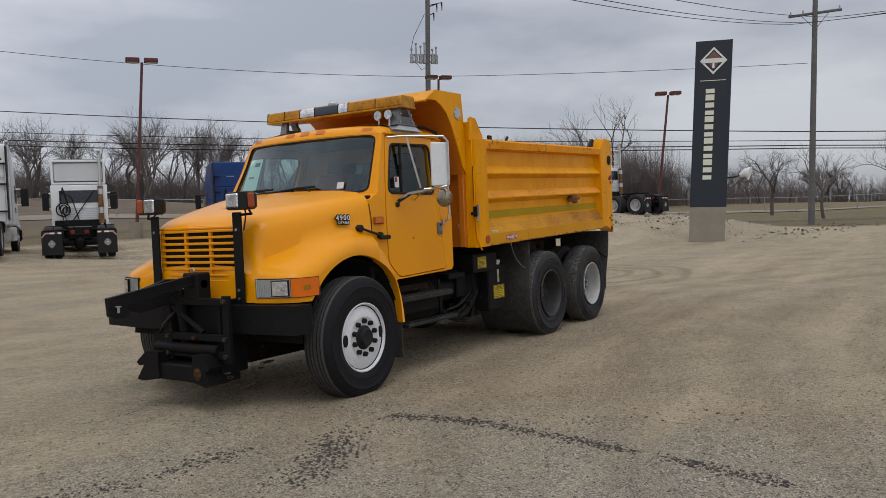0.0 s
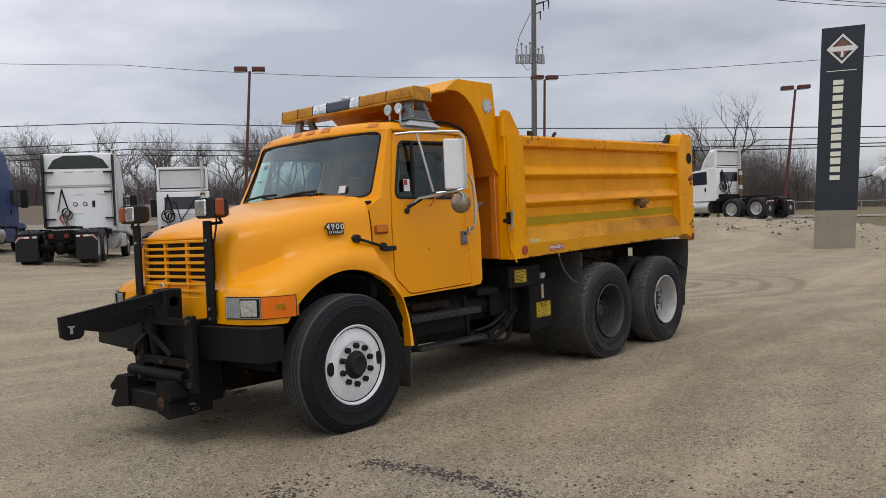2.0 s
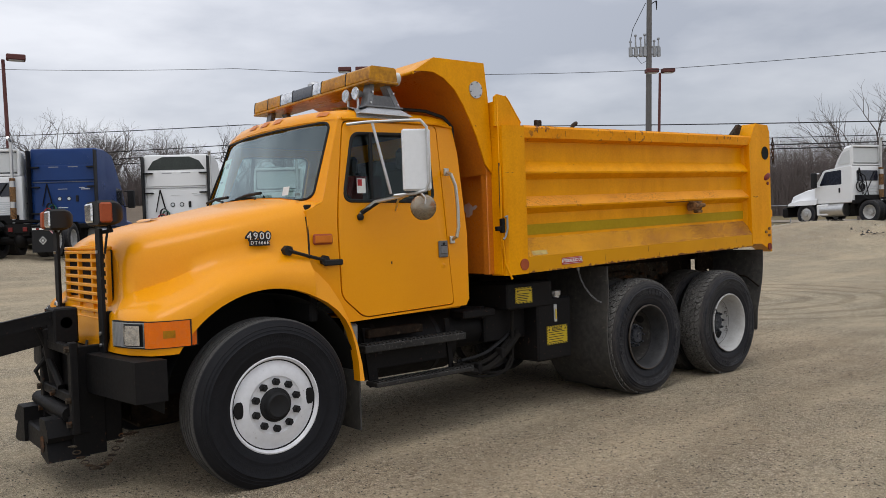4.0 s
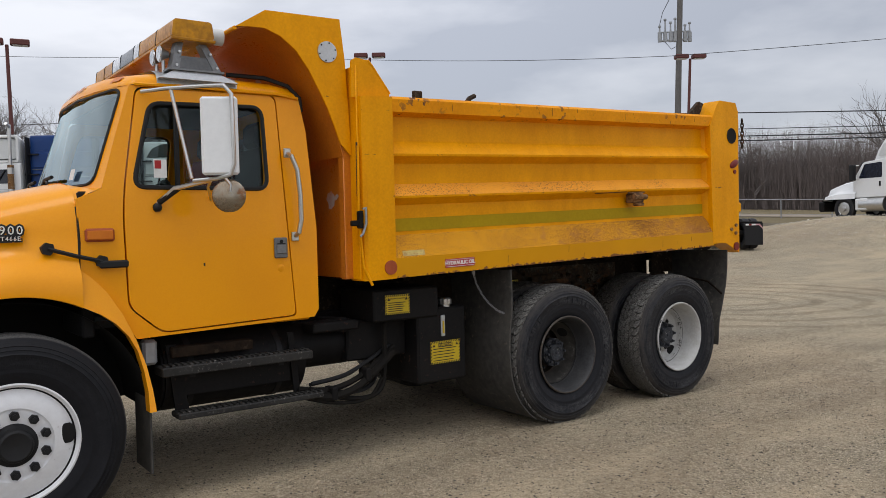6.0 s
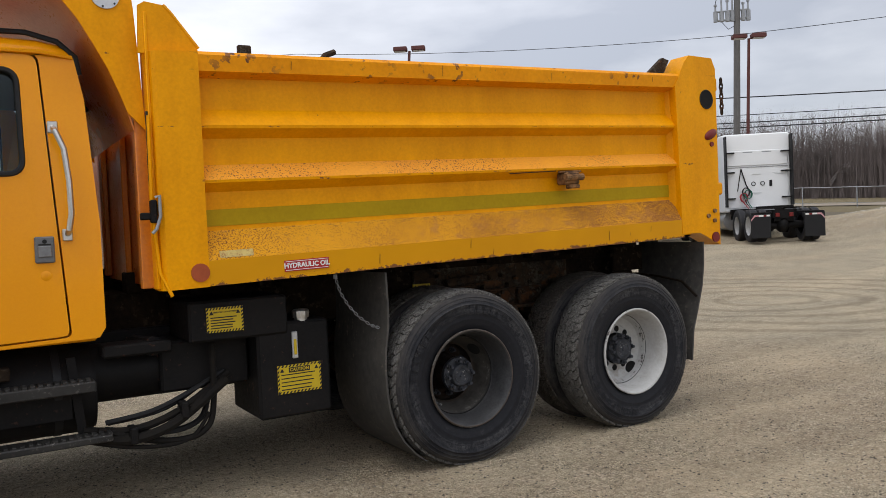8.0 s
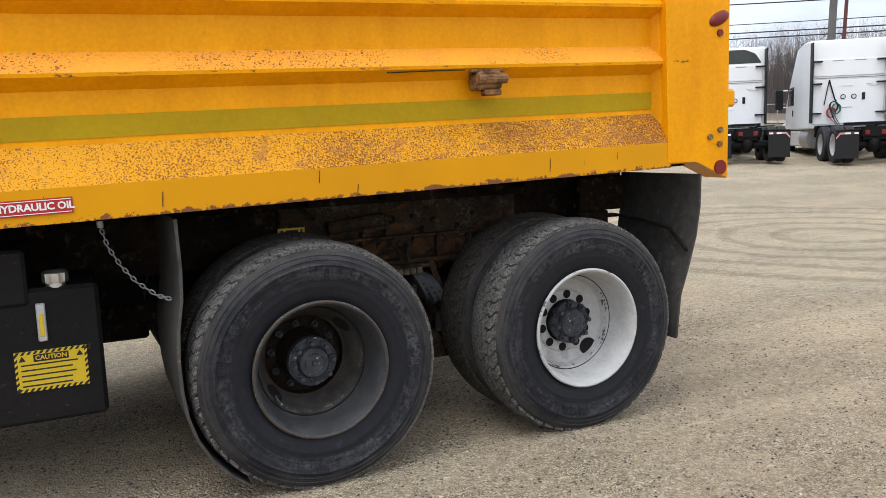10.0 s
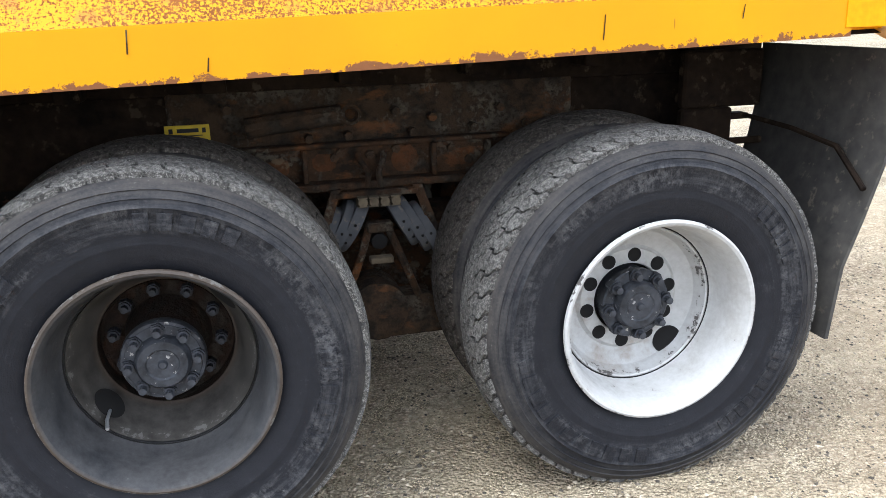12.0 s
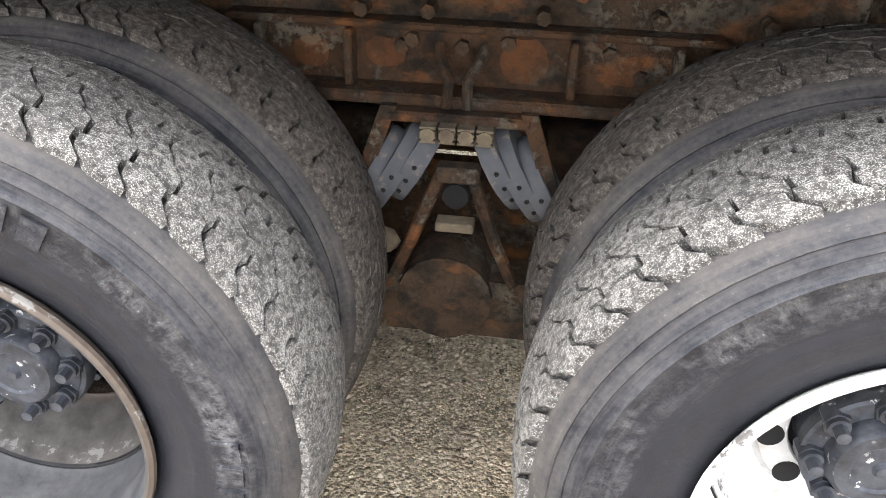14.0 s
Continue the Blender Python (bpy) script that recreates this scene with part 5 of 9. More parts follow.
cab_part("windshield_frame", holed(dense([(-1, 0), (1, 0), (1, 1), (-1, 1)], 12), [dense(WS, 3)], lambda u, v, d: ws_point(u, v, d), 0.03), M["yellow"], cab, "", 50)
wg = Shape()
NU = 16
for i in range(NU + 1):
    u = lerp(-0.955, 0.955, i / NU)
    wg.v += [ws_point(u, 0.03, 0.012), ws_point(u, 0.975, 0.012)]
wg.f = [(2 * i, 2 * i + 2, 2 * i + 3, 2 * i + 1) for i in range(NU)]
wsh = cab_part("windshield", wg, M["glass"], cab, "large clear one-piece windshield")
wsh.visible_shadow = False
wl_ = dense(WS, 3)
cab_part("windshield_seal", Shape().tube([ws_point(u, v, -0.002) for u, v in wl_ + wl_[:1]], 0.009, 6), M["plastic"], cab)
hr = [(y, z) for x, y, z in hood_ring(0.345) if z > 1.6]
hr.sort()
cy, cz = [p[0] for p in hr], [p[1] for p in hr]
us = np.linspace(-1, 1, 25)
cowl = Shape().loft([[(0.338, u * 1.008, float(np.interp(u * 1.008, cy, cz)) + 0.002) for u in us], [(lerp(0.34, ws_point(u, 0)[0], 0.5), u * 1.02, lerp(float(np.interp(u * 1.008, cy, cz)), 1.748, 0.6)) for u in us], [ws_point(u, 0.012, 0.004) for u in us]], False)
cab_part("cowl", cowl, M["yellow"], cab)
for y in (-0.30, 0.28):
    wz = cab_part("wiper", Shape().tube([(0.325, y, 1.785), (0.345, y + 0.04, 1.80), (0.360, y + 0.20, 1.822)], 0.009, 6), M["plastic"], cab)
    cab_part("wiper_blade", Shape().tube([(0.352, y - 0.04, 1.832), (0.356, y + 0.20, 1.830), (0.385, y + 0.46, 1.812)], 0.011, 6), M["plastic"], wz)

# roof
def roof_ring(x, ze, zc, w):
    h = zc - ze
    pts = [(w, ze), (w - 0.004, ze + 0.26 * h), (w - 0.030, ze + 0.50 * h), (w - 0.11, ze + 0.70 * h), (w * 0.6, ze + 0.90 * h), (w * 0.3, ze + 0.98 * h)]
    return [(x, -y, z) for y, z in pts] + [(x, 0, zc)] + [(x, y, z) for y, z in reversed(pts)]


RF = [(0.640, 2.290, 2.305, 0.967), (0.648, 2.300, 2.335, 0.970), (0.685, 2.305, 2.385, 0.972), (0.80, 2.305, 2.418, 0.974), (1.20, 2.305, 2.432, 0.974), (1.50, 2.302, 2.424, 0.972), (1.62, 2.298, 2.396, 0.968), (1.652, 2.285, 2.356, 0.955)]


def roof_x(p, row):
    x, y, z = p
    bow = 0.125 * (1 - min(1.0, abs(y) / 0.967) ** 2.4)
    return (x - bow * (1.0, 1.0, 0.9, 0.5)[row] if row < 4 else x, y, z)


rings = [[roof_x(p, i) for p in roof_ring(*r)] for i, r in enumerate(RF)]
cab_part("roof", Shape().loft(rings, False), M["yellow"], cab, "", 50)


def brow(y, k):
    """Point on the roof's brow at y: k 0 at its foot, 1 at its top."""
    rows = [r for r in rings[1:3]]
    q = []
    for r in rows:
        ys = [p[1] for p in r]
        q.append((float(np.interp(y, ys, [p[0] for p in r])), y, float(np.interp(y, ys, [p[2] for p in r]))))
    a, b = Vector(q[0]), Vector(q[1])
    return a.lerp(b, k) + Vector((-0.006, 0, 0.003))


for y in (-0.80, -0.22, 0.0, 0.22, 0.80):
    ml = Shape().loft([[tuple(brow(y + d, k)) for d in (-0.058, 0, 0.058)] for k in (0.12, 0.5, 0.92)], False)
    cab_part("marker_light", ml, M["marker"], cab, "", 0)
cab_part("rear_wall", Shape().box(1.665, 1.695, -0.97, 0.97, 0.96, 1.62, 0.01).box(1.640, 1.665, -0.95, -0.62, 1.62, 2.32, 0.005).box(1.640, 1.665, 0.62, 0.95, 1.62, 2.32, 0.005).box(1.640, 1.665, -0.62, 0.62, 2.14, 2.36, 0.005), M["yellow"], cab)
rw = cab_part("rear_window", Shape().box(1.648, 1.654, -0.62, 0.62, 1.62, 2.14), M["glass_dark"], cab, "tinted rear cab window")
rw.visible_shadow = False
cab_part("drip_rail", Shape().tube([(0.67, -0.975, 2.305), (1.0, -0.983, 2.312), (1.5, -0.983, 2.312), (1.64, -0.97, 2.295)], 0.010, 6), M["yellow"], cab)
cab_part("roof_hose", Shape().tube([(1.25, -0.80, 2.432), (1.45, -0.90, 2.415), (1.58, -0.955, 2.370), (1.655, -0.965, 2.30), (1.67, -0.95, 2.22)], 0.013, 6), M["plastic"], cab)

# interior
cab_part("dashboard", Shape().box(0.47, 0.72, -0.94, 0.94, 1.42, 1.71, 0.04), M["trim"], cab)
cab_part("floor_pan", Shape().box(0.42, 1.66, -0.94, 0.94, 0.99, 1.03), M["trim"], cab)
cab_part("headliner", Shape().box(0.68, 1.62, -0.92, 0.92, 2.285, 2.300), M["trim"], cab)
cab_part("door_trim", Shape().box(0.64, 1.50, -0.975, -0.955, 1.02, 1.70, 0.01), M["trim"], cab)
cab_part("door_trim", Shape().box(0.64, 1.50, 0.955, 0.975, 1.02, 1.70, 0.01), M["trim"], cab)
for y, mt in ((-0.48, "seat"), (0.50, "seat_red")):
    st = cab_part("seat", Shape().box(1.00, 1.48, y - 0.24, y + 0.24, 1.22, 1.38, 0.04), M[mt], cab)
    cab_part("backrest", Shape().loft([[(x0 + dx, y + yy, z) for dx, yy in ((0, -0.22), (0.13, -0.20), (0.13, 0.20), (0, 0.22))] for x0, z in ((1.40, 1.34), (1.47, 1.70), (1.51, 2.02))]), M[mt], st)
    cab_part("headrest", Shape().box(1.50, 1.60, y - 0.13, y + 0.13, 2.03, 2.19, 0.03), M["seat"], st)
wheel_c = Vector((0.86, -0.48, 1.60))
sw = Shape().tube([wheel_c + Vector((0.10 * math.sin(a), 0.23 * math.cos(a), 0.205 * math.sin(a))) for a in np.linspace(0, 2 * math.pi, 25)], 0.016, 6)
sw.cyl(wheel_c + Vector((-0.05, 0, -0.02)), wheel_c, 0.05, 10).tube([wheel_c + Vector((0, 0.22, 0)), wheel_c, wheel_c + Vector((0, -0.22, 0))], 0.014, 6)
cab_part("steering_wheel", sw, M["plastic"], cab)
sh = cab_part("price_sheet", Shape().add([(0.445, 0.60, 1.80), (0.480, 0.85, 1.80), (0.565, 0.85, 2.16), (0.530, 0.63, 2.16)], [(0, 1, 2, 3)]), M["paper"], cab, "pale green paper sheet behind the windshield", 0)
cab_part("sheet_bar", Shape().add([(0.515, 0.655, 2.085), (0.547, 0.83, 2.085), (0.556, 0.83, 2.125), (0.524, 0.655, 2.125)], [(0, 1, 2, 3)]), M["ink"], sh, "", 0)
cab_part("sheet_bar", Shape().add([(0.492, 0.70, 1.97), (0.508, 0.80, 1.97), (0.512, 0.80, 1.985), (0.496, 0.70, 1.985)], [(0, 1, 2, 3)]), M["ink"], sh, "", 0)
cab_part("inspection_sticker", Shape().add([(0.405, -0.66, 1.80), (0.398, -0.58, 1.80), (0.412, -0.58, 1.86), (0.419, -0.66, 1.86)], [(0, 1, 2, 3)]), M["decal_white"], cab, "", 0)

# side fittings
mk = part("side_marker", Shape().box(0.378, 0.525, -1.052, -1.028, 1.455, 1.525, 0.010), M["red_old"], cab, "orange-red side marker lamp")
part("marker_lens", Shape().box(0.388, 0.515, -1.057, -1.050, 1.466, 1.514, 0.004), M["marker"], mk)
part("fender_latch", Shape().cyl((0.205, -0.985, 1.425), (0.205, -1.035, 1.425), 0.034, 6).cyl((0.455, -1.035, 1.352), (0.455, -1.065, 1.352), 0.034, 6).tube([(0.205, -1.03, 1.425), (0.33, -1.055, 1.385), (0.455, -1.06, 1.352)], 0.011, 6).box(0.44, 0.585, -1.075, -1.045, 1.315, 1.355, 0.008), M["plastic"], truck, "black rubber hood latch")
grab = part("grab_handle", Shape().tube([(1.533, -1.028, 1.955), (1.538, -1.075, 1.935), (1.570, -1.085, 1.85), (1.585, -1.085, 1.70), (1.587, -1.085, 1.55), (1.575, -1.075, 1.475), (1.571, -1.028, 1.455)], 0.014, 8), M["steel"], cab, "polished steel grab handle")
for x, z in ((1.533, 1.955), (1.571, 1.452)):
    part("handle_foot", Shape().box(x - 0.022, x + 0.022, -1.036, -1.018, z - 0.028, z + 0.028, 0.004), M["steel"], grab)
lettering("4900", 0.064, M["decal_white"], hood_ob, pose(0.030, -0.972, 1.522, 90, 0, -15.5), "badge_number", 0.004, 1.22)
lettering("4900", 0.064, M["ink"], hood_ob, pose(0.030, -0.966, 1.522, 90, 0, -15.5), "badge_outline", 0.004, 1.22, 0.009)
lettering("DT466E", 0.031, M["ink"], hood_ob, pose(0.034, -0.971, 1.481, 90, 0, -15.5), "badge_engine_outline", 0.003, 1.15, 0.009)
lettering("DT466E", 0.031, M["decal_white"], hood_ob, pose(0.034, -0.975, 1.481, 90, 0, -15.5), "badge_engine", 0.003, 1.15)

# mirror
mir = part("mirror", Shape().box(-0.095, 0.095, -0.02, 0.02, -0.205, 0.205, 0.012).move(pose(0.985, -1.382, 1.995, 0, 0, -28)), M["white"], truck, "tall mirror with white back on tube bracket")
part("mirror_face", Shape().box(-0.085, 0.085, 0.020, 0.024, -0.19, 0.19).move(pose(0.985, -1.382, 1.995, 0, 0, -28)), M["mirror"], mir)
part("mirror_tube", Shape().tube([(0.70, -0.99, 2.262), (0.80, -1.09, 2.272), (0.95, -1.33, 2.262), (1.00, -1.42, 2.255), (1.03, -1.445, 2.21), (1.035, -1.445, 1.85), (1.02, -1.43, 1.79), (0.97, -1.37, 1.772), (0.88, -1.26, 1.765)], 0.011, 8), M["steel"], mir)
part("mirror_strut", Shape().tube([(0.82, -1.12, 2.268), (0.885, -1.22, 1.78)], 0.010, 6), M["steel"], mir)
part("mirror_strut", Shape().tube([(0.76, -1.03, 1.655), (0.82, -1.12, 1.73), (0.95, -1.33, 1.768)], 0.013, 6), M["steel"], mir)
part("mirror_strut", Shape().tube([(1.055, -1.03, 1.675), (1.00, -1.14, 1.74), (0.96, -1.30, 1.768)], 0.008, 6), M["steel"], mir)
part("mirror_grip", Shape().tube([(0.765, -1.035, 1.66), (0.845, -1.14, 1.738)], 0.017, 8).ball((0.752, -1.04, 1.632), 0.026, 1, 0.8, 1, 10), M["plastic"], mir)
rm = pose(1.02, -1.395, 1.680, 0, 0, -28)
part("round_mirror", Shape().ball((0, 0, 0), 0.088, 1, 0.22, 1, 24).move(rm), M["chrome_old"], mir, "round convex blind-spot mirror, brown reflection put into its tone")
part("round_mirror_stem", Shape().tube([(1.0, -1.40, 1.775), (1.02, -1.42, 1.74), (1.02, -1.415, 1.70)], 0.008, 6), M["steel"], mir)

# light bar on the roof
BZ0, BZ1 = 2.572, 2.672
bar = part("light_bar", Shape().box(0.855, 1.105, -1.055, 0.705, BZ0 - 0.018, BZ0, 0.004), M["amber_smoke"], truck, "amber warning light bar across the cab roof")
secs = [(-1.05, -0.74, "amber_dull"), (-0.74, -0.40, "amber_smoke"), (-0.40, -0.27, "lens"), (-0.27, 0.04, "smoke"), (0.04, 0.24, "lens"), (0.24, 0.46, "amber_smoke"), (0.46, 0.70, "amber_dull")]
for a, b, mt in secs:
    part("light_section", Shape().loft([[(x, y, z) for x, z in rounded([(0.86, BZ0), (1.10, BZ0), (1.088, BZ1), (0.872, BZ1)], 0.02, 3)] for y in (a + 0.005, b - 0.005)]), M[mt], bar)
    part("section_seam", Shape().loft([[(x, y, z) for x, z in rounded([(0.8585, BZ0 - 0.001), (1.1015, BZ0 - 0.001), (1.0895, BZ1 + 0.0015), (0.8705, BZ1 + 0.0015)], 0.02, 3)] for y in (b - 0.005, b + 0.005)]), M["plastic"], bar)
for s in (-1, 1):
    y = -0.955 if s < 0 else 0.50
    for x0, x1 in ((0.90, 0.87), (1.03, 1.11)):
        part("bar_leg", Shape().loft([[(x0, y - 0.04, BZ0 - 0.014), (x0 + 0.038, y - 0.04, BZ0 - 0.014), (x0 + 0.038, y + 0.03, BZ0 - 0.014), (x0, y + 0.03, BZ0 - 0.014)], [(x1 - 0.005, y - 0.05, 2.405), (x1 + 0.040, y - 0.05, 2.405), (x1 + 0.040, y + 0.04, 2.405), (x1 - 0.005, y + 0.04, 2.405)]]), M["alu_dark"], bar)
    part("bar_web", Shape().prism([(0.915, 2.478), (1.065, 2.478), (1.105, 2.406), (0.885, 2.406)], "y", y - 0.046, y - 0.036), M["grey_trim"], bar)
    for x, z in ((0.895, 2.425), (1.125, 2.425), (0.912, 2.50), (1.088, 2.50)):
        part("bar_bolt", Shape().cyl((x, y - 0.047, z), (x, y - 0.056, z), 0.008, 6), M["steel"], bar)
    part("bar_foot", Shape().box(0.845, 1.165, y - 0.062, y + 0.055, 2.394, 2.406, 0.002), M["alu_dark"], bar)
    part("mount_plate", Shape().loft([[(0.875, y - 0.050, 2.393), (1.140, y - 0.050, 2.393), (1.140, y + 0.05, 2.393), (0.875, y + 0.05, 2.393)], [(0.795, y - 0.070, 2.345), (1.245, y - 0.070, 2.345), (1.245, y + 0.09, 2.345), (0.795, y + 0.09, 2.345)]]), M["alu"], bar)
    band = [roof_ring(x, 2.305, 2.434, 0.975) for x in (0.79, 1.25)]
    half = [r[:5] if s < 0 else r[-5:] for r in band]
    part("roof_band", Shape().loft([[lean(x, yy * 1.004, z + 0.006) for x, yy, z in r] for r in half], False), M["alu"], bar, "bare metal mounting band")
part("beacon", Shape().cyl((0.98, -0.12, BZ1), (0.98, -0.12, BZ1 + 0.02), 0.05, 14).ball((0.98, -0.12, BZ1 + 0.02), 0.05, 1.2, 1, 0.7, 12), M["alu"], bar)
part("speaker", Shape().cyl((1.10, -0.92, 2.625), (1.19, -0.92, 2.625), 0.045, 16, 0.05), M["white_dull"], bar)
for y in (-0.79, -0.915):
    wl2 = part("work_light", Shape().tube([(0.83, y, 2.495), (0.85, y, 2.495), (0.88, y, 2.495)], 0.046, 20, 0.018), M["steel"], bar, "small round chrome work light")
    part("work_lens", Shape().cyl((0.823, y, 2.495), (0.831, y, 2.495), 0.040, 20), M["lens"], wl2)
    part("work_stem", Shape().cyl((0.85, y, 2.39), (0.85, y, 2.46), 0.010, 8), M["steel"], wl2)

# ---- steel box
RAKE = 0.026


def raked(s):
    return s.warp(lambda x, y, z: (x, y, z + RAKE * (x - 2.17)))


BX0, BX1 = 2.172, 5.50
PROF = [(-1.218, 1.170), (-1.220, 1.295), (-1.140, 1.440), (-1.135, 1.632), (-1.200, 1.676), (-1.202, 1.690), (-1.135, 1.768), (-1.135, 1.900), (-1.200, 1.944), (-1.202, 1.959), (-1.135, 2.044), (-1.135, 2.200), (-1.212, 2.222), (-1.220, 2.300), (-1.205, 2.318), (-1.10, 2.320)]
body = part("dump_body", raked(Shape().box(1.96, 5.86, -1.09, 1.09, 1.165, 1.20)), M["under"], truck, "rust-speckled yellow steel dump box")


def box_strip(i, j, mat, name, label="", s=-1):
    a = [(x, s * -y if s > 0 else y, z) for x in (BX0, BX1) for y, z in PROF[i:j + 1]]
    n = j - i + 1
    xs = [lerp(BX0, BX1, k / 24) for k in range(25)]
    rows = [[(x, (-y if s > 0 else y), z) for y, z in PROF[i:j + 1]] for x in xs]
    return part(name, raked(Shape().loft(rows, False)), mat, body, label, 25)


for s in (-1, 1):
    box_strip(0, 1, M["rail"], "bottom_rail", "chipped yellow bottom rail" if s < 0 else "", s)
    box_strip(1, 2, M["slope"], "sloped_ledge", "rust-eaten sloping ledge" if s < 0 else "", s)
    box_strip(2, 3, M["yellow_box"], "side_sheet", "", s)
    box_strip(3, 5, M["yellow_box"], "side_rib", "", s)
    box_strip(5, 6, M["speckled"], "rib_ledge", "rust-speckled upper face of the rib" if s < 0 else "", s)
    box_strip(6, 7, M["yellow_box"], "side_sheet", "", s)
    box_strip(7, 10, M["yellow_box"], "side_rib", "", s)
    box_strip(10, 11, M["yellow_box"], "side_sheet", "", s)
    box_strip(11, 15, M["top_paint"], "top_rail", "", s)
    part("inner_sheet", raked(Shape().box(1.98, 5.80, *sorted((s * 1.085, s * 1.10)), 1.18, 2.318)), M["rust2"], body)
    part("side_core", raked(Shape().box(2.0, 5.78, *sorted((s * 1.10, s * 1.128)), 1.18, 2.24)), M["yellow_box"], body)
    # front corner post with rounded edge
    fp = [(1.948, -1.05), (1.948, -1.165), (1.955, -1.195), (1.975, -1.214), (2.005, -1.220), (2.172, -1.220), (2.190, -1.140), (2.19, -1.05)]
    fp = [(x, -s * y) for x, y in fp]
    part("front_post", raked(Shape().prism(fp, "z", 1.168, 2.312)), M["yellow_box"], body, "", 30)
    part("post_fold", raked(Shape().box(1.935, 1.952, *sorted((s * 1.05, s * 1.175)), 1.175, 2.50, 0.004)), M["yellow_box"], body)
    gus = [(1.905, 2.30), (1.915, 2.525), (1.945, 2.545), (2.030, 2.535), (2.060, 2.505), (2.185, 2.340), (2.185, 2.30)]
    part("corner_gusset", Shape().prism(gus, "y", s * 1.150, s * 1.168), M["yellow_box"], body)
    part("gusset_edge", Shape().tube([(2.030, s * 1.160, 2.535), (2.060, s * 1.160, 2.505), (2.188, s * 1.160, 2.338)], 0.012, 6), M["yellow_box"], body)
    # rear corner post
    rp = [(5.48, 1.262), (5.66, 1.262), (5.868, 1.170), (5.872, 2.44), (5.835, 2.515), (5.60, 2.520), (5.545, 2.460), (5.505, 2.385), (5.455, 2.30)]
    rp = [(x, z - RAKE * (x - 2.17) + 0.018) for x, z in rp]
    post = raked(Shape().prism(rp, "y", s * 1.06, s * 1.222))
    part("rear_post", post, M["yellow_box"], body, "thick yellow rear post with dark lamp hole" if s < 0 else "", 30)
    part("post_chamfer", raked(Shape().add([(5.44, s * 1.135, 1.44), (5.44, s * 1.135, 2.21), (5.492, s * 1.2225, 2.24), (5.505, s * 1.2225, 1.42), (5.53, s * 1.2225, 1.300)], [(0, 1, 2, 3), (0, 3, 4)])), M["yellow_box"], body)

# lamp hole: near-black disc on the post, the hole's shade as colour
hl = part("lamp_hole", Shape().cyl((5.765, -1.216, 2.235), (5.765, -1.2262, 2.235), 0.062, 24), M["dark"], body, "near-black disc for the empty round lamp hole")
part("hole_rim", Shape().tube([(5.765 + 0.064 * math.cos(a), -1.226, 2.235 + 0.066 * math.sin(a)) for a in np.linspace(0, 2 * math.pi, 25)], 0.004, 6), M["plastic"], hl)
part("oval_marker", Shape().ball((5.80, -1.224, 1.985), 0.06, 1.15, 0.3, 0.55, 14).move(pose(5.80, 0, 1.985, 0, -24, 0) @ pose(-5.80, 0, -1.985)), M["red"], body, "dark red oval marker lamp")
part("marker_screw", Shape().cyl((5.805, -1.22, 1.915), (5.805, -1.232, 1.915), 0.018, 10), M["red"], body)
for x, z in ((5.812, 1.435), (5.745, 1.40), (5.808, 1.365)):
    part("post_bolt", Shape().cyl((x, -1.221, z), (x, -1.236, z), 0.015, 12), M["latch_rust"], body)
part("rear_reflector", Shape().cyl((5.815, -1.221, 1.245), (5.815, -1.232, 1.245), 0.037, 20), M["red"], body, "round red reflector, half worn to bare metal")
part("front_reflector", Shape().cyl((2.128, -1.219, 1.240), (2.128, -1.2275, 1.240), 0.045, 24), M["red_old"], body, "faded round orange-red reflector")
part("tailgate", raked(Shape().box(5.862, 5.935, -1.05, 1.05, 1.22, 2.26, 0.015)), M["yellow_box"], body, "yellow tailgate")
part("tailgate_hinge", Shape().box(5.86, 5.915, -1.205, -1.145, 2.30, 2.40, 0.012), M["yellow_box"], body)
part("tailgate_latch", Shape().box(5.86, 5.945, -1.20, -1.15, 1.55, 1.64, 0.012), M["yellow_box"], body)
for i in range(7):
    z = 2.37 - i * 0.036
    o = 0.012 if i % 2 else 0.0
    part("chain_link", Shape().tube([(5.918 + (0.013 if i % 2 == 0 else 0.0) * math.cos(a), -1.232 + (0.013 if i % 2 else 0.003) * math.cos(a), z + 0.026 * math.sin(a)) for a in np.linspace(0, 2 * math.pi, 11)], 0.006, 6), M["rust"], body)

part("front_wall", raked(Shape().box(1.95, 1.975, -1.08, 1.08, 1.18, 2.10).box(1.884, 1.950, -1.085, -1.02, 1.18, 2.02, 0.004)), M["shield_shaded"], body)
for y in (-0.40, 0.30):
    part("wall_channel", raked(Shape().box(1.915, 1.949, y - 0.06, y + 0.06, 1.20, 2.06, 0.006)), M["shield_shaded"], body)
# slot drawn as a near-black box, shade given by its colour
part("shield_slot", Shape().box(1.775, 1.80, -0.19, -0.10, 2.16, 2.28, 0.002).move(pose(0, 0, 0)), M["dark"], body, "dark slot in the peeling shield")
# load inside: inner lip pieces seen over the rail
part("tarp_hook", Shape().box(2.40, 2.47, -1.13, -1.10, 2.32, 2.385, 0.006).move(pose(0, 0, 0)), M["rust2"], body)
part("tarp_hook", Shape().tube([(2.86, -1.09, 2.33), (2.90, -1.08, 2.375), (2.96, -1.06, 2.40)], 0.018, 6), M["rust2"], body)
part("rear_brace", Shape().prism([(5.30, 2.40), (5.46, 2.40), (5.53, 2.52), (5.47, 2.535)], "y", -1.105, -1.07), M["rust2"], body)
part("far_rail_rust", raked(Shape().box(2.2, 5.5, 1.085, 1.20, 2.319, 2.327)), M["rust2"], body)
part("near_rail_rust", raked(Shape().box(2.25, 5.5, -1.16, -1.085, 2.3195, 2.326)), M["rust2"], body)

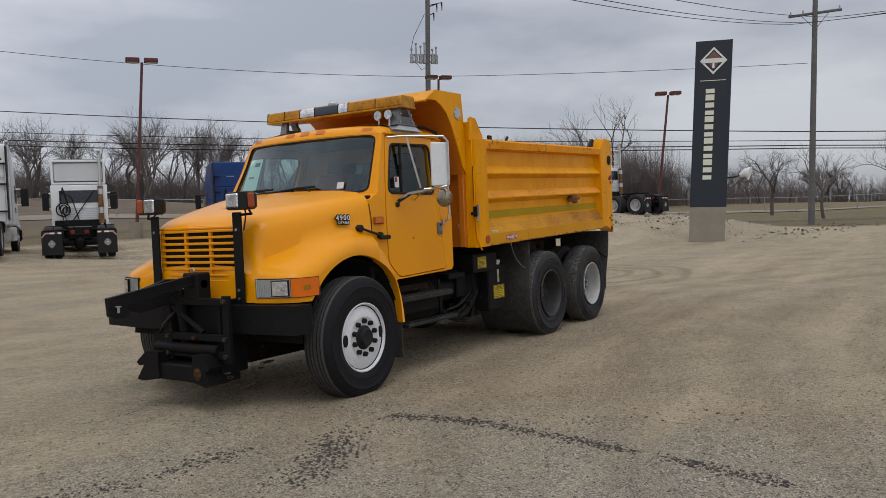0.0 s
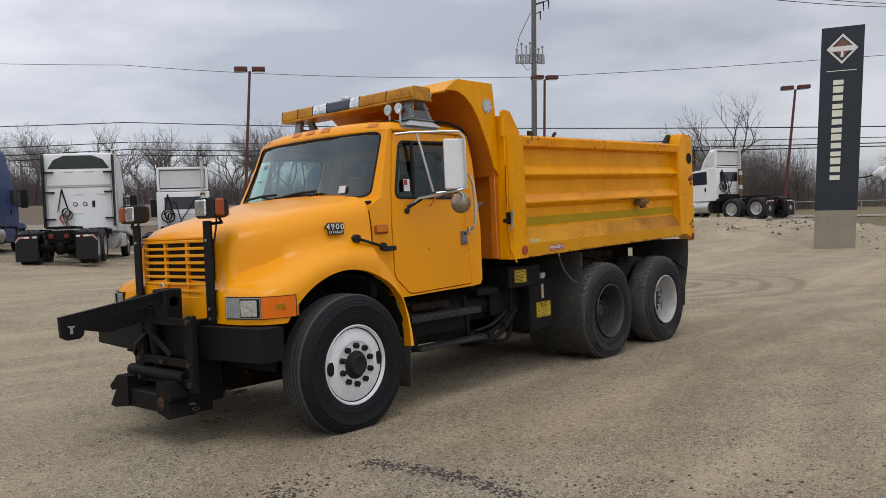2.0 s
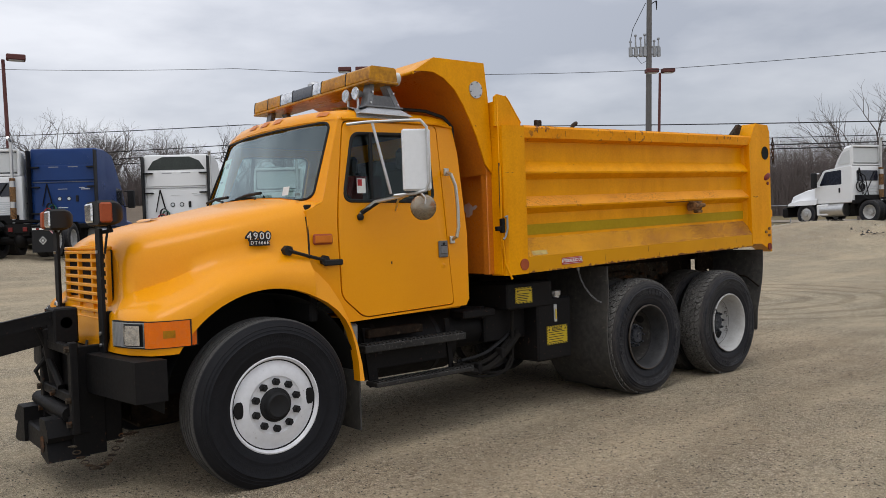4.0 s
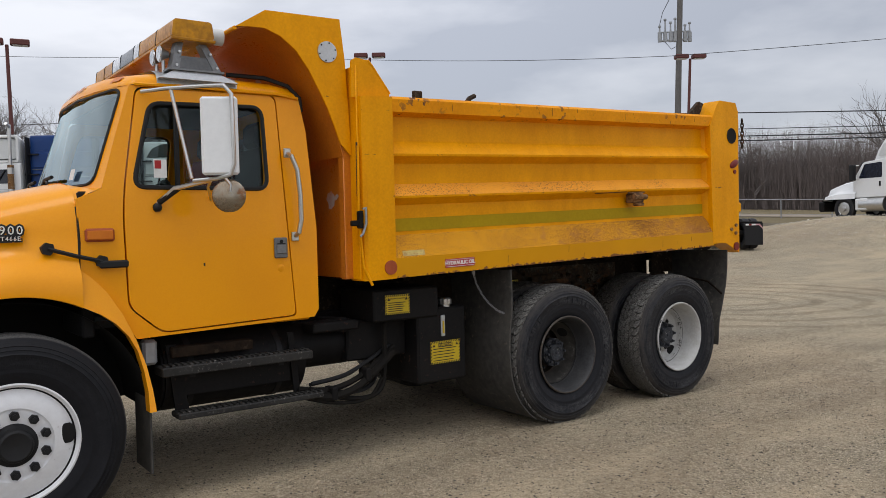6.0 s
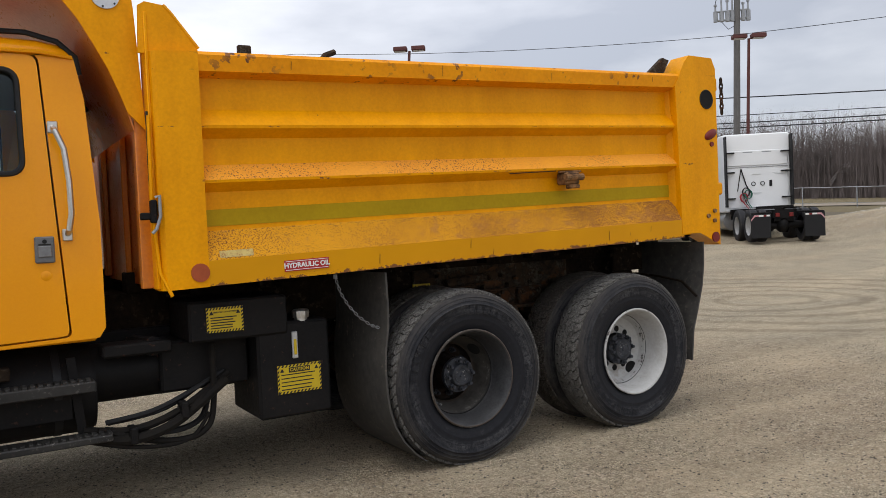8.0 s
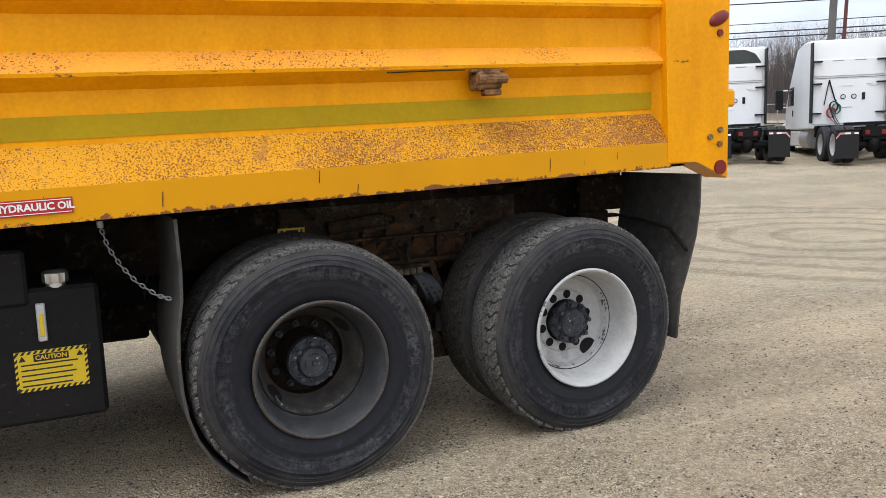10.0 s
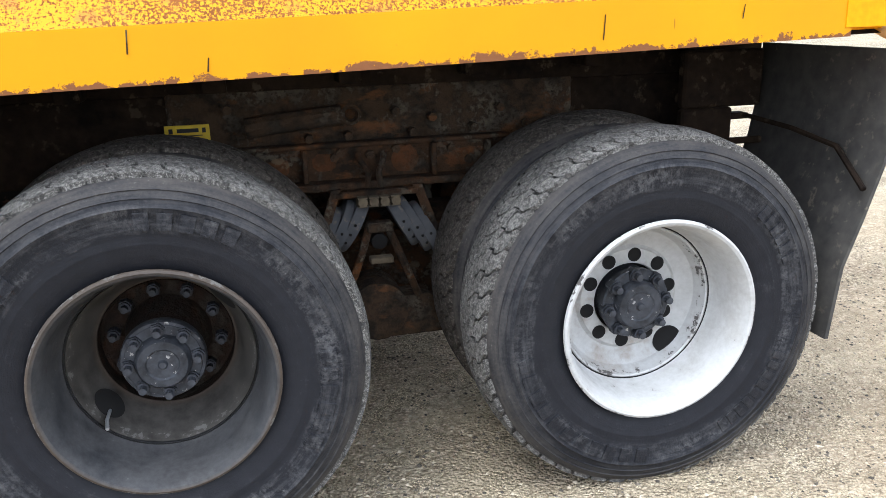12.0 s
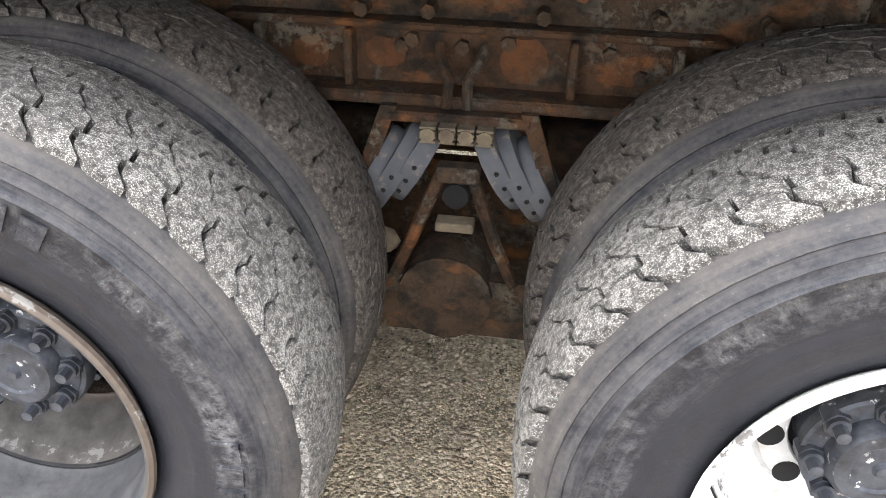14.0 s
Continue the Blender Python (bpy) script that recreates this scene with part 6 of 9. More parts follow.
# faded stripe, label and makers' plate on the side
st0 = raked(Shape().box(BX0 + 0.01, 5.44, -1.1425, -1.1385, 1.462, 1.545))
part("side_stripe", st0, M["stripe"], body, "faded olive stripe along the side")
lab = part("hydraulic_label", raked(Shape().box(2.555, 2.800, -1.2235, -1.2195, 1.205, 1.262)), M["decal_red"], body, "red label with white lettering")
part("label_border", raked(Shape().box(2.560, 2.795, -1.2242, -1.2236, 1.210, 1.2125).box(2.560, 2.795, -1.2242, -1.2236, 1.2545, 1.257)), M["decal_white"], lab)
lettering("HYDRAULIC OIL", 0.0355, M["decal_white"], lab, pose(2.6775, -1.2245, 1.2335 + RAKE * 0.50, 90, -1.5, 0), "label_words", 0.0004, 0.96, 0.0011)
part("makers_plate", raked(Shape().add([(2.23, -1.2175, 1.304), (2.40, -1.2175, 1.304), (2.40, -1.199, 1.338), (2.23, -1.199, 1.338)], [(0, 1, 2, 3)])), M["decal_worn"], body, "pale worn decal", 0)
ltc = part("side_latch", raked(Shape().box(4.40, 4.56, -1.235, -1.19, 1.655, 1.668, 0.003).box(4.42, 4.54, -1.245, -1.15, 1.58, 1.66, 0.01)), M["latch_rust"], body, "rusty latch on the box side")
part("latch_pin", raked(Shape().cyl((4.415, -1.25, 1.625), (4.555, -1.25, 1.625), 0.022, 10).box(4.45, 4.53, -1.255, -1.20, 1.555, 1.58, 0.006)), M["latch_rust"], ltc)
for x, z, h in ((2.644, 2.262, 0.045), (3.56, 2.268, 0.06), (3.82, 2.29, 0.03), (4.36, 2.262, 0.05), (5.24, 2.27, 0.035)):
    part("paint_crack", raked(Shape().add([(x - 0.002, -1.2212, z - h / 2), (x + 0.0015, -1.2212, z - h / 2), (x + 0.004, -1.2212, z + h / 2), (x + 0.001, -1.2212, z + h / 2)], [(0, 1, 2, 3)])), M["rust"], body, "", 0)
for x, z, h in ((3.10, 1.225, 0.055), (3.70, 1.262, 0.05), (3.86, 1.205, 0.03), (4.79, 1.232, 0.06), (5.17, 1.25, 0.035)):
    part("paint_crack", raked(Shape().add([(x - 0.002, -1.2222, z - h / 2), (x + 0.0015, -1.2222, z - h / 2), (x + 0.005, -1.2222, z + h / 2), (x + 0.002, -1.2222, z + h / 2)], [(0, 1, 2, 3)])), M["rust"], body, "", 0)
part("seam_dent", raked(Shape().tube([(4.02, -1.199, 1.665), (4.2, -1.201, 1.668), (4.38, -1.199, 1.670)], 0.003, 6)), M["rust"], body)

# cab shield
ARC = [(1.20, 2.640), (1.28, 2.665), (1.38, 2.668), (1.48, 2.632), (1.575, 2.560), (1.655, 2.455), (1.720, 2.34), (1.775, 2.235), (1.822, 2.12), (1.858, 2.02), (1.880, 1.94)]
SF = 0.66
part("shield_sheet", Shape().loft([[(x, -1.09, z) for x, z in ARC], [(x, SF, z) for x, z in ARC], [(x + 0.006, SF, z + 0.006) for x, z in ARC], [(x + 0.006, -1.09, z + 0.006) for x, z in ARC], [(x, -1.09, z) for x, z in ARC]], False), M["shield_shaded"], body, "curved cab shield, underside in an orange darkened for shade")
TOP = [(1.20, 2.655), (1.385, 2.772), (1.875, 2.782), (1.905, 2.525), (1.935, 1.94)]
part("shield_top", Shape().loft([[(x, -1.09, z) for x, z in TOP[:3]], [(x, SF, z) for x, z in TOP[:3]]], False), M["yellow_box"], body)
for s in (-1, 1):
    part("shield_cheek", Shape().prism(TOP + ARC[::-1][1:-1], "y", *((-1.092, -1.104) if s < 0 else (SF, SF + 0.012))), M["yellow_box"], body)
part("shield_front_lip", Shape().tube([(1.20, -1.10, 2.648), (1.20, SF, 2.648)], 0.012, 8), M["yellow_box"], body)
vp = part("shield_vent", Shape().cyl((1.782, -1.104, 2.572), (1.782, -1.112, 2.572), 0.064, 28), M["alu"], body, "round riveted aluminium cover")
for k in range(6):
    a = k * math.pi / 3 + 0.3
    part("rivet", Shape().cyl((1.782 + 0.055 * math.cos(a), -1.111, 2.572 + 0.055 * math.sin(a)), (1.782 + 0.055 * math.cos(a), -1.115, 2.572 + 0.055 * math.sin(a)), 0.005, 8), M["ink"], vp)
part("tarp_cord", Shape().tube([(1.93, -1.19, 2.0), (1.925, -1.19, 1.6), (1.93, -1.195, 1.45), (1.945, -1.20, 1.25), (1.99, -1.225, 1.135)], 0.009, 6), M["yellow_box"], body)
rat = part("tarp_ratchet", Shape().box(1.915, 1.945, -1.215, -1.175, 1.49, 1.60, 0.006).box(1.87, 1.93, -1.205, -1.17, 1.505, 1.54, 0.006), M["black"], body, "black ratchet with hook")
part("ratchet_hook", Shape().tube([(1.935, -1.222, 1.61), (1.955, -1.225, 1.62), (1.955, -1.225, 1.52), (1.935, -1.222, 1.46), (1.915, -1.22, 1.44)], 0.008, 6), M["galv"], rat)
part("cord_line", Shape().tube([(1.925, -1.185, 2.02), (1.922, -1.185, 1.70), (1.925, -1.19, 1.58)], 0.006, 6), M["ink"], body)

# ---- chassis
chassis = part("chassis", Shape().box(-0.72, 5.50, -0.47, -0.40, 0.86, 1.12, 0.006).box(-0.72, 5.50, 0.40, 0.47, 0.86, 1.12, 0.006), M["under"], truck, "black frame rails caked in grime and rust")
part("body_rail", Shape().box(1.9, 5.75, -0.50, -0.38, 1.12, 1.235, 0.006).box(1.9, 5.75, 0.38, 0.50, 1.12, 1.235, 0.006), M["under"], chassis)
for x in (0.6, 1.9, 2.9, 4.33, 5.5):
    part("crossmember", Shape().box(x - 0.08, x + 0.08, -0.40, 0.40, 0.86, 1.10, 0.01), M["under"], chassis)
for i in range(9):
    x = 2.25 + i * 0.40
    part("floor_beam", Shape().box(x - 0.035, x + 0.035, -0.62, 0.62, 1.09 + RAKE * (x - 2.2), 1.172 + RAKE * (x - 2.2), 0.004), M["under"], chassis)
part("oil_pan", Shape().box(-0.60, 0.45, -0.40, 0.40, 0.32, 0.60, 0.04), M["under"], chassis)
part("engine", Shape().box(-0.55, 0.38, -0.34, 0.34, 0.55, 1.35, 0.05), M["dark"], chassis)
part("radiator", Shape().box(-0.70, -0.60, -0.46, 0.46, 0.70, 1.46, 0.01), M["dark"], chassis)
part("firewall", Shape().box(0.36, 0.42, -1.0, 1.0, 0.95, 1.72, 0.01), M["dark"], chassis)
part("front_axle", Shape().box(-0.06, 0.06, -0.95, 0.95, 0.42, 0.54, 0.02), M["under"], chassis)
for s in (-1, 1):
    part("front_spring", Shape().box(-0.65, 0.65, *sorted((s * 0.46, s * 0.38)), 0.60, 0.70, 0.01), M["under"], chassis)
part("transmission", Shape().cyl((0.40, 0, 0.72), (1.25, 0, 0.70), 0.24, 14, 0.16), M["under"], chassis)
part("drive_shaft", Shape().cyl((1.25, 0, 0.68), (3.45, 0, 0.58), 0.06, 12), M["under"], chassis)

# steps and boxes behind the front wheel
steps = part("side_tank", Shape().cyl((0.80, -0.705, 0.675), (1.66, -0.705, 0.675), 0.222, 28).cyl((0.785, -0.705, 0.675), (0.80, -0.705, 0.675), 0.205, 28).cyl((1.66, -0.705, 0.675), (1.675, -0.705, 0.675), 0.205, 28), M["black"], truck, "black round tank with two tread steps", 35)
for x in (0.95, 1.50):
    part("tank_strap", Shape().lathe([(0.2225, 0.018), (0.226, 0.017), (0.226, -0.017), (0.2225, -0.018)], (0, 0, 0), 40).move(Matrix.Translation((x, -0.705, 0.675)) @ Matrix.Rotation(radians(90), 4, "Z")), M["plastic"], steps)
part("step_tread", Shape().box(0.745, 1.655, -1.055, -0.90, 0.700, 0.752, 0.006), M["worn_step"], steps)
part("step_tread", Shape().box(0.825, 1.715, -1.065, -0.92, 0.455, 0.488, 0.006), M["worn_step"], steps)
for i in range(26):
    x = 0.775 + i * 0.034
    part("grip_tooth", Shape().box(x - 0.010, x + 0.010, -1.045, -0.965, 0.750, 0.762, 0.002), M["worn_step"], steps)
    part("grip_tooth", Shape().box(x + 0.070, x + 0.090, -1.058, -0.985, 0.486, 0.497, 0.002), M["worn_step"], steps)
for hg in ([(0.80, 0.86), (0.86, 0.86), (0.93, 0.44), (0.85, 0.44)], [(1.54, 0.86), (1.58, 0.86), (1.62, 0.45), (1.58, 0.45)]):
    part("step_hanger", Shape().prism(hg, "y", -0.94, -0.925), M["black"], steps)
part("step_back", Shape().box(0.86, 1.56, -0.93, -0.915, 0.56, 0.70, 0.004), M["black"], steps)
part("step_riser", Shape().box(0.82, 1.30, -0.985, -0.90, 0.79, 0.85, 0.006), M["under"], steps)
part("washer_tank", Shape().box(0.665, 0.745, -0.98, -0.90, 0.765, 0.905, 0.015), M["galv"], truck, "small dusty reservoir")
tank = part("air_tank", Shape().cyl((1.55, -0.72, 0.74), (2.05, -0.72, 0.74), 0.15, 20).ball((1.55, -0.72, 0.74), 0.149, 0.35, 1, 1, 16).ball((2.05, -0.72, 0.74), 0.149, 0.35, 1, 1, 16), M["black"], truck, "black air tank under the frame")
part("fuel_tank", Shape().cyl((0.9, 0.78, 0.68), (2.2, 0.78, 0.68), 0.29, 24), M["black"], truck, "round black fuel tank on the far side")
part("exhaust_pipe", Shape().tube([(0.8, 0.25, 0.62), (1.6, -0.30, 0.60), (1.9, -0.70, 0.865), (1.95, -0.92, 0.87)], 0.05, 10), M["black"], truck)
part("mud_bracket", Shape().box(1.70, 2.03, -0.98, -0.80, 0.84, 0.90, 0.01), M["black"], truck)
for pts, r in (([(1.70, -0.93, 0.52), (1.92, -0.95, 0.55), (2.12, -0.93, 0.62), (2.30, -0.90, 0.70)], 0.013), ([(1.70, -0.90, 0.48), (1.95, -0.92, 0.43), (2.13, -0.90, 0.44), (2.21, -0.88, 0.54), (2.23, -0.88, 0.84)], 0.016), ([(1.72, -0.86, 0.50), (2.0, -0.88, 0.54), (2.26, -0.86, 0.68)], 0.012)):
    part("air_hose", Shape().tube(eased(pts), r, 7), M["plastic"], truck, "drooping black air hose")

# two unseen blocks, added to stop light coming under from the far side
part("far_light_blocker", Shape().box(2.25, 3.15, 0.58, 1.08, 0.34, 0.98, 0.015), M["black"], truck, "unseen black block added on the far side to keep light out")
part("far_front_blocker", Shape().box(0.78, 0.90, 0.55, 1.05, 0.42, 0.86, 0.01), M["black"], truck)
part("frame_plate", Shape().box(1.62, 2.60, -0.56, -0.50, 0.56, 0.93, 0.008), M["black"], chassis)
part("valve_block", Shape().box(1.98, 2.44, -0.90, -0.56, 0.62, 0.88, 0.012), M["black"], truck)
for pts, r in (([(1.60, -0.97, 0.47), (1.80, -0.99, 0.43), (2.02, -0.99, 0.48), (2.30, -0.95, 0.66)], 0.026), ([(1.60, -0.94, 0.50), (1.82, -0.95, 0.47), (2.05, -0.95, 0.53), (2.32, -0.92, 0.69)], 0.020), ([(1.66, -0.98, 0.50), (1.86, -0.97, 0.42), (2.04, -0.97, 0.385), (2.17, -0.96, 0.41), (2.225, -0.95, 0.52), (2.235, -0.95, 0.86)], 0.017), ([(1.62, -0.99, 0.45), (1.80, -0.99, 0.395), (2.0, -0.98, 0.37), (2.12, -0.97, 0.40), (2.20, -0.96, 0.50)], 0.011)):
    part("hydraulic_hose", Shape().tube(eased(pts), r, 8), M["hose_black"], truck, "sagging dusty hydraulic hose")
for x, z in ((2.05, 0.50), (1.80, 0.41)):
    part("hose_clamp", Shape().box(x, x + 0.038, -1.02, -0.91, z, z + 0.08, 0.006), M["black"], truck)
stack = part("vertical_exhaust", Shape().tube([(1.875, 0.60, 0.80), (1.875, 0.60, 1.86), (1.845, 0.60, 1.98), (1.785, 0.59, 2.10), (1.735, 0.58, 2.20)], 0.040, 14), M["chrome_old"], truck, "vertical exhaust stack with perforated black guard")
guard_s = Shape()
for k in range(14):
    for q in range(32):
        if q % 2 == 0:
            a0, a1 = radians(70 + k * 16), radians(70 + k * 16 + 11)
            z0 = 1.02 + q * 0.026
            guard_s.add([(1.875 + 0.064 * math.cos(a0), 0.60 + 0.064 * math.sin(a0), z0), (1.875 + 0.064 * math.cos(a1), 0.60 + 0.064 * math.sin(a1), z0), (1.875 + 0.064 * math.cos(a1), 0.60 + 0.064 * math.sin(a1), z0 + 0.040), (1.875 + 0.064 * math.cos(a0), 0.60 + 0.064 * math.sin(a0), z0 + 0.040)], [(0, 1, 2, 3)])
tagged(part("stack_guard", guard_s, M["black"], stack, "perforated black heat guard", 0), kind="stuff")

# control box and hydraulic tank with stickers
cb = part("control_box", Shape().box(2.10, 2.62, -1.045, -0.60, 0.875, 1.085, 0.012), M["black"], truck, "black steel box with yellow warning sticker")
hy = part("hydraulic_tank", Shape().box(2.45, 2.86, -1.030, -0.55, 0.42, 0.935, 0.015), M["black"], truck, "black hydraulic oil tank with caution sticker")
cap = part("tank_cap", Shape().cyl((2.715, -0.985, 0.93), (2.715, -0.985, 0.948), 0.036, 18), M["steel"], hy, "chrome filler cap")
part("cap_knob", Shape().loft([[(2.715 + r * (1.0 if k % 2 else 0.93) * math.cos(k * math.pi / 12), -0.985 + r * (1.0 if k % 2 else 0.93) * math.sin(k * math.pi / 12), z) for k in range(24)] for r, z in ((0.046, 0.948), (0.048, 0.956), (0.048, 0.984), (0.040, 0.992))]), M["steel"], cap)
gauge = part("sight_gauge", Shape().box(2.640, 2.672, -1.044, -1.028, 0.735, 0.880, 0.004), M["alu"], hy)
part("gauge_glass", Shape().box(2.648, 2.664, -1.047, -1.043, 0.755, 0.84, 0.002), M["decal_yellow"], gauge)


def sticker(parent, x0, x1, z0, z1, y, words, size, banded=True):
    s = part("sticker", Shape().box(x0, x1, y - 0.003, y, z0, z1), M["decal_yellow"], parent, "yellow warning sticker with hazard border")
    n = 12
    for zz0, zz1 in ((z0, z0 + 0.012), (z1 - 0.012, z1)):
        stripes = Shape()
        for i in range(n):
            a = lerp(x0, x1, i / n)
            w = (x1 - x0) / n
            stripes.add([(a, y - 0.0037, zz0), (a + w * 0.5, y - 0.0037, zz0), (a + w * 0.95, y - 0.0037, zz1), (a + w * 0.45, y - 0.0037, zz1)], [(0, 1, 2, 3)])
        part("sticker_border", stripes, M["ink"], s, "", 0)
    for xx0, xx1 in ((x0, x0 + 0.010), (x1 - 0.010, x1)):
        side = Shape()
        for i in range(7):
            zz, w = lerp(z0, z1, i / 7), (z1 - z0) / 7
            side.add([(xx0, y - 0.0036, zz), (xx1, y - 0.0036, zz + w * 0.4), (xx1, y - 0.0036, zz + w * 0.9), (xx0, y - 0.0036, zz + w * 0.5)], [(0, 1, 2, 3)])
        part("sticker_border", side, M["ink"], s, "", 0)
    bars = Shape()
    rr = random.Random(3)
    for i in range(5):
        zz = lerp(z1 - 0.052, z0 + 0.022, i / 4)
        bars.box(x0 + 0.02, x1 - 0.02 - 0.06 * rr.random(), y - 0.0038, y - 0.0032, zz - 0.0028, zz + 0.0028)
    part("sticker_text", bars, M["ink"], s, "", 0)
    for q in (x0 + 0.026, x1 - 0.026):
        tri = Shape().add([(q - 0.012, y - 0.0039, z1 - 0.037), (q + 0.012, y - 0.0039, z1 - 0.037), (q, y - 0.0039, z1 - 0.016)], [(0, 1, 2)])
        part("hazard_sign", tri, M["ink"], s, "", 0)
    if words and not banded:
        lettering(words, size, M["ink"], s, pose((x0 + x1) / 2, y - 0.0044, z1 - 0.0255, 90, 0, 0), "sticker_word", 0.0003, 0.92, 0.0003)
    elif words:
        part("sticker_band", Shape().box((x0 + x1) / 2 - 0.060, (x0 + x1) / 2 + 0.060, y - 0.0042, y - 0.0031, z1 - 0.042, z1 - 0.014), M["ink"], s)
        lettering(words, size, M["decal_yellow"], s, pose((x0 + x1) / 2, y - 0.0050, z1 - 0.0280, 90, 0, 0), "sticker_word", 0.0003, 1.0, 0.0006)
    return s


sticker(cb, 2.188, 2.378, 0.920, 1.048, -1.046, "OPERATION OF BODY PROP", 0.0102, False)
sticker(hy, 2.552, 2.800, 0.548, 0.702, -1.031, "CAUTION", 0.024)
chain = part("hang_chain", Shape().cyl((2.885, -1.10, 1.175), (2.885, -1.10, 1.15), 0.012, 8), M["galv"], truck, "thin sagging steel chain")
CHAIN = [Vector(q) for q in ((2.885, -1.10, 1.155), (2.905, -1.11, 1.075), (2.945, -1.12, 1.0), (2.995, -1.135, 0.935), (3.06, -1.15, 0.882), (3.11, -1.16, 0.862))]
for i in range(20):
    g = i / 20 * (len(CHAIN) - 1)
    c0, c1 = CHAIN[int(g)], CHAIN[int(g) + 1]
    c, d = c0.lerp(c1, g - int(g)), (c1 - c0).normalized()
    w = (d.cross(Vector((0, 1, 0))) if i % 2 else Vector((0, 1, 0))).normalized()
    part("chain_link", Shape().tube([c + d * 0.0125 * math.sin(a) + w * 0.0065 * math.cos(a) for a in np.linspace(0, 2 * math.pi, 9)], 0.0028, 5), M["alu_dark"], chain)

# rubber guards before and behind the tandem
def guard(name, spine, y0, y1, thick, label):
    s = Shape()
    rows = [[(x, y0, z) for x, z in spine], [(x, y1, z) for x, z in spine]]
    back = [[(x + thick, y, z) for x, y, z in r] for r in rows]
    s.loft([rows[0], rows[1], back[1], back[0], rows[0]], False)
    return part(name, s, M["flap"], truck, label)


guard("tandem_flap", [(3.135, 1.17), (3.14, 0.98), (3.135, 0.86), (3.115, 0.74), (3.108, 0.62), (3.112, 0.50), (3.125, 0.40), (3.155, 0.30), (3.205, 0.21), (3.275, 0.13), (3.345, 0.075)], -1.205, -0.50, 0.012, "black rubber guard ahead of the drive wheels")
guard("tandem_flap", [(3.20, 1.17), (3.20, 0.95), (3.135, 0.62), (3.14, 0.40)], 0.50, 1.12, 0.012, "black rubber guard ahead of the drive wheels")
for s in (-1, 1):
    y0, y1 = (-1.205, -0.57) if s < 0 else (0.57, 1.205)
    guard("tail_flap", [(5.70, 1.215), (5.695, 1.05), (5.67, 0.90), (5.62, 0.74), (5.57, 0.60), (5.545, 0.38)], y0, y1, 0.012, "large black rubber mud flap at the tail")
part("flap_cable", Shape().tube([(5.60, -0.62, 0.98), (5.63, -0.85, 0.96), (5.64, -1.05, 0.93), (5.62, -1.20, 0.83)], 0.009, 6).box(5.40, 5.62, -0.64, -0.58, 0.965, 0.985, 0.004), M["under"], truck, "bent flap support rod")
part("flap_hanger", Shape().box(5.36, 5.66, -0.645, -0.60, 1.010, 1.20, 0.008).box(5.36, 5.553, -0.643, -0.602, 0.76, 1.008, 0.008), M["under"], truck, "grimy flap hanger plate")
part("flap_bracket", Shape().box(5.40, 5.665, -0.66, -0.646, 0.882, 0.905, 0.004), M["under"], truck)

# ---- wheels
TYRE = [(0.272, 0.100), (0.295, 0.116), (0.330, 0.128), (0.347, 0.1300), (0.350, 0.1312), (0.353, 0.1306), (0.395, 0.138), (0.432, 0.139), (0.436, 0.142), (0.441, 0.138), (0.455, 0.1350), (0.457, 0.1370), (0.460, 0.1345), (0.474, 0.1290), (0.4765, 0.1310), (0.480, 0.1275), (0.492, 0.121), (0.497, 0.114), (0.500, 0.104), (0.501, 0.090), (0.502, 0.0)]


def tyre_mesh(name, material, ribbed, scale=1.0):
    half = list(TYRE)
    if ribbed:
        half = half[:-5] + [(0.492, 0.121), (0.503, 0.112), (0.511, 0.104), (0.516, 0.098), (0.520, 0.092)]
        for a in (0.072, 0.036):
            half += [(0.523, a + 0.009), (0.507, a + 0.007), (0.507, a - 0.003), (0.524, a - 0.005)]
        half += [(0.525, 0.006), (0.508, 0.004), (0.508, 0.0)]
    prof = [(r * scale, a) for r, a in half] + [(r * scale, -a) for r, a in reversed(half[:-1])]
    return Shape().lathe(prof, (0, 0, 0), 72).mesh(name, material, 40)


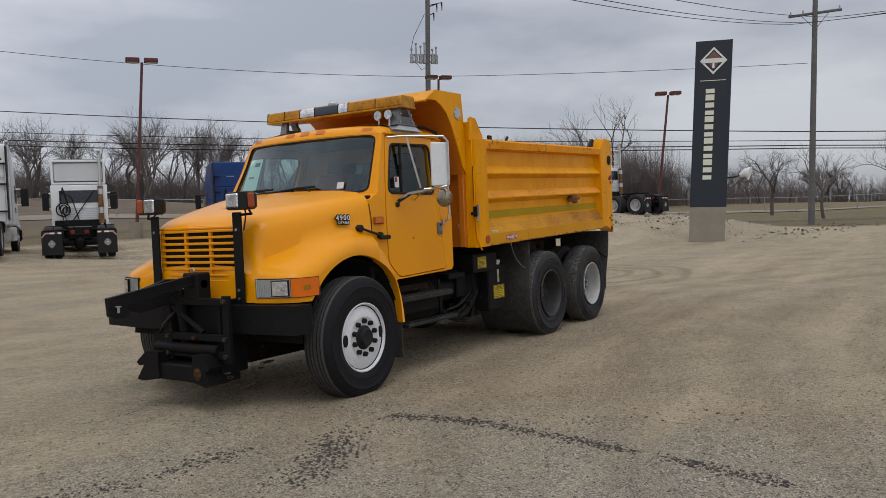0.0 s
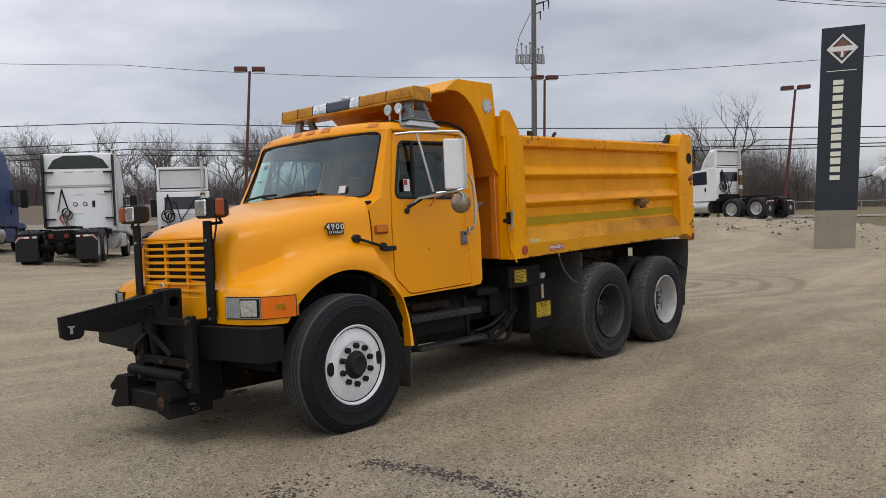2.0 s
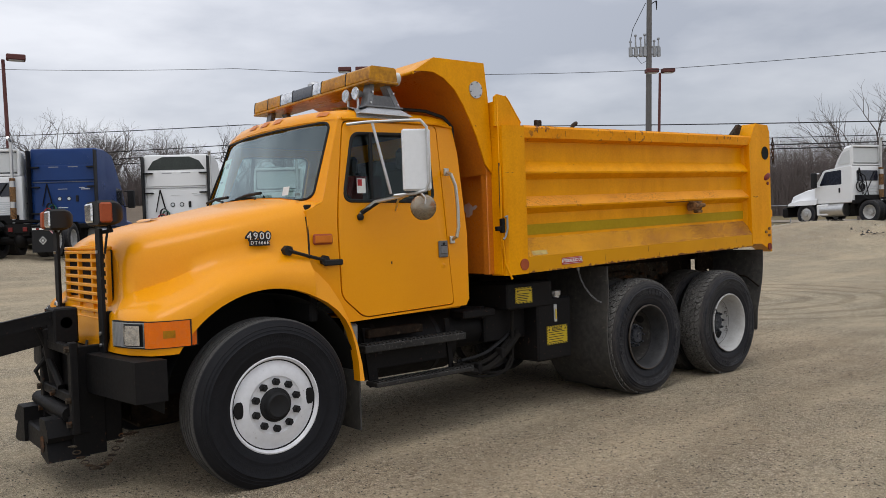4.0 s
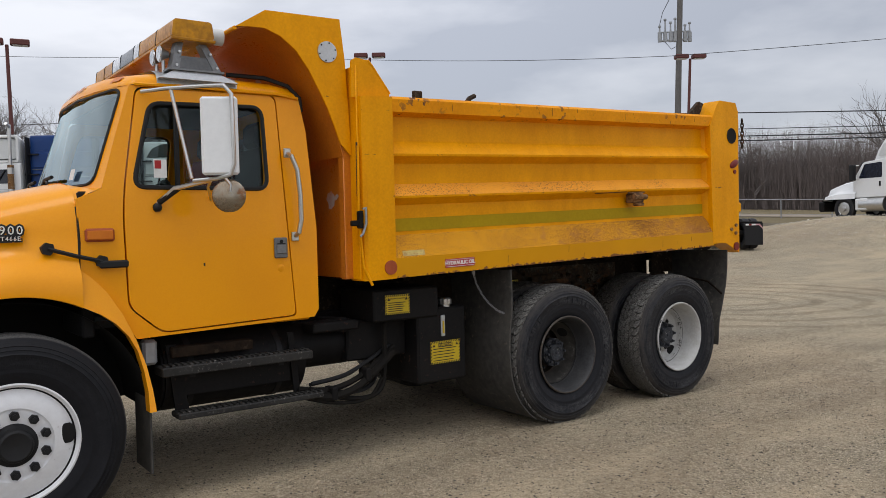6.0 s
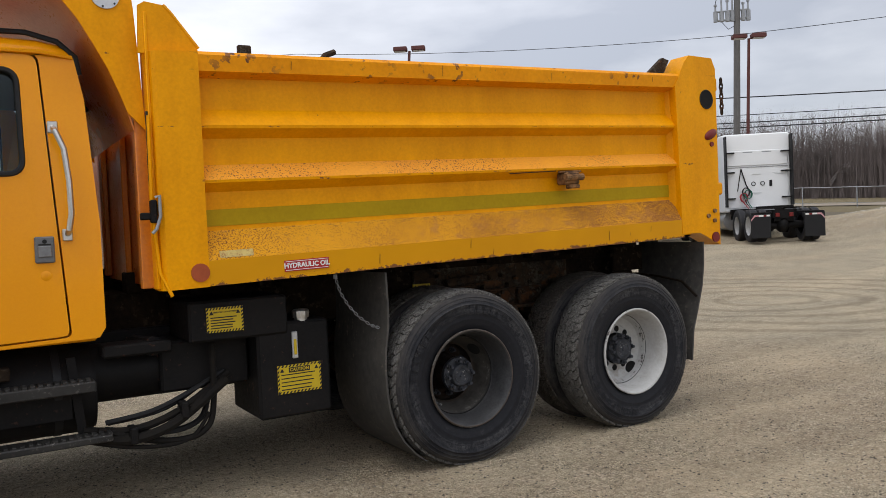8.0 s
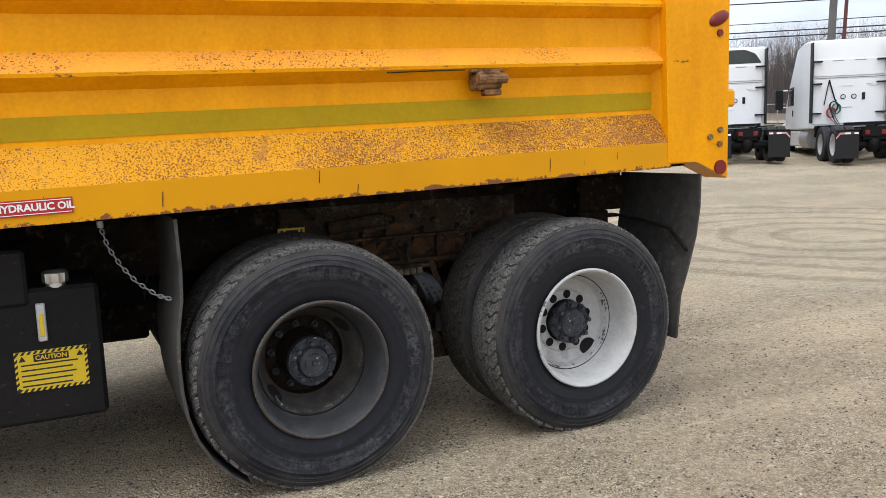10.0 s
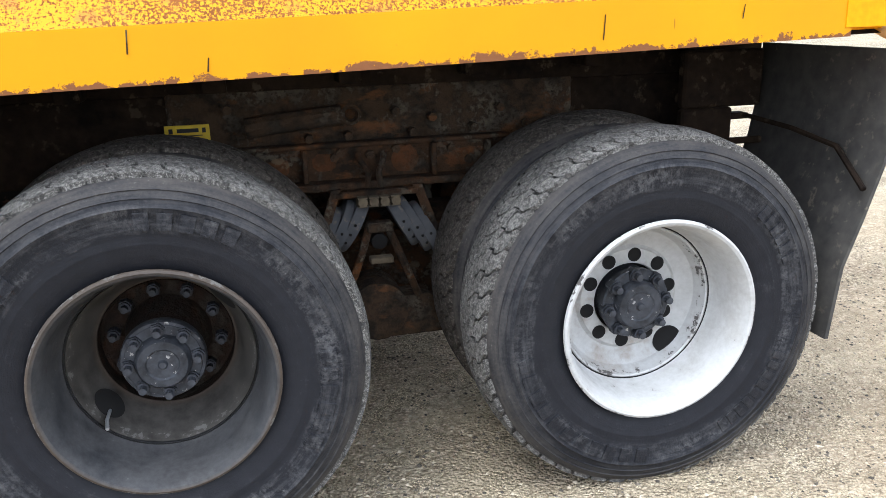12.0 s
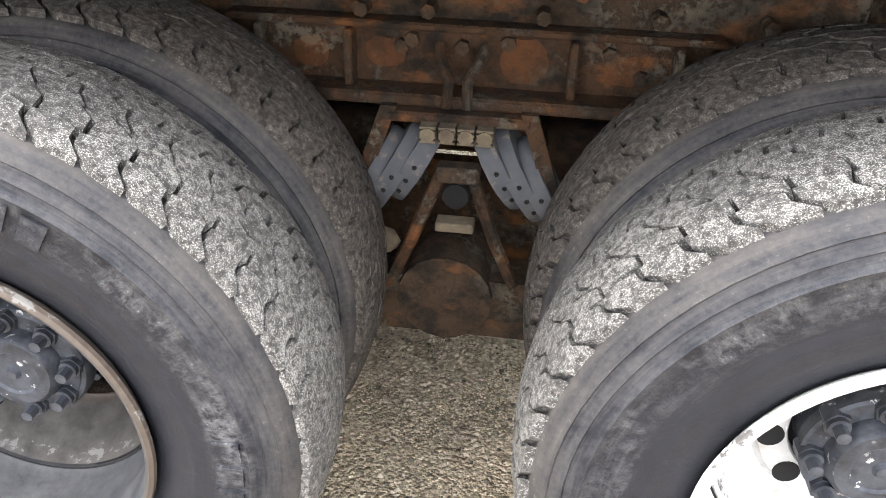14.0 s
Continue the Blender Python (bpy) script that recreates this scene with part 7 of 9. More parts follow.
def tread_mesh(name, material):
    """Worn drive tread: three broad rows and two shoulder rows parted by zigzag cracks, stepped grooves across them."""
    s = Shape()
    rr = random.Random(11)
    edges = [-0.1085, -0.064, -0.021, 0.021, 0.064, 0.1085]
    count = 52
    pitch = 2 * math.pi / count
    for k in range(5):
        lo, hi = edges[k], edges[k + 1]
        shoulder = k in (0, 4)
        for i in range(count):
            t0 = pitch * (i + 0.37 * k)
            dz = rr.uniform(-0.0010, 0.0010)
            cut = (0.0170 if shoulder else 0.0125) * rr.uniform(0.8, 1.2)
            grid = []
            for u in (0.0, 0.5, 1.0):
                row = []
                for w in (0.0, 0.5, 1.0):
                    zig = (0.0048 if u == 0.5 else -0.0048) * (1 if i % 2 else 0.7)
                    a = lerp(lo + (0.0024 if k else 0.0), hi - (0.0024 if k < 4 else 0.0), w)
                    if (w == 0.0 and k > 0) or (w == 1.0 and k < 4):
                        a += zig
                    # the groove across the block steps half-way
                    step = {0: (0.0, 0.052, 0.058), 1: (0.0, 0.006, 0.050), 2: (0.0, 0.040, 0.046), 3: (0.050, 0.044, 0.0), 4: (0.058, 0.052, 0.0)}[k][int(w * 2)]
                    ends = 0.0 if u == 0.5 else cut / 2
                    if shoulder and (w == 0.0) == (k == 0) and w != 0.5:
                        ends *= 1.6
                    t = t0 + step + u * pitch + (ends if u == 0.0 else -ends if u == 1.0 else 0.0)
                    row.append((t, a))
                grid.append(row)
            v = []
            for rb in (0.4995, 0.5255 + dz):
                for row in grid:
                    for t, a in row:
                        q = rb - 0.013 * (abs(a) / 0.104) ** 2.4 * (1 if rb > 0.51 else 0.2)
                        v.append((q * math.cos(t), a, q * math.sin(t)))
            f = [(9 + 3 * i2 + j, 9 + 3 * i2 + j + 1, 12 + 3 * i2 + j + 1, 12 + 3 * i2 + j) for i2 in range(2) for j in range(2)]
            loop = [0, 1, 2, 5, 8, 7, 6, 3]
            f += [(loop[j], loop[(j + 1) % 8], loop[(j + 1) % 8] + 9, loop[j] + 9) for j in range(8)]
            s.add(v, f)
    return s.mesh(name, material, 30)


def sidewall_marks(name, material, groups, r0, r1):
    """Raised blank bars where the sidewall carries its moulded marks."""
    s = Shape()
    for a0, a1, n in groups:
        for i in range(n):
            t0 = radians(lerp(a0, a1, i / n))
            t1 = radians(lerp(a0, a1, (i + 0.66) / n))
            v = [(r * math.cos(t), -(0.1375 - 0.10 * max(0, r - 0.435)) - d, r * math.sin(t)) for d in (0.0, 0.0046) for r in (r0, r1) for t in (t0, t1)]
            s.add(v, [(4, 5, 7, 6), (0, 1, 5, 4), (2, 6, 7, 3), (0, 4, 6, 2), (1, 3, 7, 5)])
    return s.mesh(name, material, 0)


rear_tyre = tyre_mesh("tyre", M["rubber"], False)
inner_tyre = tyre_mesh("tyre_inner", M["rubber_in"], False)
rear_tread = tread_mesh("tread", M["tread"])
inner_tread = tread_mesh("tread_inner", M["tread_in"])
front_tyre = tyre_mesh("tyre_front", M["rubber_front"], True, 1.004)
marks_a = sidewall_marks("sidewall_relief", M["rubber"], [(188, 268, 11), (300, 342, 9), (20, 48, 6)], 0.385, 0.425)
marks_b = sidewall_marks("sidewall_relief_b", M["rubber"], [(60, 100, 6), (150, 185, 5), (225, 290, 9)], 0.385, 0.425)

# dished outer rim: flange, barrel, step, disc, mounting face
RIM = [(r * 0.918, a + (0.010 if a > 0.05 else 0.0)) for r, a in [(0.302, 0.098), (0.316, 0.116), (0.315, 0.123), (0.308, 0.126), (0.300, 0.122), (0.292, 0.108), (0.284, 0.085), (0.276, 0.040), (0.268, 0.000), (0.262, -0.018), (0.257, -0.024), (0.252, -0.020), (0.247, -0.024), (0.243, -0.045), (0.232, -0.066), (0.205, -0.082), (0.178, -0.086), (0.170, -0.080), (0.166, -0.074), (0.120, -0.074), (0.117, -0.078), (0.117, -0.120)]]


# deep cone with a wide bore, of the older grey wheel
CONE = RIM[:10] + [(0.2375, -0.022), (0.2365, -0.034), (0.2325, -0.036), (0.2315, -0.026), (0.2285, -0.036), (0.216, -0.072), (0.200, -0.112), (0.187, -0.140), (0.181, -0.148), (0.178, -0.150), (0.176, -0.156), (0.176, -0.215)]


def rim_meshes(key, mat, cone=False):
    out = {}
    out["rim"] = Shape().lathe(CONE if cone else RIM, (0, 0, 0), 72).mesh("rim_" + key, mat, 30)
    out["joint"] = Shape().lathe([(0.2395, -0.0212), (0.2368, -0.0203), (0.2345, -0.0215)], (0, 0, 0), 72).mesh("joint_" + key, M["dark"], 30)
    # stud holes: flat discs, the shade inside them put into the colour
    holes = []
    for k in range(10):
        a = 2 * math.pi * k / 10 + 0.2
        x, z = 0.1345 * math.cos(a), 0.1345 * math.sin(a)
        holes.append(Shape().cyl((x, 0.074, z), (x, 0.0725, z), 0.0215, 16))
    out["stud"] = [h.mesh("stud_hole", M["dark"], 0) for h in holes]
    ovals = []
    # hand holes: near-black ovals laid on the disc instead of shaded openings
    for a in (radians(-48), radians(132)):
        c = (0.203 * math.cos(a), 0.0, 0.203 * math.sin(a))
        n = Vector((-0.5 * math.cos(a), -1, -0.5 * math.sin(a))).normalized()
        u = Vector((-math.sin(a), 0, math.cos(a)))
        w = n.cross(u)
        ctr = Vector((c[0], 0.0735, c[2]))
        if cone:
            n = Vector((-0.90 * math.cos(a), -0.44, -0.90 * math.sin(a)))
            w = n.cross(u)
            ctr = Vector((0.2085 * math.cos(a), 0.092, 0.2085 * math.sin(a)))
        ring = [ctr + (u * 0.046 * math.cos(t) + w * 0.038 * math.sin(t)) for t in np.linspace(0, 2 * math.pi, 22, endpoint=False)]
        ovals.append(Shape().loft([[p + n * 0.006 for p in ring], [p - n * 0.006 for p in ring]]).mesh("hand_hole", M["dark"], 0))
    out["hand"] = ovals
    return out


HUB = [(0.086, -0.14), (0.086, -0.034), (0.093, -0.030), (0.094, -0.008), (0.090, -0.004), (0.068, -0.003), (0.064, 0.018), (0.058, 0.025), (0.040, 0.026), (0.036, 0.022), (0.012, 0.022), (0.008, 0.030), (0.0001, 0.030)]
# bore: a near-black disc paints the shade round the hub
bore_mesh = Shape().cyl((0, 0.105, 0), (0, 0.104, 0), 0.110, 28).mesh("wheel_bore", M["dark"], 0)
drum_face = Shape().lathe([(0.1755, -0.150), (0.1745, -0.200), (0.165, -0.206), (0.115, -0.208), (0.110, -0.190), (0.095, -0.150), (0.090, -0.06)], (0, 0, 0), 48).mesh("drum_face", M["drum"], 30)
flange_mesh = Shape().lathe([(0.090, -0.040), (0.104, -0.038), (0.107, -0.032), (0.107, -0.012), (0.104, -0.006), (0.090, -0.0055)], (0, 0, 0), 40).mesh("hub_flange", M["hub"], 30)
stem_mesh = Shape().tube([(0.150, 0.075, -0.150), (0.154, 0.03, -0.152), (0.160, -0.01, -0.146)], 0.005, 6).mesh("valve_stem", M["alu"], 30)
hub_mesh = Shape().lathe(HUB, (0, 0, 0), 40).mesh("hub", M["hub"], 30)
bolt_mesh = Shape().cyl((0, 0.028, 0), (0, -0.002, 0), 0.0185, 6).cyl((0, -0.001, 0), (0, -0.010, 0), 0.0145, 12).cyl((0, -0.009, 0), (0, -0.030, 0), 0.0095, 8).mesh("hub_bolt", M["hub"], 30)
drum_mesh = Shape().lathe([(0.21, -0.12), (0.21, -0.30), (0.05, -0.32)], (0, 0, 0), 40).mesh("brake_drum", M["rust"], 30)


def put(name, me, parent, m, label=""):
    ob = part(name, me, None, parent, label)
    ob.matrix_local = m
    return ob


def rear_wheel(x, s, rims, label, spin, clean_holes):
    """Outer and inner tyre of a twin wheel; s -1 is the street side."""
    turn = Matrix.Diagonal((1, -s, 1, 1))
    m = Matrix.Translation((x, s * 1.096, 0.512)) @ turn @ Matrix.Rotation(spin, 4, "Y")
    wheel = put("rear_wheel", rear_tyre, truck, m, label)
    put("tread", rear_tread, wheel, Matrix.Rotation(0.03, 4, "Y"))
    tagged(put("sidewall_relief", marks_a if clean_holes else marks_b, wheel, Matrix()), kind="stuff")
    put("rim", rims["rim"], wheel, Matrix())
    put("rim_joint", rims["joint"], wheel, Matrix())
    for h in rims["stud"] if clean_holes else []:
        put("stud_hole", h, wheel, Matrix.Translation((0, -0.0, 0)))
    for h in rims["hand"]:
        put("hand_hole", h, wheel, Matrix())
    if clean_holes:
        put("wheel_bore", bore_mesh, wheel, Matrix())
    else:
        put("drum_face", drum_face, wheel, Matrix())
        put("valve_stem", stem_mesh, wheel, Matrix())
        put("hub_flange", flange_mesh, wheel, Matrix.Translation((0, 0.018, 0)))
        for k in range(10):
            a = 2 * math.pi * k / 10 + 0.2
            put("wheel_stud", bolt_mesh, wheel, Matrix.Translation((0.140 * math.cos(a), 0.185, 0.140 * math.sin(a))))
    wide = 1.12 if clean_holes else 1.05
    put("hub", hub_mesh, wheel, Matrix.Translation((0, 0.018, 0)) @ Matrix.Diagonal((wide, 1, wide, 1)))
    for k in range(8):
        a = 2 * math.pi * k / 8 + 0.1
        put("hub_bolt", bolt_mesh, wheel, Matrix.Translation((0.081 * wide * math.cos(a), 0.016, 0.081 * wide * math.sin(a))) @ Matrix.Diagonal((wide, 1, wide, 1)))
    inner = put("inner_wheel", inner_tyre, truck, Matrix.Translation((x, s * 0.745, 0.512)) @ Matrix.Rotation(spin + 0.4, 4, "Y"))
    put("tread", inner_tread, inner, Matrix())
    put("brake_drum", drum_mesh, inner, turn)


white_rims = rim_meshes("white", M["white_wheel"])
grey_rims = rim_meshes("grey", M["grey_wheel"], True)
for s in (-1, 1):
    rear_wheel(3.67, s, grey_rims, "dusty twin tyre on a grimy grey dished rim", 1.606 if s < 0 else 1.0, False)
    rear_wheel(4.99, s, white_rims, "dusty twin tyre on a scuffed white dished rim", 0.0 if s < 0 else 2.0, True)

FRIM = [(r * 0.955, a) for r, a in [(0.300, 0.095), (0.312, 0.112), (0.312, 0.120), (0.304, 0.123), (0.297, 0.116), (0.288, 0.100), (0.280, 0.094), (0.268, 0.098), (0.240, 0.108), (0.205, 0.116), (0.185, 0.117), (0.178, 0.112), (0.170, 0.111), (0.108, 0.111), (0.106, 0.09)]]
frim = Shape().lathe(FRIM, (0, 0, 0), 72).mesh("front_rim", M["front_wheel"], 30)
fgroove = Shape().lathe([(0.2755, 0.1015), (0.2715, 0.0975), (0.2680, 0.0965)], (0, 0, 0), 72).mesh("rim_groove", M["dark"], 30)
fhub = Shape().lathe([(0.105, 0.08), (0.104, 0.116), (0.094, 0.122), (0.084, 0.126), (0.076, 0.152), (0.066, 0.158), (0.050, 0.154), (0.0001, 0.150)], (0, 0, 0), 36).mesh("front_hub", M["plastic"], 30)
fnut = Shape().cyl((0, -0.109, 0), (0, -0.138, 0), 0.0235, 6).cyl((0, -0.136, 0), (0, -0.148, 0), 0.0115, 8).mesh("lug_nut", M["plastic"], 30)
for s in (-1, 1):
    turn = Matrix.Diagonal((1, -s, 1, 1))
    wheel = put("front_wheel", front_tyre, truck, Matrix.Translation((0.002, s * 1.055, 0.492)) @ turn, "black ribbed tyre on a white ten-stud disc wheel")
    put("rim", frim, wheel, Matrix())
    put("rim_groove", fgroove, wheel, Matrix())
    put("hub", fhub, wheel, Matrix())
    for k in range(10):
        a = 2 * math.pi * k / 10 + 0.30
        put("lug_nut", fnut, wheel, Matrix.Translation((0.1425 * math.cos(a), 0, 0.1425 * math.sin(a))))
    # front hand holes: flattened near-black balls that paint the shade of openings
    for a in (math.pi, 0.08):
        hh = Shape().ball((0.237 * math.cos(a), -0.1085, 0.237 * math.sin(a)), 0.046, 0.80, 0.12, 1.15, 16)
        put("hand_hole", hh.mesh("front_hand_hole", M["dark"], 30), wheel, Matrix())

# ---- tandem suspension between the twin wheels
for s in (-1, 1):
    y = s * 0.56
    susp = part("suspension", Shape().box(3.70, 5.02, *sorted((s * 0.475, s * 0.50)), 0.80, 1.13, 0.008), M["rust2"], truck, "rust-caked tandem suspension with rubber cushions")
    part("hanger_plate", Shape().prism([(3.88, 0.945), (4.76, 0.945), (4.74, 0.86), (4.66, 0.825), (3.98, 0.825), (3.90, 0.86)], "y", s * 0.50, s * 0.53), M["rust"], susp)
    part("hanger_flange", Shape().box(3.86, 4.78, *sorted((s * 0.50, s * 0.552)), 0.940, 0.955, 0.004).box(3.95, 4.69, *sorted((s * 0.50, s * 0.600)), 0.812, 0.836, 0.005), M["rust"], susp)
    for x in (3.93, 4.10, 4.515, 4.70):
        part("hanger_rib", Shape().box(x - 0.008, x + 0.008, *sorted((s * 0.53, s * 0.575)), 0.836, 0.942, 0.003), M["rust"], susp)
    for x, z, rr_, sq in ((4.165, 0.893, 0.040, 0.8), (4.425, 0.890, 0.044, 1.1), (4.61, 0.885, 0.036, 0.9), (4.02, 0.885, 0.034, 1.0)):
        part("rust_scab", Shape().ball((x, s * 0.530, z), rr_, 1.0, 0.14, sq, 10).warp(lambda px, py, pz: (px + 0.006 * noise.noise(Vector((px * 60, 1.0, pz * 60))), py, pz + 0.006 * noise.noise(Vector((px * 60, 7.0, pz * 60))))), M["scab"], susp, "blistered orange rust")
    for x, z in ((4.08, 1.035), (4.40, 1.045), (4.52, 1.02), (4.12, 0.972), (4.455, 0.975), (4.215, 0.922), (4.195, 0.908), (4.31, 0.912), (4.395, 0.925), (4.58, 0.915), (4.64, 0.875), (3.88, 1.075), (4.75, 1.04), (4.85, 0.98), (3.78, 0.93), (4.245, 0.975), (4.66, 0.98)):
        part("frame_bolt", Shape().cyl((x, s * 0.50, z), (x, s * 0.548, z), 0.0145, 6), M["rust2"], susp)
    if s < 0:
        tag = part("warning_label", Shape().box(3.690, 3.822, -0.5115, -0.5005, 0.984, 1.033, 0.001), M["yellow_tag"], susp, "small yellow warning label on the frame")
        for x0, x1, z0, z1 in ((3.726, 3.790, 1.011, 1.023), (3.702, 3.714, 1.009, 1.024), (3.800, 3.811, 1.009, 1.024), (3.712, 3.800, 1.000, 1.0025), (3.712, 3.790, 0.993, 0.9955)):
            part("label_bar", Shape().box(x0, x1, -0.5130, -0.5116, z0, z1), M["ink"], tag)
    cx = 4.315
    part("brake_pipe", Shape().tube([(cx - 0.046, s * 0.545, 0.915), (cx - 0.040, s * 0.575, 0.895), (cx - 0.022, s * 0.595, 0.865), (cx - 0.026, s * 0.60, 0.815)], 0.0105, 8), M["rust"], susp)
    part("brake_pipe", Shape().tube([(cx + 0.040, s * 0.545, 0.915), (cx + 0.030, s * 0.575, 0.895), (cx + 0.012, s * 0.595, 0.865), (cx + 0.014, s * 0.60, 0.815)], 0.0105, 8), M["rust"], susp)
    part("cradle_top", Shape().box(cx - 0.135, cx + 0.135, *sorted((s * 0.48, s * 0.625)), 0.790, 0.811, 0.005), M["rust"], susp)
    for i in range(4):
        x = cx - 0.052 + i * 0.035
        part("stud_end", Shape().cyl((x, s * 0.60, 0.780), (x, s * 0.655, 0.780), 0.0145, 12), M["mud"], susp, "threaded stud end caked in dry mud")
        for k in range(4):
            part("stud_nut", Shape().box(x - 0.0155, x + 0.0155, *sorted((s * 0.598, s * 0.652)), 0.764 + k * 0.009, 0.769 + k * 0.009, 0.001), M["mud"], susp)
    for q in (-1, 1):
        for k in range(3):
            c = Vector((cx + q * (0.080 + 0.044 * k), y, 0.702 - 0.024 * k))
            slab = Shape().loft([[(tx * g2, yy, zz * g2) for yy, zz in ((0.078 * math.cos(t), 0.108 * math.sin(t)) for t in np.linspace(0, 2 * math.pi, 18, endpoint=False))] for tx, g2 in ((-0.0225, 0.86), (-0.019, 0.96), (-0.010, 1.0), (0.010, 1.0), (0.019, 0.96), (0.0225, 0.86))])
            slab.move(Matrix.Translation(c) @ Matrix.Rotation(radians(q * -29), 4, "Y"))
            part("rubber_cushion", slab, M["cushion"], susp, "grey ribbed rubber spring")
            for zz in (-0.062, -0.03, 0.004):
                pr = Matrix.Translation(c) @ Matrix.Rotation(radians(q * -29), 4, "Y") @ Vector((0.0, s * 0.077 * math.sqrt(1 - (zz / 0.108) ** 2), zz))
                # dimple: small near-black ball, its shade painted by colour
                part("cushion_dimple", Shape().ball(pr, 0.005, 1, 1, 1, 8), M["dark"], susp)
        part("yoke_arm", Shape().tube([(cx + q * 0.030, s * 0.60, 0.685), (cx + q * 0.055, s * 0.62, 0.62), (cx + q * 0.085, s * 0.62, 0.54), (cx + q * 0.125, s * 0.60, 0.44)], 0.013, 8), M["rust"], susp)
        part("cradle_leg", Shape().prism([(cx + q * 0.115, 0.82), (cx + q * 0.145, 0.82), (cx + q * 0.215, 0.62), (cx + q * 0.19, 0.60)], "y", s * 0.605, s * 0.622), M["rust"], susp)
    part("yoke_bridge", Shape().box(cx - 0.040, cx + 0.045, *sorted((s * 0.585, s * 0.63)), 0.672, 0.705, 0.006), M["rust2"], susp)
    part("yoke_pin", Shape().cyl((cx, s * 0.56, 0.640), (cx, s * 0.615, 0.640), 0.026, 14), M["dark"], susp)
    part("yoke_plate", Shape().box(cx - 0.036, cx + 0.040, *sorted((s * 0.60, s * 0.64)), 0.572, 0.592, 0.003), M["mud"], susp, "mud-splashed plate")
    part("mud_lump", Shape().ball((cx - 0.17, s * 0.60, 0.52), 0.05, 1.2, 0.8, 0.6, 10), M["mud"], susp)
    part("back_plate", Shape().box(cx - 0.26, cx + 0.26, *sorted((s * 0.36, s * 0.38)), 0.30, 0.62, 0.01), M["rust"], susp)
    part("saddle", Shape().prism([(4.12, 0.44), (4.48, 0.44), (4.56, 0.30), (4.04, 0.30)], "y", s * 0.50, s * 0.60).cyl((4.30, s * 0.46, 0.40), (4.30, s * 0.62, 0.40), 0.10, 18), M["rust2"], susp)
    part("walking_beam", Shape().box(3.62, 5.04, *sorted((s * 0.50, s * 0.585)), 0.30, 0.42, 0.02), M["rust"], susp)
    part("frame_ring", Shape().lathe([(0.018, 0.0), (0.030, 0.004), (0.032, 0.022), (0.022, 0.028), (0.017, 0.0)], (4.252, s * 0.55, 1.045), 18, -1 if s < 0 else 1).tube([(4.225, s * 0.54, 1.043), (4.10, s * 0.54, 1.034), (4.02, s * 0.54, 1.026), (3.93, s * 0.535, 1.016)], 0.032, 10), M["rust2"], susp)
for x in (3.67, 4.99):
    axle = part("drive_axle", Shape().cyl((x, -0.62, 0.51), (x, 0.62, 0.51), 0.085, 16), M["rust"], truck, "rusty drive axle")
    part("differential", Shape().ball((x - 0.03, 0, 0.52), 0.21, 1.1, 0.9, 1.0, 16), M["rust"], axle)
part("inter_shaft", Shape().cyl((3.67, 0.0, 0.54), (4.99, 0.0, 0.54), 0.055, 10), M["rust"], chassis)
part("torque_rod", Shape().cyl((4.25, -0.30, 0.86), (3.70, -0.18, 0.72), 0.03, 10).cyl((4.40, -0.30, 0.86), (4.95, -0.18, 0.72), 0.03, 10), M["rust"], chassis)
for xa, xb in ((4.02, 4.18), (4.62, 4.48)):
    part("air_pot", Shape().cyl((xa, -0.34, 0.62), (xb, -0.36, 0.62), 0.085, 16), M["rust2"], chassis)

# ---------------------------------------------------------------- parked tractors
def gpose(x, y, yaw, dz=0.0):
    return pose(x, y, ground_z(x, y) + dz, 0, 0, yaw)


far_tyre = Shape().lathe([(0.28, 0.10), (0.33, 0.13), (0.45, 0.135), (0.50, 0.11), (0.51, 0.0), (0.50, -0.11), (0.45, -0.135), (0.28, -0.10)], (0, 0, 0), 28).mesh("tractor_tyre", M["rubber"], 40)
far_rim = Shape().lathe([(0.30, 0.115), (0.28, 0.10), (0.26, -0.02), (0.20, -0.06), (0.12, -0.05), (0.10, 0.02), (0.0001, 0.03)], (0, 0, 0), 24).mesh("tractor_rim", M["white_wheel"], 40)
far_rim_f = Shape().lathe([(0.30, 0.115), (0.28, 0.09), (0.20, 0.11), (0.12, 0.11), (0.10, 0.16), (0.0001, 0.17)], (0, 0, 0), 24).mesh("tractor_front_rim", M["steel"], 40)


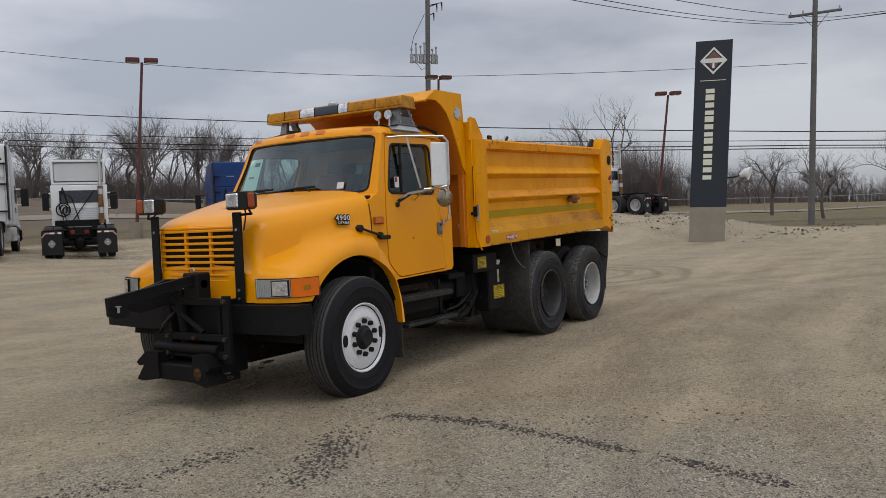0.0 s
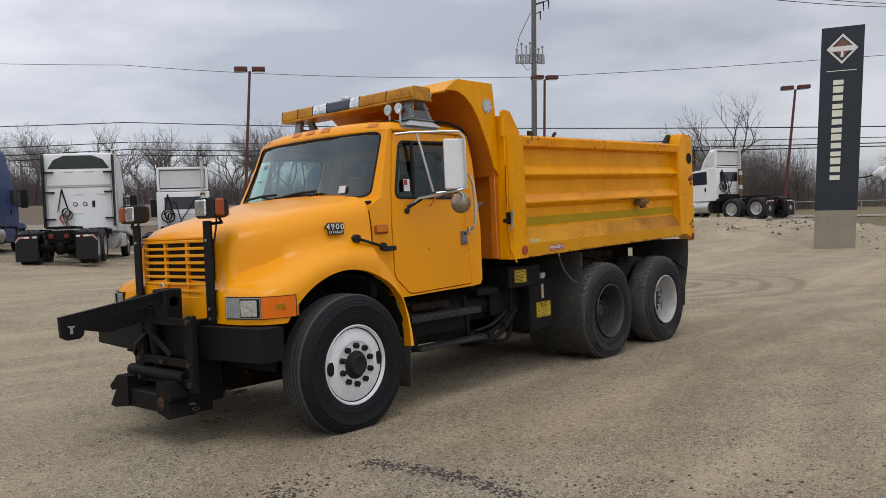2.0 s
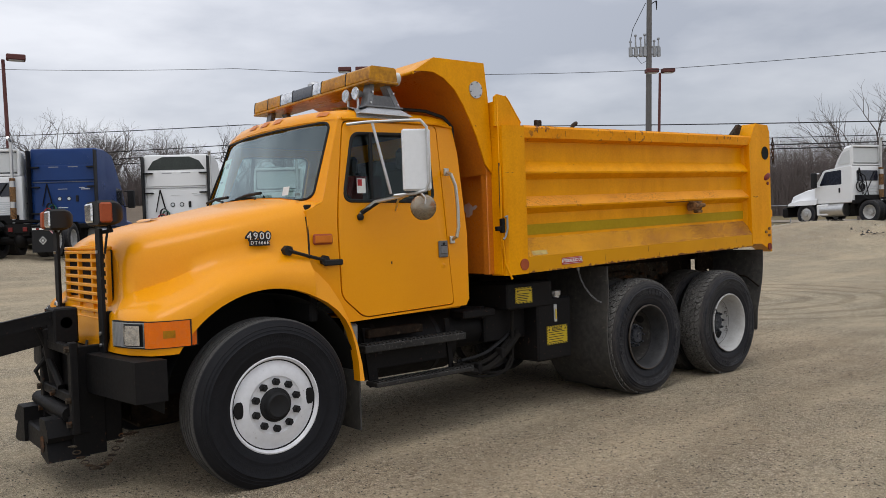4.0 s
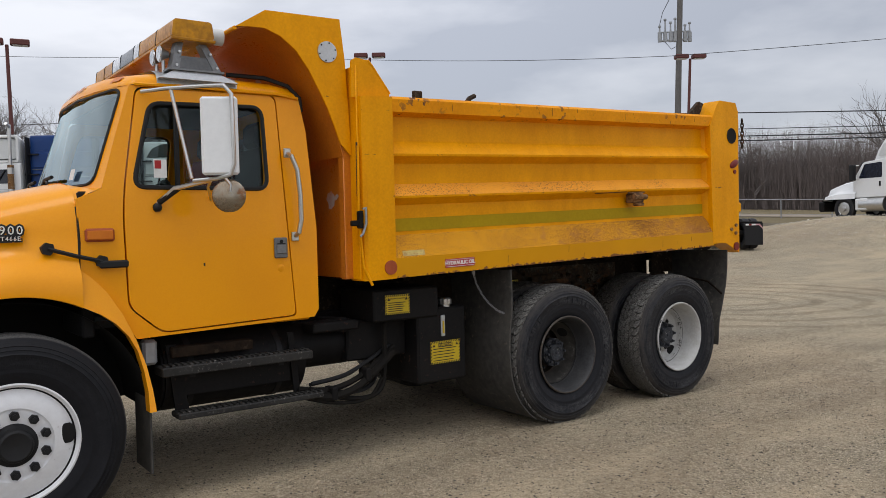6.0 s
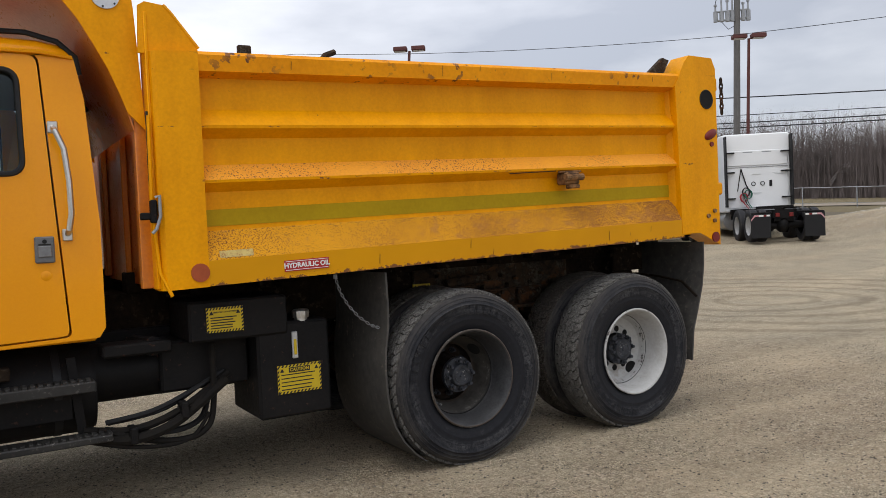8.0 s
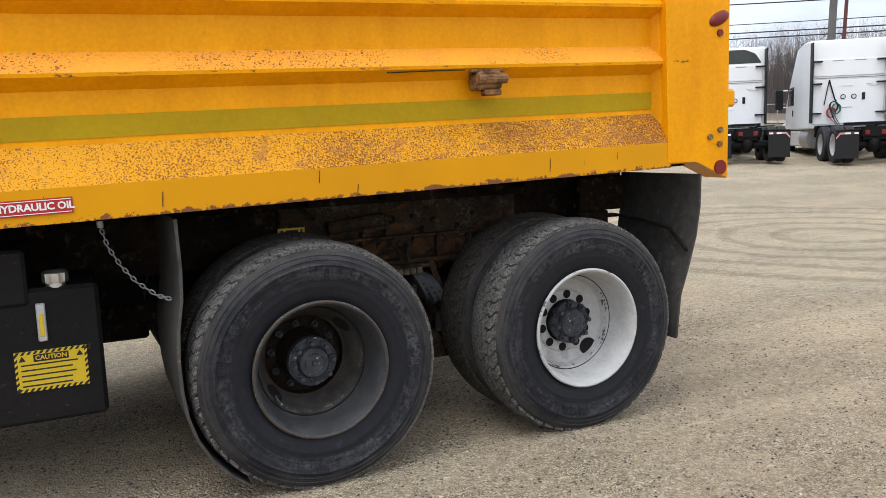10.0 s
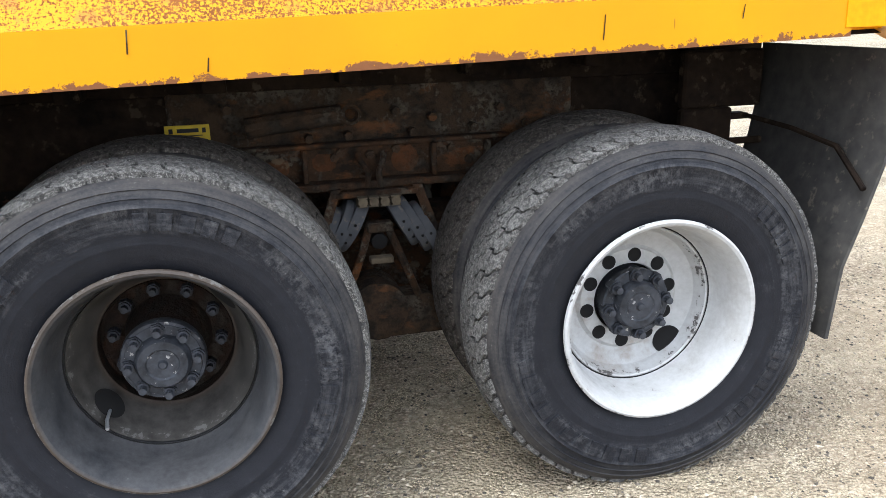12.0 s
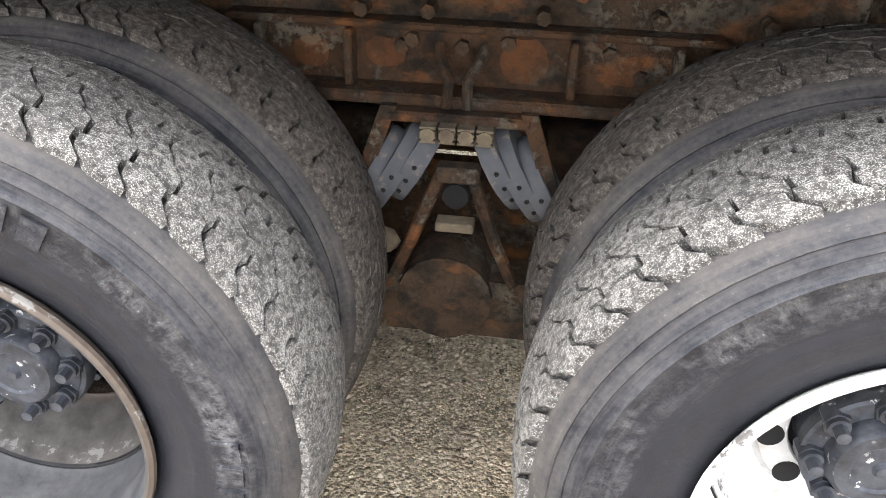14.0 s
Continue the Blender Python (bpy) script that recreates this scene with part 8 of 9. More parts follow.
def tractor(name, label, m, paint, sleeper=True, stack=0, curved=False, flap_mark=True, cab_x=2.9, recess=True):
    """Highway tractor with its rear axle group at the origin, heading along +x."""
    t = thing(name, label, "truck", m @ Matrix.Diagonal((1, 0.88, 1, 1)), "parked tractors")
    tall = 0.875 if sleeper else 0.905

    def tp(nm, shape, *rest):
        return part(nm, shape.warp(lambda x, y, z: (x if sleeper or x < cab_x else cab_x + (x - cab_x) * 1.2, y, z if z < 0.95 else 0.95 + (z - 0.95) * tall)), *rest)

    fr = tp("frame", Shape().box(-0.9, cab_x + 3.4, -0.42, -0.34, 0.72, 0.98).box(-0.9, cab_x + 3.4, 0.34, 0.42, 0.72, 0.98).box(-0.9, -0.8, -0.42, 0.42, 0.72, 0.98), M["black"], t, "black ladder frame")
    tp("fifth_wheel", Shape().prism([(-0.55, -0.45), (-0.35, -0.25), (0.55, -0.48), (0.55, 0.48), (-0.35, 0.25), (-0.55, 0.45)], "z", 1.05, 1.13), M["black"], fr)
    fxw = cab_x + (3.55 if sleeper else 2.38)
    for x, dual in ((-0.66, True), (0.66, True), (fxw, False)):
        for s in (-1, 1):
            mm = Matrix.Translation((x, s * 1.03, 0.51)) @ Matrix.Diagonal((1, -s, 1, 1))
            w = put("wheel", far_tyre, t, mm)
            put("rim", far_rim if dual else far_rim_f, w, Matrix())
            if dual:
                put("inner_tyre", far_tyre, t, Matrix.Translation((x, s * 0.72, 0.51)))
    for x in (-0.66, 0.66):
        ax = tp("axle", Shape().cyl((x, -1.0, 0.51), (x, 1.0, 0.51), 0.12, 10), M["black"], t)
        tp("axle_housing", Shape().ball((x, 0, 0.52), 0.26, 1.0, 0.9, 1.0, 12), M["black"], ax)
    tp("crossmember", Shape().box(-0.84, -0.70, -0.34, 0.34, 0.62, 0.94, 0.01), M["black"], fr)
    tp("crossmember", Shape().box(1.10, 1.25, -0.34, 0.34, 0.62, 0.94, 0.01), M["black"], fr)
    tp("air_tank", Shape().cyl((1.35, -0.2, 0.62), (cab_x - 0.1, -0.2, 0.62), 0.15, 12), M["black"], fr)
    tp("underbody", Shape().box(cab_x + 0.15, cab_x + (3.2 if sleeper else 1.6), -0.66, 0.66, 0.36, 0.93, 0.04), M["dark"], t)
    tp("cab_foot", Shape().box(cab_x - 0.16, cab_x + 0.05, -1.05, 1.05, 0.88, 1.06, 0.02), M["black"], t)
    for s in (-1, 1):
        tp("quarter_fender", Shape().loft([[(0.66 + 0.58 * math.cos(a2), yy, 0.51 + 0.58 * math.sin(a2)) for a2 in np.linspace(0.35, 1.25, 7)] for yy in (s * 0.60, s * 1.20)], False), M["plastic"], t)
        fl = tp("mud_flap", Shape().box(-1.222, -1.205, *sorted((s * 0.56, s * 1.22)), 0.14, 0.86, 0.004), M["plastic"], t)
        tp("flap_strip", Shape().box(-1.229, -1.224, *sorted((s * 0.58, s * 0.95)), 0.785, 0.835), M["decal_white"], fl)
        tp("flap_strip_red", Shape().box(-1.231, -1.226, *sorted((s * 0.70, s * 0.80)), 0.785, 0.835), M["red"], fl)
        tp("flap_corner_strip", Shape().prism([(s * 0.95, 0.785), (s * 1.08, 0.785), (s * 1.21, 0.66), (s * 1.21, 0.71), (s * 1.10, 0.835), (s * 0.95, 0.835)], "x", -1.229, -1.224), M["strip_red"], fl)
        if flap_mark:
            for half, out, mt in ((0.085, -1.226, "decal_white"), (0.066, -1.2275, "plastic"), (0.03, -1.229, "decal_white")):
                tp("flap_emblem", Shape().box(-0.002, 0.002, -half, half, -half, half).move(Matrix.Translation((out, s * 0.90, 0.48)) @ Matrix.Rotation(radians(45), 4, "X")), M[mt], fl)
        tp("flap_arm", Shape().tube([(-0.86, s * 0.42, 0.90), (-1.16, s * 0.55, 0.90), (-1.20, s * 1.20, 0.88)], 0.03, 6), M["black"], fl)
        tp("tail_lamp", Shape().box(-0.93, -0.905, *sorted((s * 0.16, s * 0.30)), 0.76, 0.88, 0.008), M["red"], fr)
        tp("tank", Shape().cyl((cab_x + 0.35, s * 0.92, 0.66), (cab_x + 1.35, s * 0.92, 0.66), 0.30, 20), M["steel"], t)
        tp("skirt", Shape().box(cab_x + (1.45 if sleeper else 1.0), cab_x + (2.9 if sleeper else 1.5), *sorted((s * 0.88, s * 1.18)), 0.42, 0.92, 0.04), M[paint], t)
    w = 1.22 if sleeper else 1.06
    if sleeper:
        prof = [(cab_x, 0.95), (cab_x + 3.35, 0.95), (cab_x + 3.35, 1.75), (cab_x + 2.75, 2.62), (cab_x + 1.7, 3.85), (cab_x + 0.9, 3.98), (cab_x, 3.95)]
    else:
        prof = [(cab_x, 0.95), (cab_x + 1.65, 0.95), (cab_x + 1.65, 1.78), (cab_x + 1.22, 2.60), (cab_x + 0.10, 2.72), (cab_x, 2.70)]
    shell = Shape()
    rings = []
    for y, k in ((-w, 0.03), (-w + 0.06, 0.0), (w - 0.06, 0.0), (w, 0.03)):
        cx = sum(p[0] for p in prof) / len(prof)
        cz = sum(p[1] for p in prof) / len(prof)
        rings.append([(lerp(x, cx, k), y, lerp(z, cz, k)) for x, z in rounded(prof, 0.10, 3)])
    shell.loft(rings)
    body = tp("cab_shell", shell, M[paint], t, "", 30)
    hx0, hx1 = (cab_x + 3.2, cab_x + 4.75) if sleeper else (cab_x + 1.5, cab_x + 2.95)
    hoodp = []
    for x, zt, ww in ((hx0, 1.85, 1.02), (lerp(hx0, hx1, 0.5), 1.72, 1.08), (hx1 - 0.15, 1.50, 1.04), (hx1, 1.25, 0.95)):
        half = [(0, zt), (0.55 * ww, zt - 0.02), (0.75 * ww, zt - 0.10), (0.86 * ww, zt - 0.40), (1.10 * ww, min(zt - 0.45, 1.16)), (1.14 * ww, 0.92)]
        hoodp.append([(x, -y, z) for y, z in reversed(half)] + [(x, y, z) for y, z in half[1:]])
    tp("hood", Shape().loft(hoodp, False).add(hoodp[-1], [tuple(range(len(hoodp[-1])))]), M[paint], t, "", 40)
    tp("bumper", Shape().box(hx1 - 0.1, hx1 + 0.15, -1.20, 1.20, 0.40, 0.85, 0.06), M["black"], t)
    for s in (-1, 1):
        wx = cab_x + (2.1 if sleeper else 0.45)
        dz0 = 1.85
        tp("door_window", Shape().prism(rounded([(wx, dz0), (wx + 0.95, dz0), (wx + 0.70, 2.50), (wx, 2.55)], 0.06, 3), "y", s * (w + 0.004), s * (w - 0.01)), M["smoke"], t)
        tp("door_handle", Shape().box(wx + 0.05, wx + 0.12, *sorted((s * w, s * (w + 0.03))), 1.45, 1.68, 0.01), M["plastic"], t)
        mr = tp("mirror", Shape().box(wx + 0.95, wx + 1.10, *sorted((s * (w + 0.14), s * (w + 0.42))), 1.75, 2.50, 0.03), M["plastic"], t)
        tp("mirror_arm", Shape().tube([(wx + 0.95, s * w, 2.46), (wx + 1.02, s * (w + 0.34), 2.46), (wx + 1.02, s * (w + 0.34), 2.40)], 0.022, 6).tube([(wx + 0.95, s * w, 1.82), (wx + 1.02, s * (w + 0.34), 1.82)], 0.022, 6), M["white" if paint == "white" else "plastic"], mr)
        if sleeper:
            tp("side_extender", Shape().box(cab_x - 0.30, cab_x + 0.02, *sorted((s * (w - 0.03), s * (w + 0.005))), 1.15, 3.86, 0.01), M["plastic"], t)
            for z in (1.45, 2.45, 3.20):
                tp("extender_bracket", Shape().box(cab_x - 0.12, cab_x - 0.02, *sorted((s * 0.86, s * (w - 0.03))), z, z + 0.05), M["plastic"], t)
    tp("windshield", Shape().prism([(cab_x + (3.28 if sleeper else 1.60), 1.86), (cab_x + (2.80 if sleeper else 1.26), 2.58), (cab_x + (2.82 if sleeper else 1.28), 2.60), (cab_x + (3.31 if sleeper else 1.63), 1.87)], "y", -1.0, 1.0), M["smoke"], t)
    bx = cab_x
    if sleeper:
        tp("upper_panel", Shape().box(bx - 0.030, bx + 0.02, -1.12, 1.12, 2.72, 3.30, 0.02), M[paint], t)
        tp("lower_panel", Shape().box(bx - 0.022, bx + 0.02, -1.12, 1.12, 1.10, 2.62, 0.02), M[paint], t)
        if recess:
            # recess drawn as a flat plate, dark unless the cab is blue
            tp("roof_recess", Shape().prism(rounded([(-1.08, 3.36), (1.08, 3.36), (0.86, 3.70), (0.50, 3.86), (-0.50, 3.86), (-0.86, 3.70)], 0.05, 3), "x", bx - 0.006, bx + 0.01), M["blue" if paint == "blue" else "recess"], t)
        for y in (-0.17, 0.17):
            port = tp("round_port", Shape().cyl((bx - 0.034, y, 2.02), (bx - 0.021, y, 2.02), 0.085, 18), M["plastic"], t)
            tp("port_cover", Shape().cyl((bx - 0.040, y, 2.02), (bx - 0.033, y, 2.02), 0.058, 18), M["white_dull"], port)
        tp("panel_seam", Shape().box(bx - 0.034, bx - 0.020, -1.13, 1.13, 2.655, 2.672), M["grey_trim"], t)
        for y0, y1, z0, z1 in ((-0.95, -0.62, 2.36, 2.39), (-0.12, 0.22, 2.38, 2.40), (-0.12, 0.25, 1.66, 1.69), (-0.75, -0.55, 2.42, 2.44)):
            tp("pressed_rib", Shape().box(bx - 0.036, bx - 0.020, y0, y1, z0, z1, 0.004), M["white_dull"], t)
        tp("grab_bar", Shape().box(bx - 0.05, bx - 0.02, -0.52, -0.42, 1.90, 2.14, 0.01), M["plastic"], t)
        for y in (-0.35, 0.35):
            tp("marker", Shape().box(bx - 0.033, bx - 0.029, y - 0.18, y + 0.18, 3.22, 3.25), M["galv"], t)
    else:
        fair = []
        for x, z1, ww in ((bx + 0.02, 3.72, 1.02), (bx + 0.36, 3.66, 1.00), (bx + 0.66, 3.20, 0.94), (bx + 0.86, 2.72, 0.88)):
            fair.append([(x, -ww, 2.60), (x, -ww, z1 - 0.12), (x, -ww + 0.12, z1), (x, ww - 0.12, z1), (x, ww, z1 - 0.12), (x, ww, 2.60)])
        tp("roof_fairing", Shape().loft(fair, False), M[paint], t, "", 30)
        tp("fairing_back", Shape().prism(rounded([(-0.90, 2.86), (0.90, 2.86), (0.90, 3.56), (-0.90, 3.56)], 0.08, 3), "x", bx + 0.05, bx + 0.06), M["white_dull"], t)
        tp("fairing_lip", Shape().box(bx + 0.0, bx + 0.08, -1.0, 1.0, 2.72, 2.80, 0.01).box(bx + 0.0, bx + 0.08, -1.0, 1.0, 3.60, 3.70, 0.02).box(bx + 0.0, bx + 0.08, -1.02, -0.92, 2.76, 3.64, 0.02).box(bx + 0.0, bx + 0.08, 0.92, 1.02, 2.76, 3.64, 0.02), M[paint], t)
        tp("rear_window", Shape().prism(rounded([(-0.75, 1.98), (0.75, 1.98), (0.75, 2.48), (-0.75, 2.48)], 0.06, 3), "x", bx - 0.012, bx + 0.01), M["smoke"], t)
        for s in (-1, 1):
            tp("fairing_panel", Shape().prism(rounded([(bx + 0.10, 2.82), (bx + 0.62, 2.82), (bx + 0.42, 3.34), (bx + 0.10, 3.48)], 0.06, 3), "y", s * 0.995, s * 1.022), M["white_dull"], t)
    hang = tp("hose_holder", Shape().tube([(bx - 0.04, 0.62, 2.60), (bx - 0.10, 0.45, 1.95), (bx - 0.16, 0.42, 1.88)], 0.025, 6).tube([(bx - 0.04, 0.62, 2.60), (bx - 0.08, 0.78, 1.75)], 0.018, 6), M["black"], t)
    for mt, yc, zc in (("hose_red", 0.56, 1.50), ("hose_green", 0.40, 1.62), ("plastic", 0.48, 1.70)) if sleeper else (("plastic", 0.60, 1.74), ("plastic", 0.50, 1.66)):
        tp("air_line", Shape().tube([(bx - 0.12 - 0.02 * math.sin(a2 * 0.7), yc + (0.13 + 0.02 * math.cos(a2 * 0.31)) * math.cos(a2), zc + 0.17 * math.sin(a2)) for a2 in np.linspace(0, 6 * math.pi, 44)] + [(bx - 0.2, yc, 1.25), (bx - 0.3, yc * 0.8, 1.08)], 0.018, 5), M[mt], hang)
    if not sleeper:
        for k in range(7):
            tp("pressed_rib", Shape().box(bx - 0.018, bx + 0.005, -0.80, 0.55, 1.30 + 0.075 * k, 1.335 + 0.075 * k, 0.006), M["white_dull"], t)
        tp("mirror_bar", Shape().tube([(bx + 0.3, -1.05, 2.30), (bx + 0.45, -1.45, 2.30), (bx + 0.45, -1.45, 1.75), (bx + 0.3, -1.05, 1.72)], 0.025, 6), M["plastic"], t)
        tp("back_gear", Shape().box(bx - 0.10, bx - 0.01, -0.95, 0.95, 0.96, 1.30, 0.03), M["black"], t)
        tp("hose_coil", Shape().tube([(bx - 0.07, 0.62 + 0.26 * math.cos(a), 1.72 + 0.26 * math.sin(a)) for a in np.linspace(0, 12.5, 40)], 0.024, 5), M["plastic"], t)
        tp("hose_coil", Shape().tube([(bx - 0.05, 0.75, 2.45), (bx - 0.10, 0.30, 2.2), (bx - 0.08, 0.05, 1.3)], 0.024, 5), M["plastic"], t)
        tp("brace_bar", Shape().tube([(bx - 0.04, -0.55, 2.45), (bx - 0.06, 0.30, 1.25)], 0.022, 5), M["plastic"], t)
    tp("deck_plate", Shape().box(1.25, cab_x - 0.02, -0.42, 0.42, 0.985, 1.02), M["galv"], t)
    if stack:
        sx, sy = (bx + 0.06, stack * (w + 0.02)) if sleeper else (bx - 0.14, stack * 0.80)
        top = [(sx, sy, 1.0), (sx, sy, 3.80), (sx - 0.02, sy, 3.95), (sx - (0.22 if curved else 0.08), sy, 4.06)]
        ex = tp("exhaust_pipe", Shape().tube(eased(top), 0.060, 10), M["steel"], t, "tall upright chrome exhaust pipe")
        if sleeper:
            tp("heat_shield", Shape().cyl((sx, sy, 1.2), (sx, sy, 2.75), 0.08, 12), M["steel"], ex)
        else:
            tp("heat_shield", Shape().cyl((sx, sy, 1.15), (sx, sy, 2.62), 0.105, 14), M["latch_rust"], ex, "rust-browned heat shield")
            for z in (1.55, 2.30):
                tp("shield_band", Shape().cyl((sx, sy, z), (sx, sy, z + 0.22), 0.108, 14), M["steel"], ex)
    return t


tractor("tractor", "white day-cab tractor with roof fairing and single stack", gpose(10.04, 18.41, 56.5), "white", False, -1, cab_x=3.3)
tractor("tractor", "white high-roof sleeper tractor parked tail first", gpose(6.33, 18.46, 56.5), "white", True, -1, False, False, 2.85)
tractor("tractor", "blue high-roof sleeper tractor beside white sleepers", gpose(3.32, 20.60, 57), "blue", True, 0, cab_x=2.95)
tractor("tractor", "blue sleeper tractor parked beyond the day cab", gpose(17.5, 18.4, 56.5), "blue", True, 0, cab_x=2.6)
tractor("tractor", "white day-cab tractor with curved chrome stack", gpose(1.5, 21.7, 57), "white", False, -1, True, cab_x=2.6)
tractor("tractor", "white high-roof sleeper tractor on the gravel lot", gpose(23.1, 10.95, 53), "white", True, 0, False, False, 1.75, False)
tractor("tractor", "white sleeper tractor beside another white sleeper", gpose(21.0, 13.38, 53), "white", True, 0, False, False, 2.6)
tractor("tractor", "white day-cab tractor parked on the gravel bank", gpose(33.8, 8.08, 75, -0.02), "white", False, -1, cab_x=1.5)

# ---------------------------------------------------------------- sign, lamps, poles, wires
sg = thing("pylon_sign", "tall dark pylon sign with pale vertical lettering on a concrete base", "sign", pose(25.65, 2.52, 0, 0, 0, 0))
SB, ST = Vector((0, 0, 0.30)), Vector((0.10, -0.46, 7.75))


def sign_at(u, v, out=0.0):
    """Point on the sign's face: u across from -1 to 1, v up from its foot (0) to its top (1)."""
    c = SB.lerp(ST, v)
    e = Vector((0.165, -0.635, -0.02)) * (u * 1.0)
    nrm = Vector((-0.968, -0.25, 0))
    return c + e + nrm * (0.16 + out)


def sign_slab(u0, u1, v0, v1, out, back):
    f = [sign_at(u0, v0, out), sign_at(u1, v0, out), sign_at(u1, v1, out), sign_at(u0, v1, out)]
    b = [sign_at(u0, v0, back), sign_at(u1, v0, back), sign_at(u1, v1, back), sign_at(u0, v1, back)]
    return Shape().loft([f, b])


part("sign_base", sign_slab(-0.98, 0.98, -0.06, 0.165, 0.10, -0.55), M["concrete"], sg, "weathered concrete block")
part("sign_panel", sign_slab(-1, 1, 0.165, 1.0, 0.0, -0.32), M["sign"], sg, "dark navy sign panel")


def sign_poly(pts, out, mat, name):
    n = len(pts)
    return part(name, Shape().loft([[sign_at(u, v, out) for u, v in pts], [sign_at(u, v, -0.01) for u, v in pts]]), mat, sg, "", 0)


sign_poly([(-0.74, 0.90), (0.0, 0.832), (0.74, 0.90), (0.0, 0.968)], 0.010, M["decal_white"], "emblem_rim")
sign_poly([(-0.60, 0.90), (0.0, 0.845), (0.60, 0.90), (0.0, 0.955)], 0.016, M["sign"], "emblem_field")
sign_poly([(-0.46, 0.905), (0.0, 0.858), (0.46, 0.905), (0.0, 0.947)], 0.020, M["sign_bronze"], "emblem_core")
sign_poly([(-0.62, 0.889), (0.62, 0.889), (0.62, 0.911), (-0.62, 0.911)], 0.024, M["decal_white"], "emblem_bar")
sign_poly([(-0.07, 0.862), (0.07, 0.862), (0.05, 0.888), (-0.05, 0.888)], 0.024, M["decal_white"], "emblem_stem")
sign_poly([(-0.70, 0.800), (0.70, 0.800), (0.70, 0.803), (-0.70, 0.803)], 0.008, M["sign_text"], "sign_line")
for i in range(13):
    v0 = lerp(0.305, 0.775, i / 13)
    v1 = v0 + 0.025 + 0.004 * ((i * 7) % 3 - 1)
    sign_poly([(-0.36, v0), (0.12, v0), (0.12, v1), (-0.36, v1)], 0.010, M["sign_text"], "lettering_bar")
hs = thing("sign_floodlight", "small pale flood lamp on a bent arm beside the sign", "lamp", pose(25.9, 1.4, 2.6))
part("arm", Shape().tube([(-0.1, 0.35, 0.0), (-0.05, 0.05, 0.02), (0, -0.15, 0.10)], 0.025, 6), M["plastic"], hs)
part("shade", Shape().tube([(0, -0.10, 0.08), (0, -0.30, 0.16), (0, -0.46, 0.12)], 0.06, 12, 0.26), M["white"], hs)


def lamp_post(foot, top, label, yaw):
    t = thing("parking_lot_lamp", label, "street lamp", pose(*foot), "parking lot lamps")
    d = Vector(top) - Vector(foot)
    part("pole", Shape().tube([(0, 0, 0), d * 0.5, d], 0.085, 10, 0.06), M["pole_red"], t, "slim oxide-red pole")
    part("base", Shape().cyl((0, 0, -0.4), (0, 0, 0.75), 0.30, 18), M["concrete"], t, "round concrete footing")
    for s in (-1, 1):
        m = Matrix.Translation(d) @ pose(0, 0, 0, 0, 0, yaw)
        part("lamp_head", Shape().box(*sorted((s * 0.10, s * 0.72)), -0.20, 0.20, 0.0, 0.20, 0.03).move(m), M["pole_red"], t, "flat shoebox lamp head")
        part("lamp_glass", Shape().box(*sorted((s * 0.18, s * 0.66)), -0.15, 0.15, -0.012, 0.002).move(m), M["white_dull"], t)
    return t


lamp_post((18.30, 26.80, ground_z(18.3, 26.8)), (18.95, 26.60, 9.40), "oxide-red twin-head lamp post on concrete footing", -35)
lamp_post((39.60, 8.85, ground_z(39.6, 8.85)), (40.40, 8.25, 8.05), "oxide-red twin-head lamp post beyond the gravel bank", -60)
lamp_post((31.30, 18.40, ground_z(31.3, 18.4)), (31.25, 17.95, 9.05), "oxide-red twin-head lamp post beside a utility pole", -35)
lamp_post((3.95, 26.10, ground_z(3.95, 26.1)), (3.85, 26.15, 8.20), "oxide-red twin-head lamp post behind parked tractors", -10)


